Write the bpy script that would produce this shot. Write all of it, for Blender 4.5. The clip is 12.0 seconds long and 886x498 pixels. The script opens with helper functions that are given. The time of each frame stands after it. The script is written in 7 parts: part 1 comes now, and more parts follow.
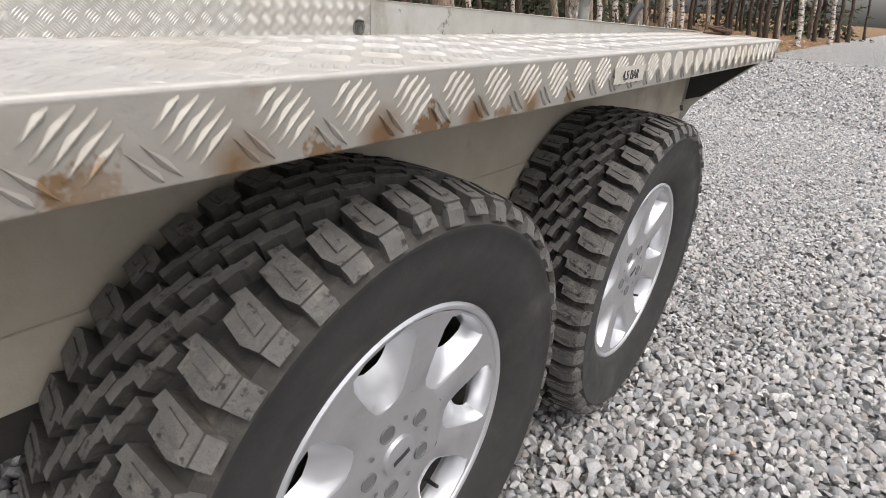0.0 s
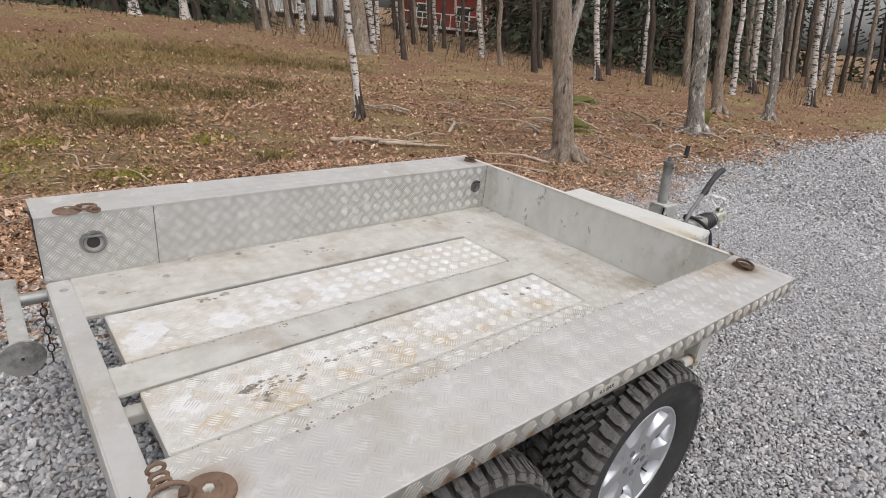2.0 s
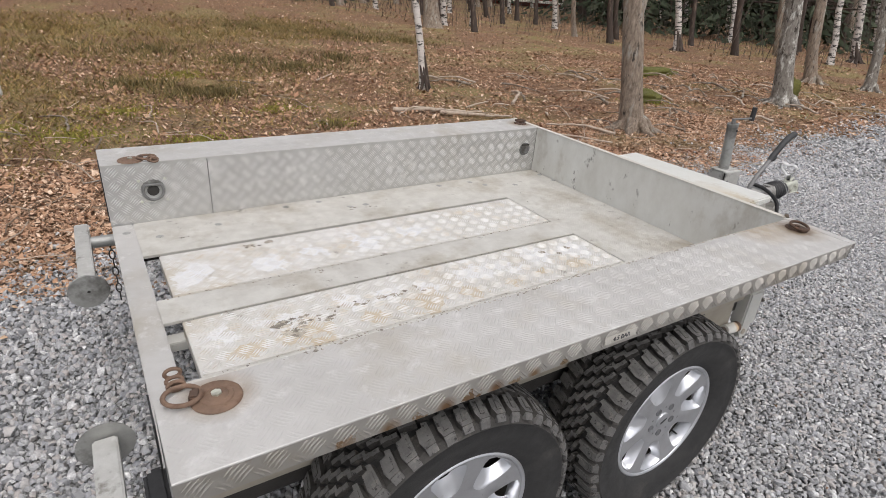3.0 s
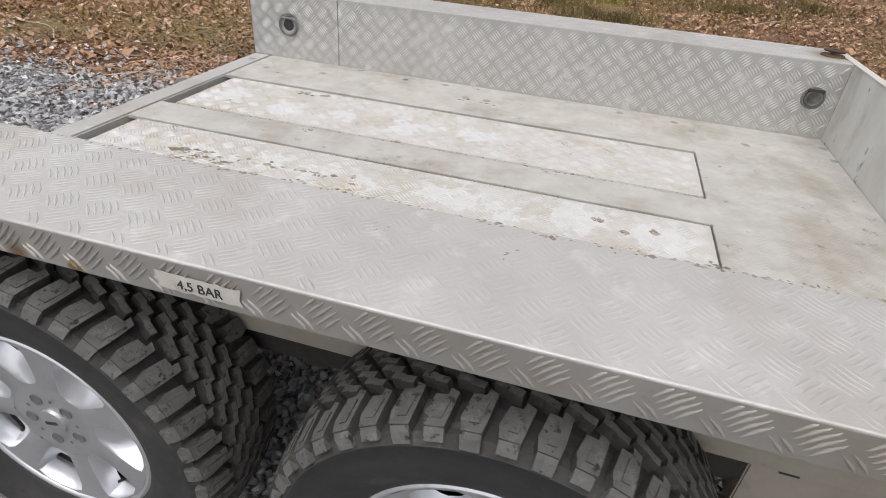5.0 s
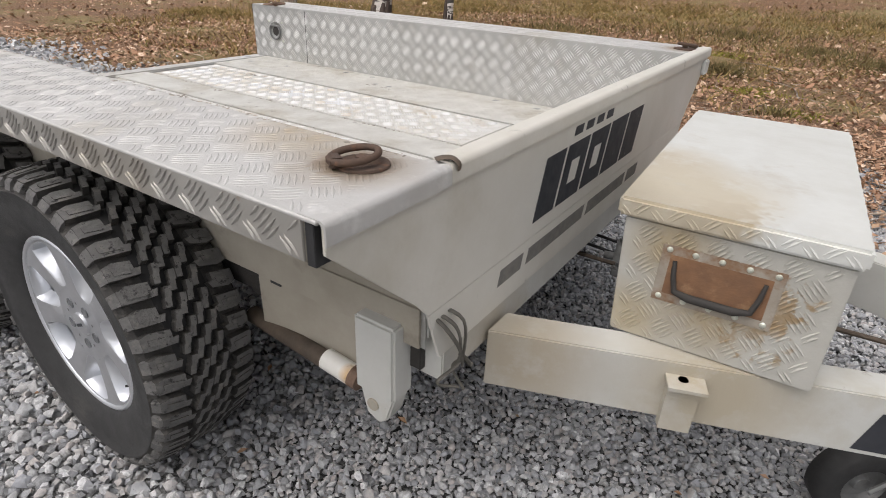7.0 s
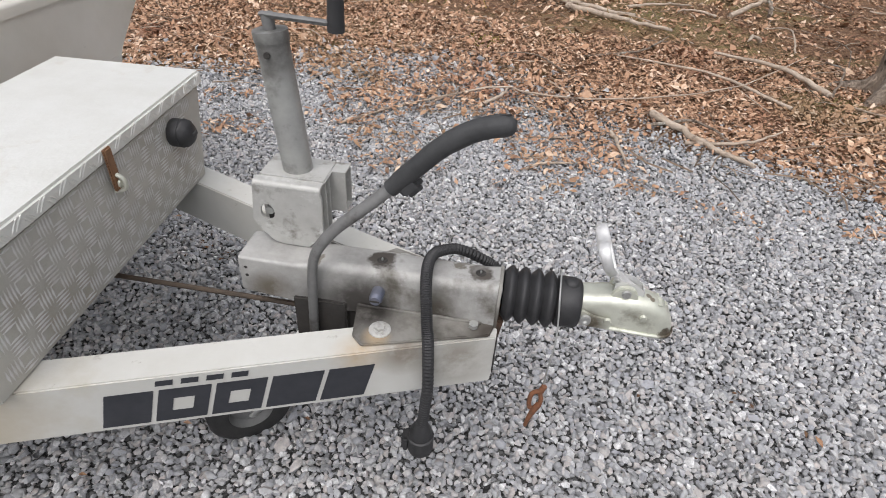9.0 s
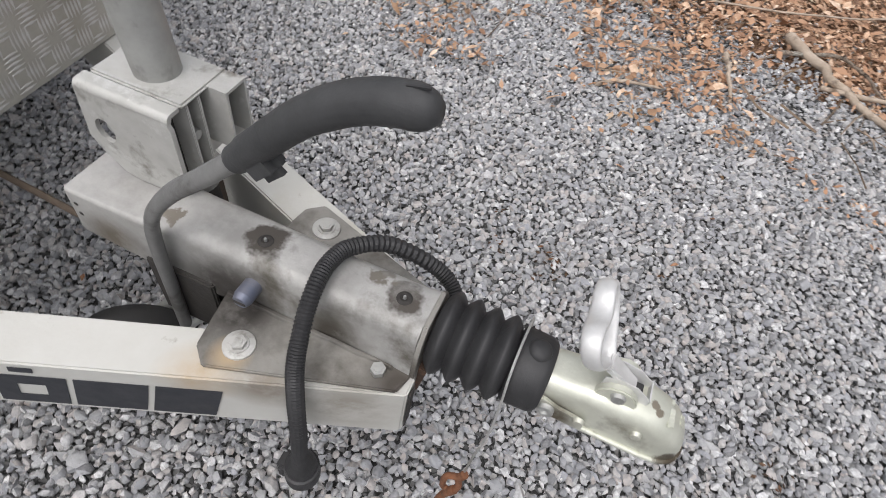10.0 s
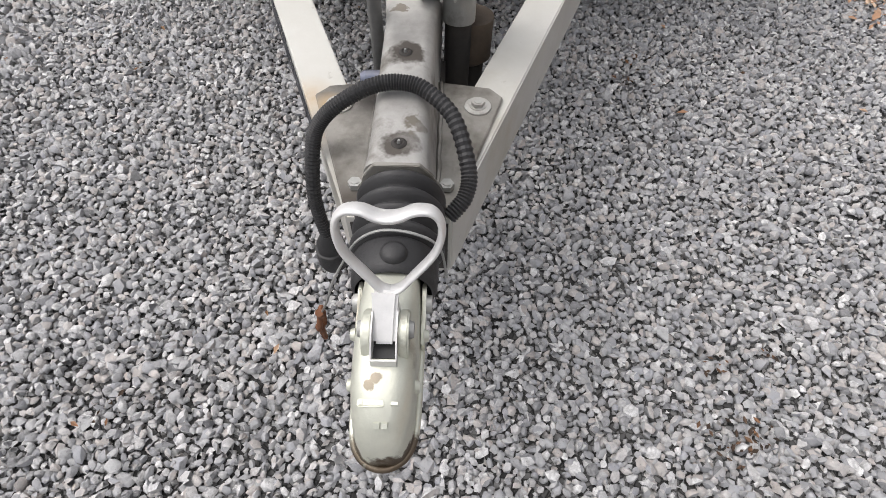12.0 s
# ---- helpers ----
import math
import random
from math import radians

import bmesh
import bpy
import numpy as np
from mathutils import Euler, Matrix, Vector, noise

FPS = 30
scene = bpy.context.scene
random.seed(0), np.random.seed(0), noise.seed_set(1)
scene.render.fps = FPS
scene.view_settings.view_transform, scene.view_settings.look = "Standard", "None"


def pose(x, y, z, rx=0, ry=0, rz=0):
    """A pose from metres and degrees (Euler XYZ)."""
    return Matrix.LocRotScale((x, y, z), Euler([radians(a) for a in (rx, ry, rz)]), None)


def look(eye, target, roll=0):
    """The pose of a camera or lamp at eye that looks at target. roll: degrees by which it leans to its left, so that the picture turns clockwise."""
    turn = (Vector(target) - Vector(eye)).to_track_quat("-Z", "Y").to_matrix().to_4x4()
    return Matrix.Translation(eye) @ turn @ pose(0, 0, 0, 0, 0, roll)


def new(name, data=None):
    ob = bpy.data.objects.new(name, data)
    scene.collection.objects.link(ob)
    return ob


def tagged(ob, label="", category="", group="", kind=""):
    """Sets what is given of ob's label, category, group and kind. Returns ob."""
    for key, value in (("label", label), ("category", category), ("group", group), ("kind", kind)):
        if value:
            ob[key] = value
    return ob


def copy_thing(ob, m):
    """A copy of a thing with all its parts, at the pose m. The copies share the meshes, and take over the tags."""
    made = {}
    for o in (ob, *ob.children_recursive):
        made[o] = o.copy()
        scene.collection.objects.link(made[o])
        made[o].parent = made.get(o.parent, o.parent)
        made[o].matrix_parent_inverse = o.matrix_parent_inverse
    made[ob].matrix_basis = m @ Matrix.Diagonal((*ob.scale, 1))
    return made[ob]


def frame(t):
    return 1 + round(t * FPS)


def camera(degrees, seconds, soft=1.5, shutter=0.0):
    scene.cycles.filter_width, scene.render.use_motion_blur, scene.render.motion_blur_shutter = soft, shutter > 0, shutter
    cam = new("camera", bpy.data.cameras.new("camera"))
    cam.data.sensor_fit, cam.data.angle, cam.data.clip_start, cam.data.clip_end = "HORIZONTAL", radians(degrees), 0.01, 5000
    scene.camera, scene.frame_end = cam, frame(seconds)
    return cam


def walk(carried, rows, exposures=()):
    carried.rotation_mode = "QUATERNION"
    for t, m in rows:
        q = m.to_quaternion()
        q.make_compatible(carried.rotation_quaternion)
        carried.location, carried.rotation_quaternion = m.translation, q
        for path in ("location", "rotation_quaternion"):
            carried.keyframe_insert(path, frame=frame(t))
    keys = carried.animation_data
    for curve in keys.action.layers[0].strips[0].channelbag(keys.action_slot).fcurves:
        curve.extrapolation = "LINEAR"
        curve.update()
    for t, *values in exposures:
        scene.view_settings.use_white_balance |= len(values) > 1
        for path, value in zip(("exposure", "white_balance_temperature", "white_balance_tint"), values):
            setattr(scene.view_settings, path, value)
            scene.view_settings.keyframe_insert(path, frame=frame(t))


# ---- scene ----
cam = camera(76.7, 12.0, soft=0.6, shutter=0.1)
PATH = [
    (0, (-2.215, -1.406, 1.015), (-0.751, -0.326, 0.183), 4.6),
    (0.5, (-2.297, -1.444, 1.313), (-0.965, -0.379, 0.268), 5.3),
    (1, (-2.376, -1.499, 1.632), (-1.065, -0.392, 0.604), 5.0),
    (1.5, (-2.408, -1.567, 1.749), (-1.101, -0.351, 0.846), 6.0),
    (2, (-2.525, -1.728, 1.834), (-1.311, -0.341, 1.06), 5.9),
    (2.5, (-2.603, -1.908, 1.819), (-1.469, -0.47, 1.017), 6.3),
    (2.7, (-2.571, -1.905, 1.809), (-1.49, -0.437, 0.986), 5.3),
    (4.3, (-1.360, -1.502, 1.391), (-1.021, 0.136, 0.294), 6.6),
    (4.5, (-1.219, -1.481, 1.371), (-1.099, 0.175, 0.256), 6.5),
    (5, (-0.854, -1.550, 1.375), (-1.262, 0.085, 0.298), 4.6),
    (5.5, (-0.471, -1.658, 1.410), (-1.203, -0.058, 0.459), 1.9),
    (6, (-0.076, -1.606, 1.365), (-0.964, -0.089, 0.411), 1.6),
    (6.5, (0.213, -1.486, 1.264), (-0.767, -0.017, 0.324), 2.6),
    (6.7, (0.325, -1.478, 1.227), (-0.672, -0.007, 0.309), 2.6),
    (8.3, (1.009, -1.249, 1.311), (0.583, 0.403, 0.266), 3.9),
    (8.5, (1.141, -1.157, 1.344), (0.834, 0.483, 0.24), 4.6),
    (9, (1.403, -0.932, 1.418), (1.225, 0.645, 0.201), 4.3),
    (9.5, (1.47, -0.707, 1.377), (1.333, 0.758, 0.022), 5.9),
    (10, (1.513, -0.399, 1.3), (1.231, 0.805, -0.272), 12.2),
    (10.2, (1.529, -0.269, 1.259), (0.998, 0.712, -0.401), 10.9),
    (10.5, (1.586, -0.203, 1.208), (0.764, 0.521, -0.465), 12.9),
    (11, (1.746, -0.121, 1.192), (0.681, 0.217, -0.467), 6.9),
    (11.5, (1.927, -0.016, 1.202), (0.751, 0.156, -0.406), 3.9),
    (12, (1.965, 0.063, 1.202), (0.785, 0.044, -0.412), 0.4),
]
walk(cam, [(t, look(eye, target, roll)) for t, eye, target, roll in PATH],
     [(t, stops, kelvin, 12.5) for t, stops, kelvin in ((0, 0.48, 6800), (0.5, 0.23, 6700), (1.2, 0.09, 6600), (2.7, 0.09, 6550), (4.3, 0.04, 6500), (5.5, 0.14, 6550),
                                                        (6.7, 0.17, 6600), (8.3, 0.29, 6550), (9.5, 0.20, 6400), (10.5, 0.21, 6550), (12, 0.37, 6600))])

# ---- light ----
world = bpy.data.worlds.new("overcast_sky")
scene.world = world
world.use_nodes = True
wn = world.node_tree.nodes
sky = wn.new("ShaderNodeTexSky")
sky.sky_type, sky.sun_disc = "NISHITA", False
sky.sun_elevation, sky.sun_rotation = radians(62), radians(200)
sky.air_density, sky.dust_density, sky.ozone_density = 1.0, 4.0, 1.0
pale = wn.new("ShaderNodeHueSaturation")
pale.inputs["Saturation"].default_value = 0.25
world.node_tree.links.new(sky.outputs[0], pale.inputs["Color"])
world.node_tree.links.new(pale.outputs[0], wn["Background"].inputs["Color"])
wn["Background"].inputs["Strength"].default_value = 0.15
sun = new("sun", bpy.data.lights.new("sun", "SUN"))
sun.data.energy, sun.data.angle, sun.data.color = 1.25, radians(75), (1.0, 0.985, 0.965)
sun.matrix_world = look((1.0, -3.0, 9), (0, 0, 0))
scene.view_settings.exposure = 0.30


# ---- materials ----
def material(name, colours, scale=8.0, rough=(0.5, 0.7), metal=0.0, bump=0.0, bump_scale=200.0, stain=None, stretch=(1, 1, 1),
             per_island=None, detail=6.0, stain2=None, spec=0.5, spots=()):
    """A node material: two colours mixed by noise, stains of a third, noisy roughness and a fine relief."""
    m = bpy.data.materials.new(name)
    m.use_nodes = True
    nt = m.node_tree
    n, l = nt.nodes, nt.links
    out = n["Principled BSDF"]
    co = n.new("ShaderNodeTexCoord")
    mp = n.new("ShaderNodeMapping")
    mp.inputs["Scale"].default_value = stretch
    l.new(co.outputs["Object"], mp.inputs["Vector"])

    def noisy(sc, lo, hi, det=detail):
        t = n.new("ShaderNodeTexNoise")
        t.inputs["Scale"].default_value, t.inputs["Detail"].default_value, t.inputs["Roughness"].default_value = sc, det, 0.65
        l.new(mp.outputs[0], t.inputs["Vector"])
        r = n.new("ShaderNodeMapRange")
        r.inputs["From Min"].default_value, r.inputs["From Max"].default_value = lo, hi
        l.new(t.outputs["Fac"], r.inputs["Value"])
        return r.outputs[0]

    def mixed(fac, a, b):
        x = n.new("ShaderNodeMix")
        x.data_type = "RGBA"
        l.new(fac, x.inputs["Factor"])
        for sock, v in ((x.inputs["A"], a), (x.inputs["B"], b)):
            if isinstance(v, tuple):
                sock.default_value = (*v, 1)
            else:
                l.new(v, sock)
        return x.outputs["Result"]

    if per_island:
        geo = n.new("ShaderNodeNewGeometry")
        ramp = n.new("ShaderNodeValToRGB")
        while len(ramp.color_ramp.elements) < len(per_island):
            ramp.color_ramp.elements.new(0.5)
        for k, c in enumerate(per_island):
            e = ramp.color_ramp.elements[k]
            e.position, e.color = k / (len(per_island) - 1), (*c, 1)
        l.new(geo.outputs["Random Per Island"], ramp.inputs["Fac"])
        base = mixed(noisy(scale, 0.35, 0.75), ramp.outputs["Color"], colours[1])
    else:
        base = mixed(noisy(scale, 0.3, 0.7), colours[0], colours[1])
    for s in (stain, stain2):
        if s:
            base = mixed(noisy(s[1], s[2], s[3]), base, s[0])
    for at, size, colour, *crisp in spots:
        far = n.new("ShaderNodeVectorMath")
        far.operation = "DISTANCE"
        l.new(co.outputs["Object"], far.inputs[0])
        far.inputs[1].default_value = at
        reach = far.outputs["Value"]
        if crisp:
            # an oily blot with a ragged rim
            ragged = n.new("ShaderNodeMapRange")
            ragged.inputs["To Min"].default_value, ragged.inputs["To Max"].default_value = -size * crisp[1], size * crisp[1]
            l.new(noisy(crisp[0], 0.3, 0.7, 3.0), ragged.inputs["Value"])
            wider = n.new("ShaderNodeMath")
            l.new(reach, wider.inputs[0])
            l.new(ragged.outputs[0], wider.inputs[1])
            reach = wider.outputs[0]
        fall = n.new("ShaderNodeMapRange")
        fall.inputs["From Min"].default_value, fall.inputs["From Max"].default_value = size, size * (0.72 if crisp else 0.25)
        l.new(reach, fall.inputs["Value"])
        blot = n.new("ShaderNodeMath")
        blot.operation = "MULTIPLY"
        l.new(fall.outputs[0], blot.inputs[0])
        l.new(noisy(14, 0.15, 0.5), blot.inputs[1])
        base = mixed(blot.outputs[0], base, colour)
    l.new(base, out.inputs["Base Color"])
    r = n.new("ShaderNodeMapRange")
    r.inputs["To Min"].default_value, r.inputs["To Max"].default_value = rough
    l.new(noisy(scale * 2.3, 0.25, 0.75), r.inputs["Value"])
    l.new(r.outputs[0], out.inputs["Roughness"])
    out.inputs["Metallic"].default_value = metal
    out.inputs["Specular IOR Level"].default_value = spec
    if bump:
        b = n.new("ShaderNodeBump")
        b.inputs["Strength"].default_value, b.inputs["Distance"].default_value = 1.0, bump
        l.new(noisy(bump_scale, 0.2, 0.8), b.inputs["Height"])
        l.new(b.outputs[0], out.inputs["Normal"])
    return m


ALU = material("weathered_aluminium", ((0.52, 0.52, 0.505), (0.43, 0.425, 0.405)), 5, (0.38, 0.52), 0.6, 0.0006, 90,
               ((0.36, 0.33, 0.27), 2.3, 0.56, 0.8), stain2=((0.70, 0.69, 0.67), 17, 0.55, 0.75))
ALU_TOP = material("fender_top_aluminium", ((0.57, 0.56, 0.54), (0.48, 0.47, 0.448)), 6, (0.48, 0.62), 0.35, 0.0006, 90,
                   ((0.42, 0.385, 0.32), 2.3, 0.54, 0.8), stain2=((0.66, 0.65, 0.63), 17, 0.55, 0.75),
                   spots=(((-0.09, -0.89, 0.953), 0.13, (0.28, 0.21, 0.14)), ((-0.08, -0.885, 0.953), 0.075, (0.12, 0.08, 0.05)), ((-0.25, -0.82, 0.953), 0.16, (0.42, 0.36, 0.28)), ((-2.30, -0.87, 0.953), 0.09, (0.33, 0.25, 0.17)), ((-0.04, 0.93, 0.953), 0.10, (0.3, 0.22, 0.14))))
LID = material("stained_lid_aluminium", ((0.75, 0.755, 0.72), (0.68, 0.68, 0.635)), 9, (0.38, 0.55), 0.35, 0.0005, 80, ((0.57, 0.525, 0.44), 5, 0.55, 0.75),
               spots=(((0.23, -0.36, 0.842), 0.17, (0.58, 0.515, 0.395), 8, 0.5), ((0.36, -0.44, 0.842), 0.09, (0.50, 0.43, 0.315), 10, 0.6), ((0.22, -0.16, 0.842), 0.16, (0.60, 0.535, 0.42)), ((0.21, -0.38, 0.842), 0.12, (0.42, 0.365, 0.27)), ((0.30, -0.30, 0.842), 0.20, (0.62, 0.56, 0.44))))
ALU_FLOOR = material("dirty_floor_aluminium", ((0.64, 0.63, 0.585), (0.50, 0.485, 0.445)), 9, (0.45, 0.65), 0.35, 0.0010, 60,
                     ((0.36, 0.32, 0.25), 3.0, 0.50, 0.72), stain2=((0.20, 0.185, 0.16), 17, 0.63, 0.73))
ALU_PANEL = material("worn_tread_aluminium", ((0.66, 0.65, 0.625), (0.53, 0.51, 0.46)), 11, (0.45, 0.6), 0.25, 0.0006, 80,
                     ((0.47, 0.39, 0.27), 2.4, 0.54, 0.74), stain2=((0.24, 0.22, 0.19), 11, 0.63, 0.72),
                     spots=(((-2.18, -0.251, 0.677), 0.064, (0.73, 0.73, 0.73), 14, 0.95), ((-1.99, -0.252, 0.677), 0.064, (0.73, 0.73, 0.73), 14, 0.95), ((-1.75, -0.223, 0.677), 0.077, (0.73, 0.73, 0.73), 14, 0.95), ((-1.61, -0.234, 0.677), 0.060, (0.73, 0.73, 0.73), 14, 0.95), ((-1.42, -0.251, 0.677), 0.058, (0.73, 0.73, 0.73), 14, 0.95), ((-1.18, -0.222, 0.677), 0.078, (0.73, 0.73, 0.73), 14, 0.95), ((-1.00, -0.247, 0.677), 0.061, (0.73, 0.73, 0.73), 14, 0.95), ((-0.82, -0.226, 0.677), 0.080, (0.73, 0.73, 0.73), 14, 0.95), ((-0.62, -0.252, 0.677), 0.071, (0.73, 0.73, 0.73), 14, 0.95),
                            ((-2.13, -0.352, 0.677), 0.048, (0.54, 0.46, 0.34), 14, 0.95), ((-1.93, -0.368, 0.677), 0.082, (0.54, 0.46, 0.34), 14, 0.95), ((-1.69, -0.350, 0.677), 0.054, (0.54, 0.46, 0.34), 14, 0.95), ((-1.48, -0.349, 0.677), 0.080, (0.54, 0.46, 0.34), 14, 0.95), ((-1.27, -0.352, 0.677), 0.059, (0.54, 0.46, 0.34), 14, 0.95), ((-1.08, -0.355, 0.677), 0.047, (0.54, 0.46, 0.34), 14, 0.95), ((-0.90, -0.339, 0.677), 0.042, (0.54, 0.46, 0.34), 14, 0.95), ((-0.71, -0.347, 0.677), 0.053, (0.54, 0.46, 0.34), 14, 0.95),
                            ((-2.18, 0.208, 0.677), 0.074, (0.72, 0.73, 0.745), 14, 0.95), ((-1.90, 0.186, 0.677), 0.077, (0.72, 0.73, 0.745), 14, 0.95), ((-1.72, 0.221, 0.677), 0.071, (0.72, 0.73, 0.745), 14, 0.95), ((-1.47, 0.230, 0.677), 0.073, (0.72, 0.73, 0.745), 14, 0.95), ((-1.22, 0.242, 0.677), 0.064, (0.72, 0.73, 0.745), 14, 0.95)))
WALL_ALU = material("smooth_front_sheet", ((0.66, 0.64, 0.585), (0.58, 0.555, 0.49)), 3.5, (0.45, 0.6), 0.15, 0.0005, 40,
                    ((0.42, 0.38, 0.29), 1.7, 0.55, 0.85), stain2=((0.34, 0.32, 0.28), 9, 0.66, 0.76))
STEEL = material("painted_beam", ((0.58, 0.58, 0.55), (0.49, 0.485, 0.445)), 4, (0.45, 0.6), 0.05, 0.0004, 70,
                 ((0.41, 0.37, 0.28), 2.8, 0.54, 0.78), stain2=((0.30, 0.28, 0.24), 21, 0.66, 0.77),
                 spots=(((1.17, -0.20, 0.556), 0.07, (0.47, 0.38, 0.27)), ((1.36, -0.125, 0.50), 0.11, (0.30, 0.28, 0.24)), ((1.25, -0.16, 0.54), 0.07, (0.26, 0.23, 0.19)), ((0.45, -0.47, 0.5), 0.22, (0.42, 0.37, 0.28)), ((0.1, -0.6, 0.5), 0.2, (0.40, 0.35, 0.27))))
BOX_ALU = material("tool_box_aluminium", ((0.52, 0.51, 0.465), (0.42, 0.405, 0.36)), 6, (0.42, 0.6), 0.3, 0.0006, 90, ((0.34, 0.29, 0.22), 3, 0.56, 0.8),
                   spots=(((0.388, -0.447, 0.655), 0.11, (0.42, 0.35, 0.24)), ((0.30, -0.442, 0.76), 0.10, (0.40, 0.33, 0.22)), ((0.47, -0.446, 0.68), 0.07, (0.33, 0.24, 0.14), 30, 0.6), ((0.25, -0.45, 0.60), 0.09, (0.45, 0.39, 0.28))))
INNER_SHEET = material("scuffed_inner_sheet", ((0.66, 0.665, 0.64), (0.52, 0.515, 0.48)), 6, (0.45, 0.62), 0.2, 0.0006, 70, ((0.22, 0.215, 0.20), 11, 0.61, 0.67), stretch=(1, 1, 0.6), stain2=((0.40, 0.37, 0.32), 3, 0.56, 0.72))
JOCKEY = material("stained_jockey_steel", ((0.40, 0.405, 0.385), (0.27, 0.272, 0.258)), 12, (0.42, 0.6), 0.4, 0.0006, 60, ((0.10, 0.095, 0.085), 6, 0.55, 0.72), spots=(((0.94, 0.08, 1.06), 0.07, (0.08, 0.075, 0.07)),))
RUSTY_PLATE = material("rust_streaked_plate", ((0.40, 0.36, 0.30), (0.28, 0.24, 0.19)), 16, (0.5, 0.7), 0.25, 0.0008, 80, ((0.22, 0.12, 0.06), 14, 0.44, 0.60))
HANDLE_RUST = material("rusty_handle_tray", ((0.25, 0.13, 0.065), (0.15, 0.08, 0.045)), 20, (0.7, 0.9), 0.1, 0.001, 120, ((0.33, 0.2, 0.11), 25, 0.55, 0.72))
PANEL_BARS = material("worn_white_tread_bars", ((0.74, 0.74, 0.73), (0.60, 0.585, 0.545)), 14, (0.42, 0.55), 0.3, 0.0, 50, ((0.52, 0.45, 0.35), 7, 0.50, 0.70))
BARS = material("raised_tread_bars", ((0.67, 0.665, 0.65), (0.56, 0.55, 0.53)), 30, (0.36, 0.48), 0.4, 0.0, 50, ((0.42, 0.38, 0.31), 5, 0.58, 0.8))
SKIRT = material("rust_streaked_aluminium", ((0.46, 0.445, 0.415), (0.375, 0.355, 0.32)), 5, (0.46, 0.58), 0.7, 0.0006, 90,
                 ((0.30, 0.19, 0.11), 11, 0.62, 0.78), stain2=((0.36, 0.32, 0.26), 2.6, 0.48, 0.75),
                 spots=(((-1.86, -1.069, 0.896), 0.032, (0.22, 0.13, 0.07)), ((-1.72, -1.069, 0.896), 0.028, (0.22, 0.13, 0.07)), ((-1.60, -1.069, 0.897), 0.024, (0.25, 0.16, 0.09)), ((-2.0, -1.069, 0.894), 0.03, (0.24, 0.15, 0.08)), ((-1.93, -1.069, 0.892), 0.020, (0.26, 0.17, 0.10), 40, 0.7), ((-1.79, -1.069, 0.892), 0.022, (0.22, 0.14, 0.08), 40, 0.7), ((-1.66, -1.069, 0.892), 0.018, (0.27, 0.19, 0.11), 40, 0.7), ((-1.50, -1.069, 0.892), 0.018, (0.28, 0.20, 0.12), 40, 0.7), ((-2.10, -1.069, 0.892), 0.024, (0.26, 0.17, 0.10), 40, 0.7)))
GALV = material("galvanised_steel", ((0.44, 0.445, 0.43), (0.31, 0.315, 0.30)), 16, (0.38, 0.58), 0.5, 0.0008, 60,
                ((0.12, 0.11, 0.09), 7, 0.54, 0.72), stain2=((0.55, 0.55, 0.53), 28, 0.6, 0.74))
ZINC = material("zinc_plated_steel", ((0.68, 0.69, 0.60), (0.54, 0.55, 0.47)), 16, (0.34, 0.5), 0.5, 0.0006, 50,
                ((0.20, 0.18, 0.13), 11, 0.57, 0.74), spots=(((1.63, -0.043, 0.598), 0.04, (0.12, 0.10, 0.07)), ((1.800, 0.0, 0.577), 0.026, (0.10, 0.075, 0.05), 45, 0.35), ((1.785, -0.030, 0.578), 0.020, (0.10, 0.08, 0.055), 50, 0.35), ((1.785, 0.030, 0.578), 0.022, (0.11, 0.085, 0.06), 50, 0.35),
                                                                ((1.735, -0.008, 0.661), 0.007, (0.25, 0.22, 0.17), 60, 0.35), ((1.742, -0.016, 0.660), 0.006, (0.24, 0.21, 0.16), 60, 0.35)))
PLATE = material("grease_darkened_plate", ((0.34, 0.33, 0.30), (0.21, 0.20, 0.18)), 10, (0.45, 0.65), 0.35, 0.0008, 45, ((0.09, 0.08, 0.065), 6, 0.52, 0.70),
                 spots=(((1.16, -0.08, 0.5645), 0.10, (0.05, 0.045, 0.04)), ((1.42, -0.09, 0.5645), 0.06, (0.07, 0.06, 0.05)), ((1.19, -0.15, 0.5645), 0.035, (0.40, 0.31, 0.2))))
LIGHT_GALV = material("pale_dusty_steel", ((0.53, 0.53, 0.505), (0.40, 0.395, 0.37)), 13, (0.5, 0.65), 0.3, 0.0008, 50, ((0.18, 0.165, 0.14), 11, 0.55, 0.68), stain2=((0.58, 0.58, 0.56), 24, 0.58, 0.70))
TUBE_GALV = material("oily_galvanised_steel", ((0.47, 0.465, 0.445), (0.29, 0.285, 0.27)), 13, (0.52, 0.72), 0.3, 0.0008, 45, ((0.12, 0.11, 0.09), 7, 0.52, 0.68),
                     spots=(((1.12, -0.054, 0.565), 0.085, (0.05, 0.045, 0.04)), ((1.30, -0.054, 0.572), 0.075, (0.09, 0.08, 0.065)), ((0.93, -0.06, 0.57), 0.06, (0.16, 0.14, 0.11)), ((1.17, -0.013, 0.655), 0.034, (0.075, 0.066, 0.056), 30, 0.3), ((1.384, -0.009, 0.656), 0.030, (0.085, 0.075, 0.064), 30, 0.3), ((1.03, -0.03, 0.646), 0.016, (0.2, 0.18, 0.15), 40, 0.75), ((1.34, 0.01, 0.65), 0.02, (0.17, 0.155, 0.13), 30, 0.75), ((1.14, -0.09, 0.565), 0.09, (0.06, 0.055, 0.05)), ((1.03, 0.0, 0.55), 0.10, (0.05, 0.045, 0.04)), ((1.19, -0.15, 0.565), 0.05, (0.42, 0.34, 0.24))))
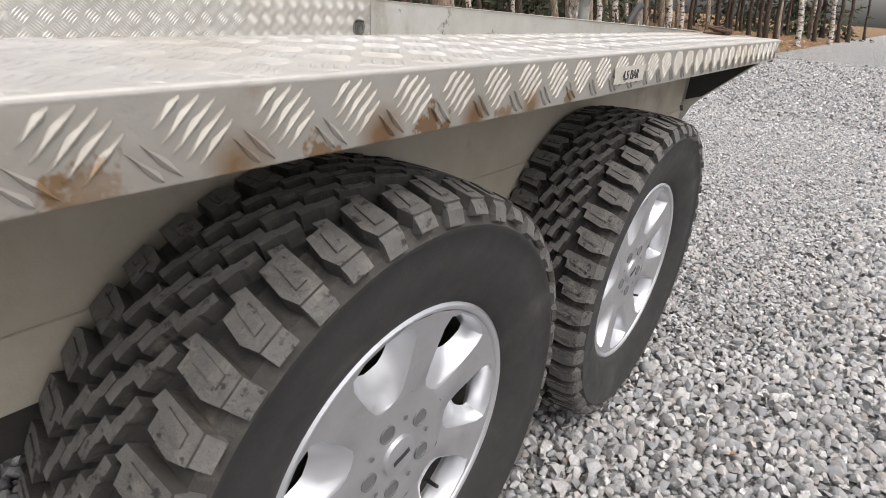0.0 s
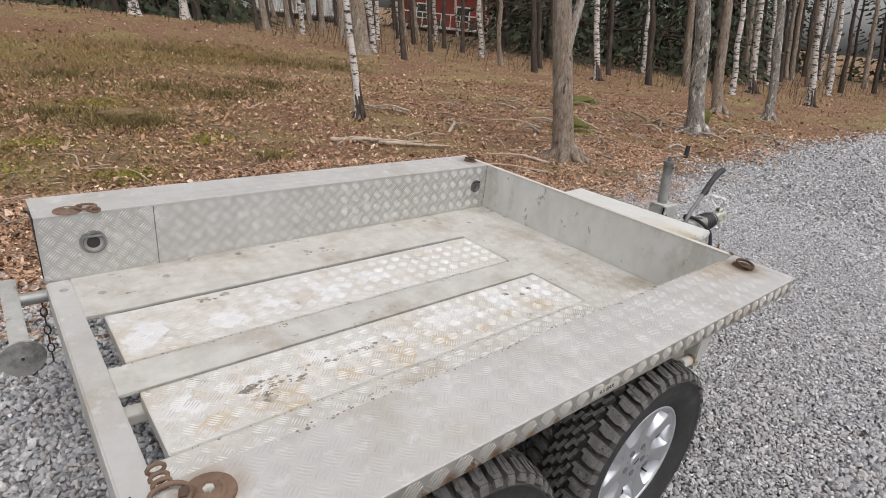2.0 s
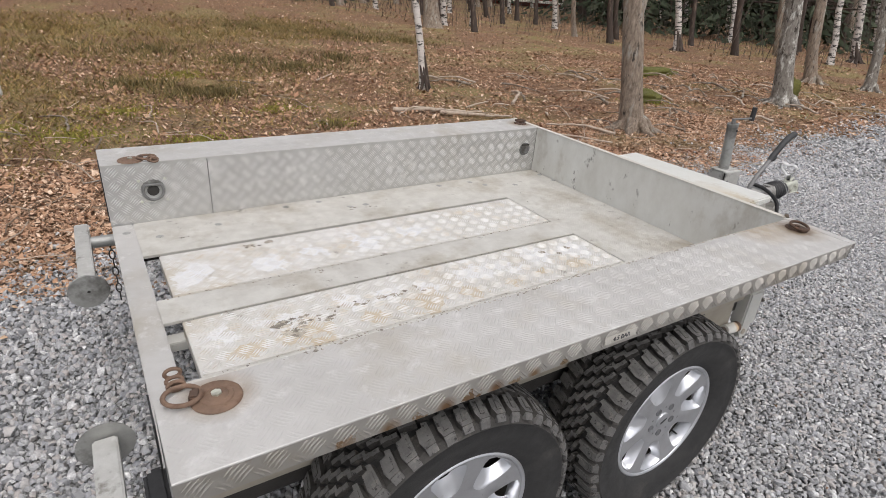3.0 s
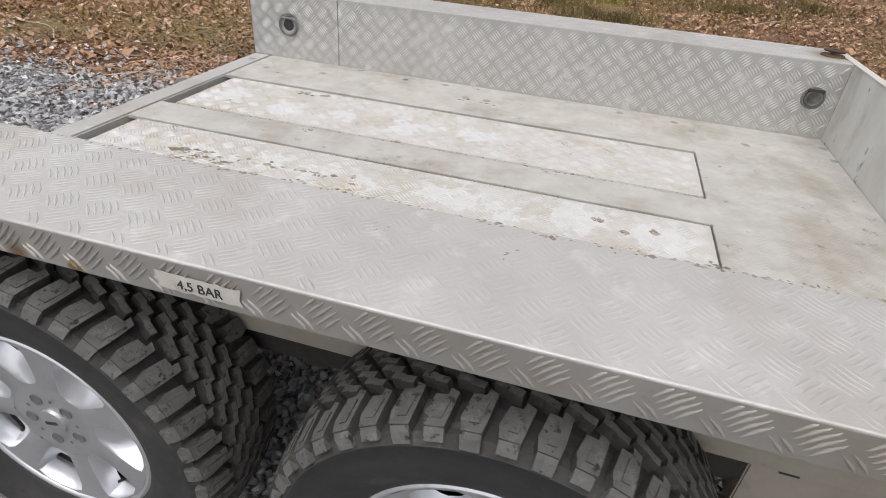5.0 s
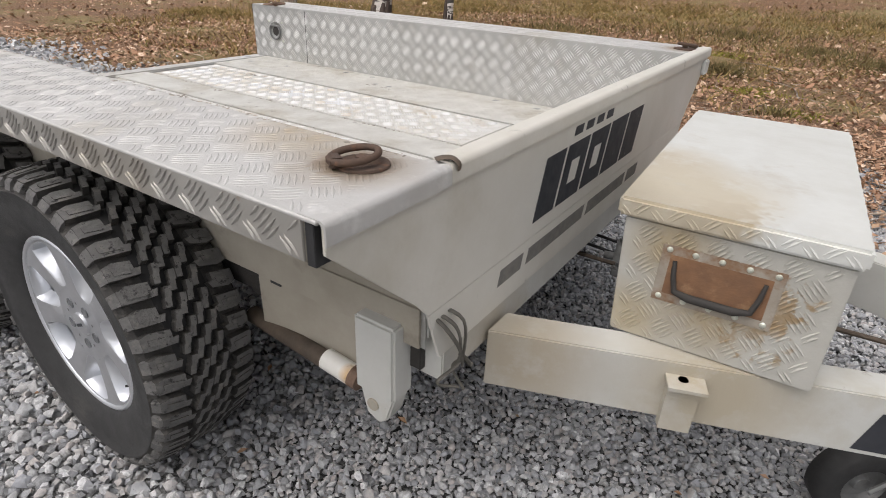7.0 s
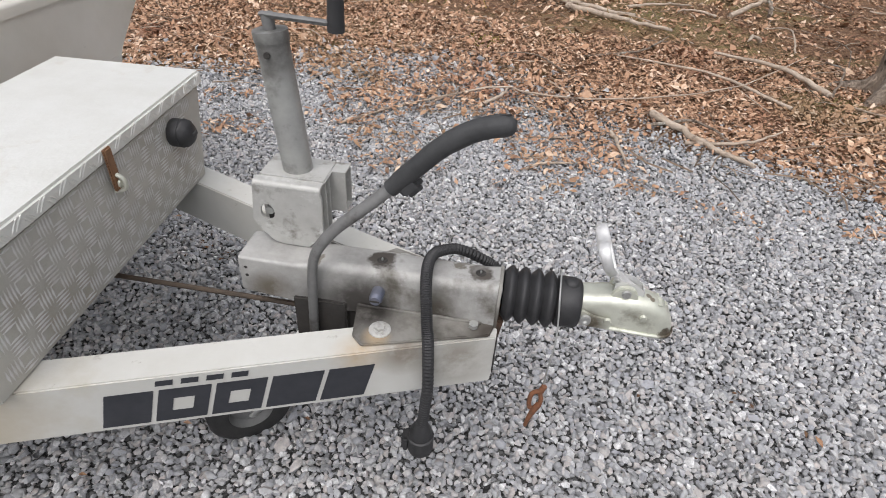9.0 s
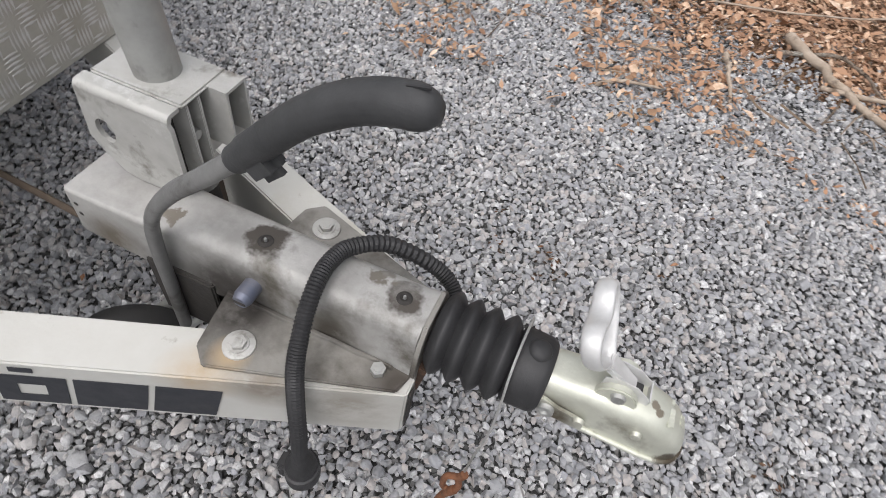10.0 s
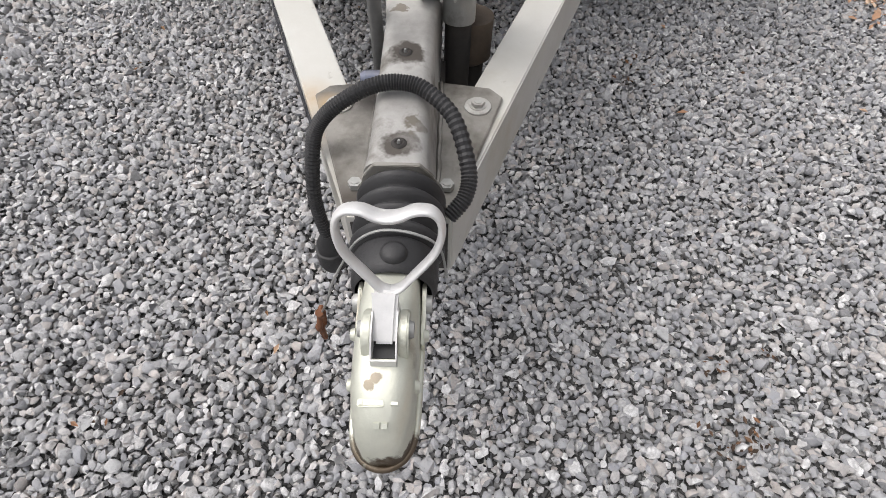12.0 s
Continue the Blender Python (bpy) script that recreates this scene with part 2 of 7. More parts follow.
WIRE = material("grey_brown_wire", ((0.13, 0.12, 0.10), (0.07, 0.065, 0.055)), 30, (0.6, 0.8), 0, 0.0004, 90)
BRIGHT = material("bright_handle_alloy", ((0.72, 0.72, 0.71), (0.6, 0.6, 0.59)), 30, (0.35, 0.5), 0.4, 0.0003, 150)
RUST = material("rusty_iron", ((0.115, 0.068, 0.045), (0.065, 0.045, 0.035)), 30, (0.75, 0.95), 0.1, 0.001, 160,
                ((0.23, 0.11, 0.06), 45, 0.57, 0.77))
ORANGE_RUST = material("bright_rusty_iron", ((0.22, 0.09, 0.042), (0.12, 0.055, 0.03)), 40, (0.75, 0.95), 0.1, 0.001, 160, ((0.09, 0.05, 0.03), 60, 0.56, 0.72))
TAN_RUST = material("pale_rusty_iron", ((0.22, 0.14, 0.095), (0.13, 0.085, 0.06)), 26, (0.7, 0.9), 0.1, 0.001, 140, ((0.12, 0.065, 0.04), 40, 0.55, 0.72))
DIRTY = material("mud_splashed_sheet", ((0.43, 0.395, 0.33), (0.33, 0.295, 0.235)), 5, (0.6, 0.8), 0.1, 0.0008, 60, ((0.16, 0.14, 0.11), 4, 0.55, 0.75))
DARK_GALV = material("dull_lever_steel", ((0.23, 0.23, 0.225), (0.15, 0.15, 0.146)), 18, (0.5, 0.7), 0.4, 0.0006, 60, ((0.07, 0.06, 0.05), 9, 0.56, 0.72))
RUBBER = material("tyre_rubber", ((0.022, 0.022, 0.022), (0.034, 0.033, 0.032)), 12, (0.62, 0.85), 0, 0.0004, 260,
                  ((0.10, 0.095, 0.085), 7, 0.6, 0.85))
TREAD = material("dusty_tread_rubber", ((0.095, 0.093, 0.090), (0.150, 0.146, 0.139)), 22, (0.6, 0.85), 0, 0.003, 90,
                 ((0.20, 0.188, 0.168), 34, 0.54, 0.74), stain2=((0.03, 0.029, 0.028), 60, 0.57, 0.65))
# dusty on the tyre's shoulder; on tread block sides it paints groove shade
SHOULDER_AND_SIDES = material("dusty_shoulder_shaded_side_rubber", ((0.036, 0.034, 0.032), (0.066, 0.062, 0.056)), 18, (0.75, 0.9), 0, 0.002, 110, ((0.14, 0.127, 0.108), 24, 0.55, 0.75))
BLACK = material("black_plastic", ((0.018, 0.018, 0.019), (0.03, 0.03, 0.031)), 20, (0.45, 0.65), 0, 0.0003, 200)
GREY_GRIP = material("faded_black_grip", ((0.028, 0.029, 0.03), (0.05, 0.051, 0.052)), 20, (0.55, 0.75), 0, 0.0003, 200)
# dark chassis colour, also painted on where hollows lie in shade
DARK = material("dark_chassis_and_shade", ((0.03, 0.028, 0.026), (0.05, 0.045, 0.04)), 9, (0.7, 0.9), 0.1, 0.001, 90)
ALLOY = material("silver_alloy_wheel", ((0.72, 0.735, 0.765), (0.65, 0.665, 0.69)), 9, (0.30, 0.38), 0.8, 0.0, 50,
                 ((0.42, 0.41, 0.39), 14, 0.66, 0.85))
RECESS_GREY = material("shaded_recess_metal", ((0.22, 0.225, 0.235), (0.17, 0.175, 0.18)), 20, (0.35, 0.5), 0.5)
# same alloy toned down: the face's darker reflections put into its colour
DIMMED_ALLOY_FACE = material("dimmed_wheel_face", ((0.53, 0.54, 0.56), (0.46, 0.465, 0.48)), 14, (0.34, 0.46), 0.75, 0.0002, 120, ((0.36, 0.35, 0.33), 12, 0.62, 0.85))
LETTER = material("black_lettering", ((0.022, 0.024, 0.03), (0.035, 0.037, 0.044)), 14, (0.5, 0.7), 0, 0, 50, ((0.2, 0.19, 0.17), 26, 0.68, 0.76))
LETTER_GREY = material("faded_grey_lettering", ((0.13, 0.125, 0.12), (0.2, 0.19, 0.17)), 40, (0.6, 0.8))
WHITE_LABEL = material("grubby_white_label", ((0.54, 0.52, 0.475), (0.42, 0.40, 0.355)), 30, (0.5, 0.7), 0, 0, 50, ((0.3, 0.27, 0.22), 40, 0.6, 0.75))
BROWN_STEEL = material("rust_brown_steel", ((0.12, 0.09, 0.065), (0.07, 0.055, 0.042)), 18, (0.6, 0.8), 0.2, 0.0008, 60)
RED_LENS = material("red_lamp_lens", ((0.25, 0.012, 0.012), (0.2, 0.01, 0.01)), 12, (0.15, 0.25))
WHITE_PLASTIC = material("white_plastic", ((0.75, 0.74, 0.70), (0.66, 0.64, 0.58)), 12, (0.35, 0.5), stain=((0.35, 0.33, 0.28), 40, 0.6, 0.75), spots=(((-0.165, -0.835, 0.475), 0.026, (0.55, 0.30, 0.06)),))
BLUE_STEEL = material("blue_grey_bolt", ((0.12, 0.14, 0.2), (0.2, 0.2, 0.22)), 20, (0.4, 0.6), 0.5)


def pebbled(name, dark=0.045, light=0.24, joint=0.06):
    """Crushed stone too small or too far to build: cells of differing grey with dark joints."""
    m = bpy.data.materials.new(name)
    m.use_nodes = True
    n, l = m.node_tree.nodes, m.node_tree.links
    co = n.new("ShaderNodeTexCoord")
    cells, joints = n.new("ShaderNodeTexVoronoi"), n.new("ShaderNodeTexVoronoi")
    joints.feature = "DISTANCE_TO_EDGE"
    for v in (cells, joints):
        v.inputs["Scale"].default_value = 75
        l.new(co.outputs["Object"], v.inputs["Vector"])
    grey = n.new("ShaderNodeRGBToBW")
    l.new(cells.outputs["Color"], grey.inputs[0])
    ramp = n.new("ShaderNodeValToRGB")
    for k, (p, v) in enumerate(((0.15, dark), (0.85, light))):
        ramp.color_ramp.elements[k].position, ramp.color_ramp.elements[k].color = p, (v, v, v * 0.985, 1)
    l.new(grey.outputs[0], ramp.inputs["Fac"])
    edge = n.new("ShaderNodeMapRange")
    edge.inputs["From Max"].default_value = 0.08
    l.new(joints.outputs["Distance"], edge.inputs["Value"])
    mix = n.new("ShaderNodeMix")
    mix.data_type = "RGBA"
    l.new(edge.outputs[0], mix.inputs["Factor"])
    mix.inputs["A"].default_value = (joint, joint, joint * 0.97, 1)
    l.new(ramp.outputs["Color"], mix.inputs["B"])
    out = n["Principled BSDF"]
    l.new(mix.outputs["Result"], out.inputs["Base Color"])
    out.inputs["Roughness"].default_value = 0.9
    bump = n.new("ShaderNodeBump")
    bump.inputs["Strength"].default_value, bump.inputs["Distance"].default_value = 1.0, 0.006
    l.new(edge.outputs[0], bump.inputs["Height"])
    l.new(bump.outputs[0], out.inputs["Normal"])
    return m


# under the near stones the bed is darkened, painting shade into their gaps
SHADED_GRAVEL_BED = pebbled("shaded_gravel_bed", 0.04, 0.20, 0.05)
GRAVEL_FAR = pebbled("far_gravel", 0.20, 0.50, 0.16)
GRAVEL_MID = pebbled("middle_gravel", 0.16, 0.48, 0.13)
STONES = material("grey_crushed_stone", ((0.4, 0.4, 0.4), (0.36, 0.36, 0.36)), 110, (0.7, 0.95), 0, 0.0020, 260,
                  per_island=[(0.15, 0.152, 0.156), (0.31, 0.318, 0.335), (0.45, 0.456, 0.46), (0.35, 0.362, 0.395), (0.53, 0.532, 0.53), (0.50, 0.45, 0.415), (0.62, 0.625, 0.63), (0.82, 0.82, 0.81)], stain=((0.2, 0.2, 0.2), 240, 0.60, 0.70))
SOIL = material("forest_soil", ((0.11, 0.060, 0.033), (0.23, 0.125, 0.068)), 9, (0.9, 1.0), 0, 0.03, 30,
                ((0.20, 0.17, 0.06), 0.5, 0.47, 0.62), stain2=((0.38, 0.225, 0.125), 38, 0.50, 0.62))
LEAVES = material("fallen_leaves", ((0.2, 0.1, 0.05), (0.40, 0.235, 0.14)), 40, (0.7, 0.9), 0, 0, 50,
                  per_island=[(0.035, 0.023, 0.017), (0.17, 0.093, 0.058), (0.38, 0.21, 0.122), (0.50, 0.30, 0.182), (0.33, 0.20, 0.128), (0.66, 0.46, 0.315), (0.85, 0.70, 0.55)],
                  stain=((0.16, 0.115, 0.048), 0.55, 0.52, 0.72), stain2=((0.25, 0.105, 0.058), 1.2, 0.56, 0.72))
GRASS = material("dry_grass", ((0.2, 0.17, 0.06), (0.10, 0.10, 0.035)), 10, (0.8, 1.0), 0, 0, 50,
                 per_island=[(0.16, 0.115, 0.035), (0.28, 0.19, 0.06), (0.42, 0.27, 0.095), (0.55, 0.37, 0.16)])
MOSS = material("moss", ((0.14, 0.13, 0.025), (0.08, 0.085, 0.02)), 25, (0.9, 1.0), 0, 0.01, 120)
BARK = material("grey_brown_bark", ((0.40, 0.32, 0.25), (0.15, 0.115, 0.085)), 30, (0.85, 1.0), 0, 0.03, 34, ((0.42, 0.40, 0.35), 7, 0.53, 0.64), stretch=(1, 1, 0.3), stain2=((0.05, 0.04, 0.033), 16, 0.58, 0.66))
BARK_RED = material("dark_pine_bark", ((0.075, 0.053, 0.042), (0.042, 0.032, 0.026)), 12, (0.85, 1.0), 0, 0.012, 18, ((0.16, 0.12, 0.09), 8, 0.55, 0.7), stretch=(1, 1, 0.3))
LICHEN = material("lichen_grey_bark", ((0.36, 0.335, 0.295), (0.15, 0.13, 0.11)), 30, (0.85, 1.0), 0, 0.03, 34, ((0.62, 0.61, 0.56), 9, 0.54, 0.61), stretch=(1, 1, 0.45), stain2=((0.06, 0.05, 0.04), 15, 0.57, 0.64))
BIRCH = material("white_birch_bark", ((0.62, 0.58, 0.54), (0.48, 0.44, 0.40)), 6, (0.6, 0.8), 0, 0.004, 20, ((0.04, 0.035, 0.03), 9, 0.53, 0.57), stretch=(0.5, 0.5, 1.6), stain2=((0.05, 0.045, 0.04), 2.6, 0.56, 0.61))
WOOD = material("barkless_dead_wood", ((0.50, 0.42, 0.34), (0.33, 0.26, 0.195)), 12, (0.75, 0.95), 0, 0.003, 60, ((0.14, 0.1, 0.07), 14, 0.56, 0.7))
NEEDLES = material("spruce_needles", ((0.03, 0.05, 0.02), (0.05, 0.07, 0.03)), 6, (0.7, 0.9), 0, 0, 50,
                   per_island=[(0.012, 0.02, 0.009), (0.022, 0.032, 0.015), (0.038, 0.046, 0.022)])
ROCK = material("grey_rock", ((0.62, 0.60, 0.57), (0.42, 0.41, 0.39)), 9, (0.8, 0.95), 0, 0.01, 40, ((0.13, 0.14, 0.06), 6, 0.6, 0.75))


# ---- mesh helpers ----
def mesh_of(bm, name, mat, smooth=0):
    me = bpy.data.meshes.new(name)
    bmesh.ops.recalc_face_normals(bm, faces=bm.faces)
    bm.to_mesh(me)
    bm.free()
    me.materials.append(mat)
    if smooth:
        for p in me.polygons:
            p.use_smooth = True
        me.set_sharp_from_angle(angle=radians(smooth))
    return me


def part(name, bm, mat, parent=None, label="", smooth=0):
    """One mesh object, under a thing or under a part of it."""
    ob = new(name, mesh_of(bm, name, mat, smooth))
    return under(ob, parent, label)


def under(ob, parent, label=""):
    if parent:
        ob.parent = parent
        if not parent.parent:
            ob.matrix_parent_inverse = parent.matrix_basis.inverted()
    return tagged(ob, label)


def thing(name, at, label, category, group=""):
    ob = new(name)
    ob.location = at
    ob.empty_display_size = 0.1
    return tagged(ob, label, category, group)


def box(bm, x0, x1, y0, y1, z0, z1, bevel=0.0, m=None):
    r = bmesh.ops.create_cube(bm, size=1)
    mm = Matrix.LocRotScale(((x0 + x1) / 2, (y0 + y1) / 2, (z0 + z1) / 2), None, (abs(x1 - x0), abs(y1 - y0), abs(z1 - z0)))
    bmesh.ops.transform(bm, matrix=(m @ mm) if m else mm, verts=r["verts"])
    if bevel:
        es = list({e for v in r["verts"] for e in v.link_edges})
        bmesh.ops.bevel(bm, geom=es, offset=bevel, segments=2, affect="EDGES")
    return bm


def slab(*a, bevel=0.002):
    return box(bmesh.new(), *a, bevel=bevel)


def prism(bm, pts, thick, m, bevel=0.0):
    """A flat outline of (u, v) points, thick along w; m lays u, v, w into the world."""
    vs = [bm.verts.new(m @ Vector((u, v, 0))) for u, v in pts]
    f = bm.faces.new(vs)
    r = bmesh.ops.extrude_face_region(bm, geom=[f])
    top = [v for v in r["geom"] if isinstance(v, bmesh.types.BMVert)]
    w = m.to_3x3() @ Vector((0, 0, thick))
    bmesh.ops.translate(bm, vec=w, verts=top)
    if bevel:
        es = list({e for v in vs + top for e in v.link_edges})
        bmesh.ops.bevel(bm, geom=es, offset=bevel, segments=2, affect="EDGES")
    return bm


def frame_of(origin, u, v):
    """A pose whose x runs along u and y along v."""
    u, v = Vector(u).normalized(), Vector(v).normalized()
    w = u.cross(v).normalized()
    v = w.cross(u)
    return Matrix.Translation(origin) @ Matrix((u, v, w)).transposed().to_4x4()


def rod(bm, a, b, r0, r1=None, seg=12, cap=True):
    a, b = Vector(a), Vector(b)
    r1 = r0 if r1 is None else r1
    q = (b - a).to_track_quat("Z", "Y").to_matrix().to_4x4()
    bmesh.ops.create_cone(bm, cap_ends=cap, segments=seg, radius1=r0, radius2=r1, depth=(b - a).length,
                          matrix=Matrix.Translation((a + b) / 2) @ q)
    return bm


def lathe(bm, profile, m, seg=48):
    """Turn a profile of (radius, height) about the z axis of m."""
    rings = []
    for r, h in profile:
        rings.append([bm.verts.new(m @ Vector((r * math.cos(2 * math.pi * k / seg), r * math.sin(2 * math.pi * k / seg), h))) for k in range(seg)])
    for a, b in zip(rings, rings[1:]):
        for k in range(seg):
            bm.faces.new((a[k], a[(k + 1) % seg], b[(k + 1) % seg], b[k]))
    for ring, (r, h) in ((rings[0], profile[0]), (rings[-1], profile[-1])):
        if r < 0.02:
            bm.faces.new(ring)
    return bm


def spline(pts, n):
    """n points on a smooth curve through pts."""
    p = [Vector(q) for q in pts]
    p = [2 * p[0] - p[1]] + p + [2 * p[-1] - p[-2]]
    out = []
    for k in range(n):
        t = k / (n - 1) * (len(p) - 3) - 1e-9
        i = max(int(t), 0)
        f = t - i
        a, b, c, d = p[i:i + 4]
        out.append(0.5 * ((2 * b) + (c - a) * f + (2 * a - 5 * b + 4 * c - d) * f * f + (3 * b - a - 3 * c + d) * f ** 3))
    return out


def tube(bm, pts, radius, seg=10, squash=(1, 1), up=None):
    """A swept tube; radius is a number or one for each point; squash makes it flat."""
    pts = [Vector(p) for p in pts]
    rad = radius if isinstance(radius, (list, tuple)) else [radius] * len(pts)
    d0 = (pts[1] - pts[0]).normalized()
    side = d0.cross(Vector(up) if up else Vector((0.3, 0.2, 1))).normalized()
    rings = []
    for k, p in enumerate(pts):
        d = (pts[min(k + 1, len(pts) - 1)] - pts[max(k - 1, 0)]).normalized()
        side = (side - d * side.dot(d)).normalized()
        w = d.cross(side)
        rings.append([bm.verts.new(p + rad[k] * (squash[0] * math.cos(2 * math.pi * j / seg) * side + squash[1] * math.sin(2 * math.pi * j / seg) * w)) for j in range(seg)])
    for a, b in zip(rings, rings[1:]):
        for j in range(seg):
            bm.faces.new((a[j], a[(j + 1) % seg], b[(j + 1) % seg], b[j]))
    bm.faces.new(rings[0])
    bm.faces.new(rings[-1])
    return bm


def joined(name, verts, faces, mat, kind="stuff"):
    """A mesh of many pieces from arrays: verts (n, 3), faces (m, 3 or 4)."""
    me = bpy.data.meshes.new(name)
    verts, faces = np.asarray(verts, np.float32), np.asarray(faces, np.int32)
    k = faces.shape[1]
    me.vertices.add(len(verts))
    me.vertices.foreach_set("co", verts.ravel())
    me.loops.add(faces.size)
    me.loops.foreach_set("vertex_index", faces.ravel())
    me.polygons.add(len(faces))
    me.polygons.foreach_set("loop_start", np.arange(0, faces.size, k, dtype=np.int32))
    me.polygons.foreach_set("use_smooth", np.zeros(len(faces), bool))
    me.update(calc_edges=True)
    me.materials.append(mat)
    ob = new(name, me)
    if kind:
        ob["kind"] = kind
    return ob


def tread_bars(origin, u, v, width, height, mat, parent, lift=0.0012, pitch=0.070, flip=False, square=False):
    """Raised five-bar tread on a sheet: groups of five bars that turn about from group to group."""
    m = frame_of(origin, u, v)
    if flip:
        m = m @ Matrix.Diagonal((1, 1, -1, 1))
    s = pitch / math.sqrt(2)
    vs, fs = [], []
    o = Vector(origin)
    uu, vv, ww = (m.to_3x3() @ Vector(a) for a in ((1, 0, 0), (0, 1, 0), (0, 0, 1)))
    nx, ny = int(width / pitch) + 2, int(height / pitch) + 2
    for i in range(-1, nx):
        for j in range(-1, ny):
            for half in (0, 1):
                cx, cy = (i + 0.5 * half) * pitch, (j + 0.5 * half) * pitch
                d = (math.sqrt(0.5), math.sqrt(0.5)) if half else (math.sqrt(0.5), -math.sqrt(0.5))
                if square:
                    d = (0.0, 1.0) if half else (1.0, 0.0)
                e = (-d[1], d[0])
                for k in range(5):
                    off = (k - 2) * s * 0.19
                    long = s * (0.47 if k % 4 else 0.40)
                    ax, ay = cx + e[0] * off, cy + e[1] * off
                    if not (0.004 < ax < width - 0.004 and 0.004 < ay < height - 0.004):
                        continue
                    # shorten bars at the sheet's edge
                    l0 = l1 = long
                    while l0 > 0.003 and not (0.001 < ax - d[0] * l0 < width - 0.001 and 0.001 < ay - d[1] * l0 < height - 0.001):
                        l0 -= 0.002
                    while l1 > 0.003 and not (0.001 < ax + d[0] * l1 < width - 0.001 and 0.001 < ay + d[1] * l1 < height - 0.001):
                        l1 -= 0.002
                    b = s * 0.066
                    base = len(vs)
                    for q, w, h in ((-l0, 0, 0), (0, b, 0), (l1, 0, 0), (0, -b, 0), (-l0 * 0.75, 0, 1), (l1 * 0.75, 0, 1)):
                        vs.append(o + uu * (ax + d[0] * q + e[0] * w) + vv * (ay + d[1] * q + e[1] * w) + ww * (h * lift + 0.0002))
                    fs += [(base, base + 1, base + 4), (base + 1, base + 5, base + 4), (base + 1, base + 2, base + 5),
                           (base + 2, base + 3, base + 5), (base + 3, base + 4, base + 5), (base + 3, base, base + 4)]
    return under(joined("tread_pattern", vs, fs, mat), parent)


# ---- the trailer ----
FLOOR, TOP, OUT, INN, REAR = 0.675, 0.953, 1.068, 0.806, -2.42
trailer = thing("trailer", (-1.3, 0, 0), "weathered aluminium tandem-axle flatbed trailer with off-road tyres, parked on gravel", "trailer")


def part_box(name, mat, *a, bevel=0.003, label="", parent=None):
    return part(name, slab(*a, bevel=bevel), mat, parent or trailer, label, smooth=35)


# floor: one sheet with two long slots for the drop-in panels
comb = [(-2.335, -INN), (-0.001, -INN), (-0.001, INN), (-2.335, INN), (-2.335, 0.445), (-0.485, 0.445), (-0.485, 0.066), (-2.335, 0.066), (-2.335, -0.095), (-0.485, -0.095), (-0.485, -0.43), (-2.335, -0.43)]
floor_sheet = part("floor_sheet", prism(bmesh.new(), comb, 0.012, pose(0, 0, FLOOR - 0.012), 0.0015), ALU_FLOOR, trailer, "dirty scuffed aluminium floor sheet", 35)
for y0, y1 in ((0.070, 0.420), (-0.428, -0.110)):
    p = part_box("drop_in_panel", ALU_PANEL, -2.28, -0.4915, y0, y1, FLOOR - 0.05, FLOOR + 0.002, label="worn tread-plate panel with brown stains")
    tread_bars((-2.275, y0 + 0.004, FLOOR + 0.002), (1, 0, 0), (0, 1, 0), 1.774, y1 - y0 - 0.008, PANEL_BARS, p, 0.0019)
tread_bars((-0.48, -INN + 0.02, FLOOR), (1, 0, 0), (0, 1, 0), 0.46, 2 * INN - 0.04, ALU_FLOOR, floor_sheet, 0.0006)
tread_bars((-2.32, 0.46, FLOOR), (1, 0, 0), (0, 1, 0), 1.82, 0.33, ALU_FLOOR, floor_sheet, 0.0007)
tread_bars((-2.32, -INN + 0.005, FLOOR), (1, 0, 0), (0, 1, 0), 1.82, 0.365, PANEL_BARS, floor_sheet, 0.0016)
part_box("rear_sill", ALU_TOP, REAR, -2.335, -0.80, 0.80, FLOOR - 0.13, FLOOR + 0.003, bevel=0.006, label="scratched rear sill profile")
for y in (0.07, -0.11):
    part_box("floor_bearer", STEEL, -2.335, -0.4, y - 0.03, y + 0.03, FLOOR - 0.09, FLOOR - 0.055)
for x in (-2.05, -1.3, -0.5):
    part_box("cross_member", DARK, x - 0.03, x + 0.03, -0.78, 0.78, FLOOR - 0.17, FLOOR - 0.092)

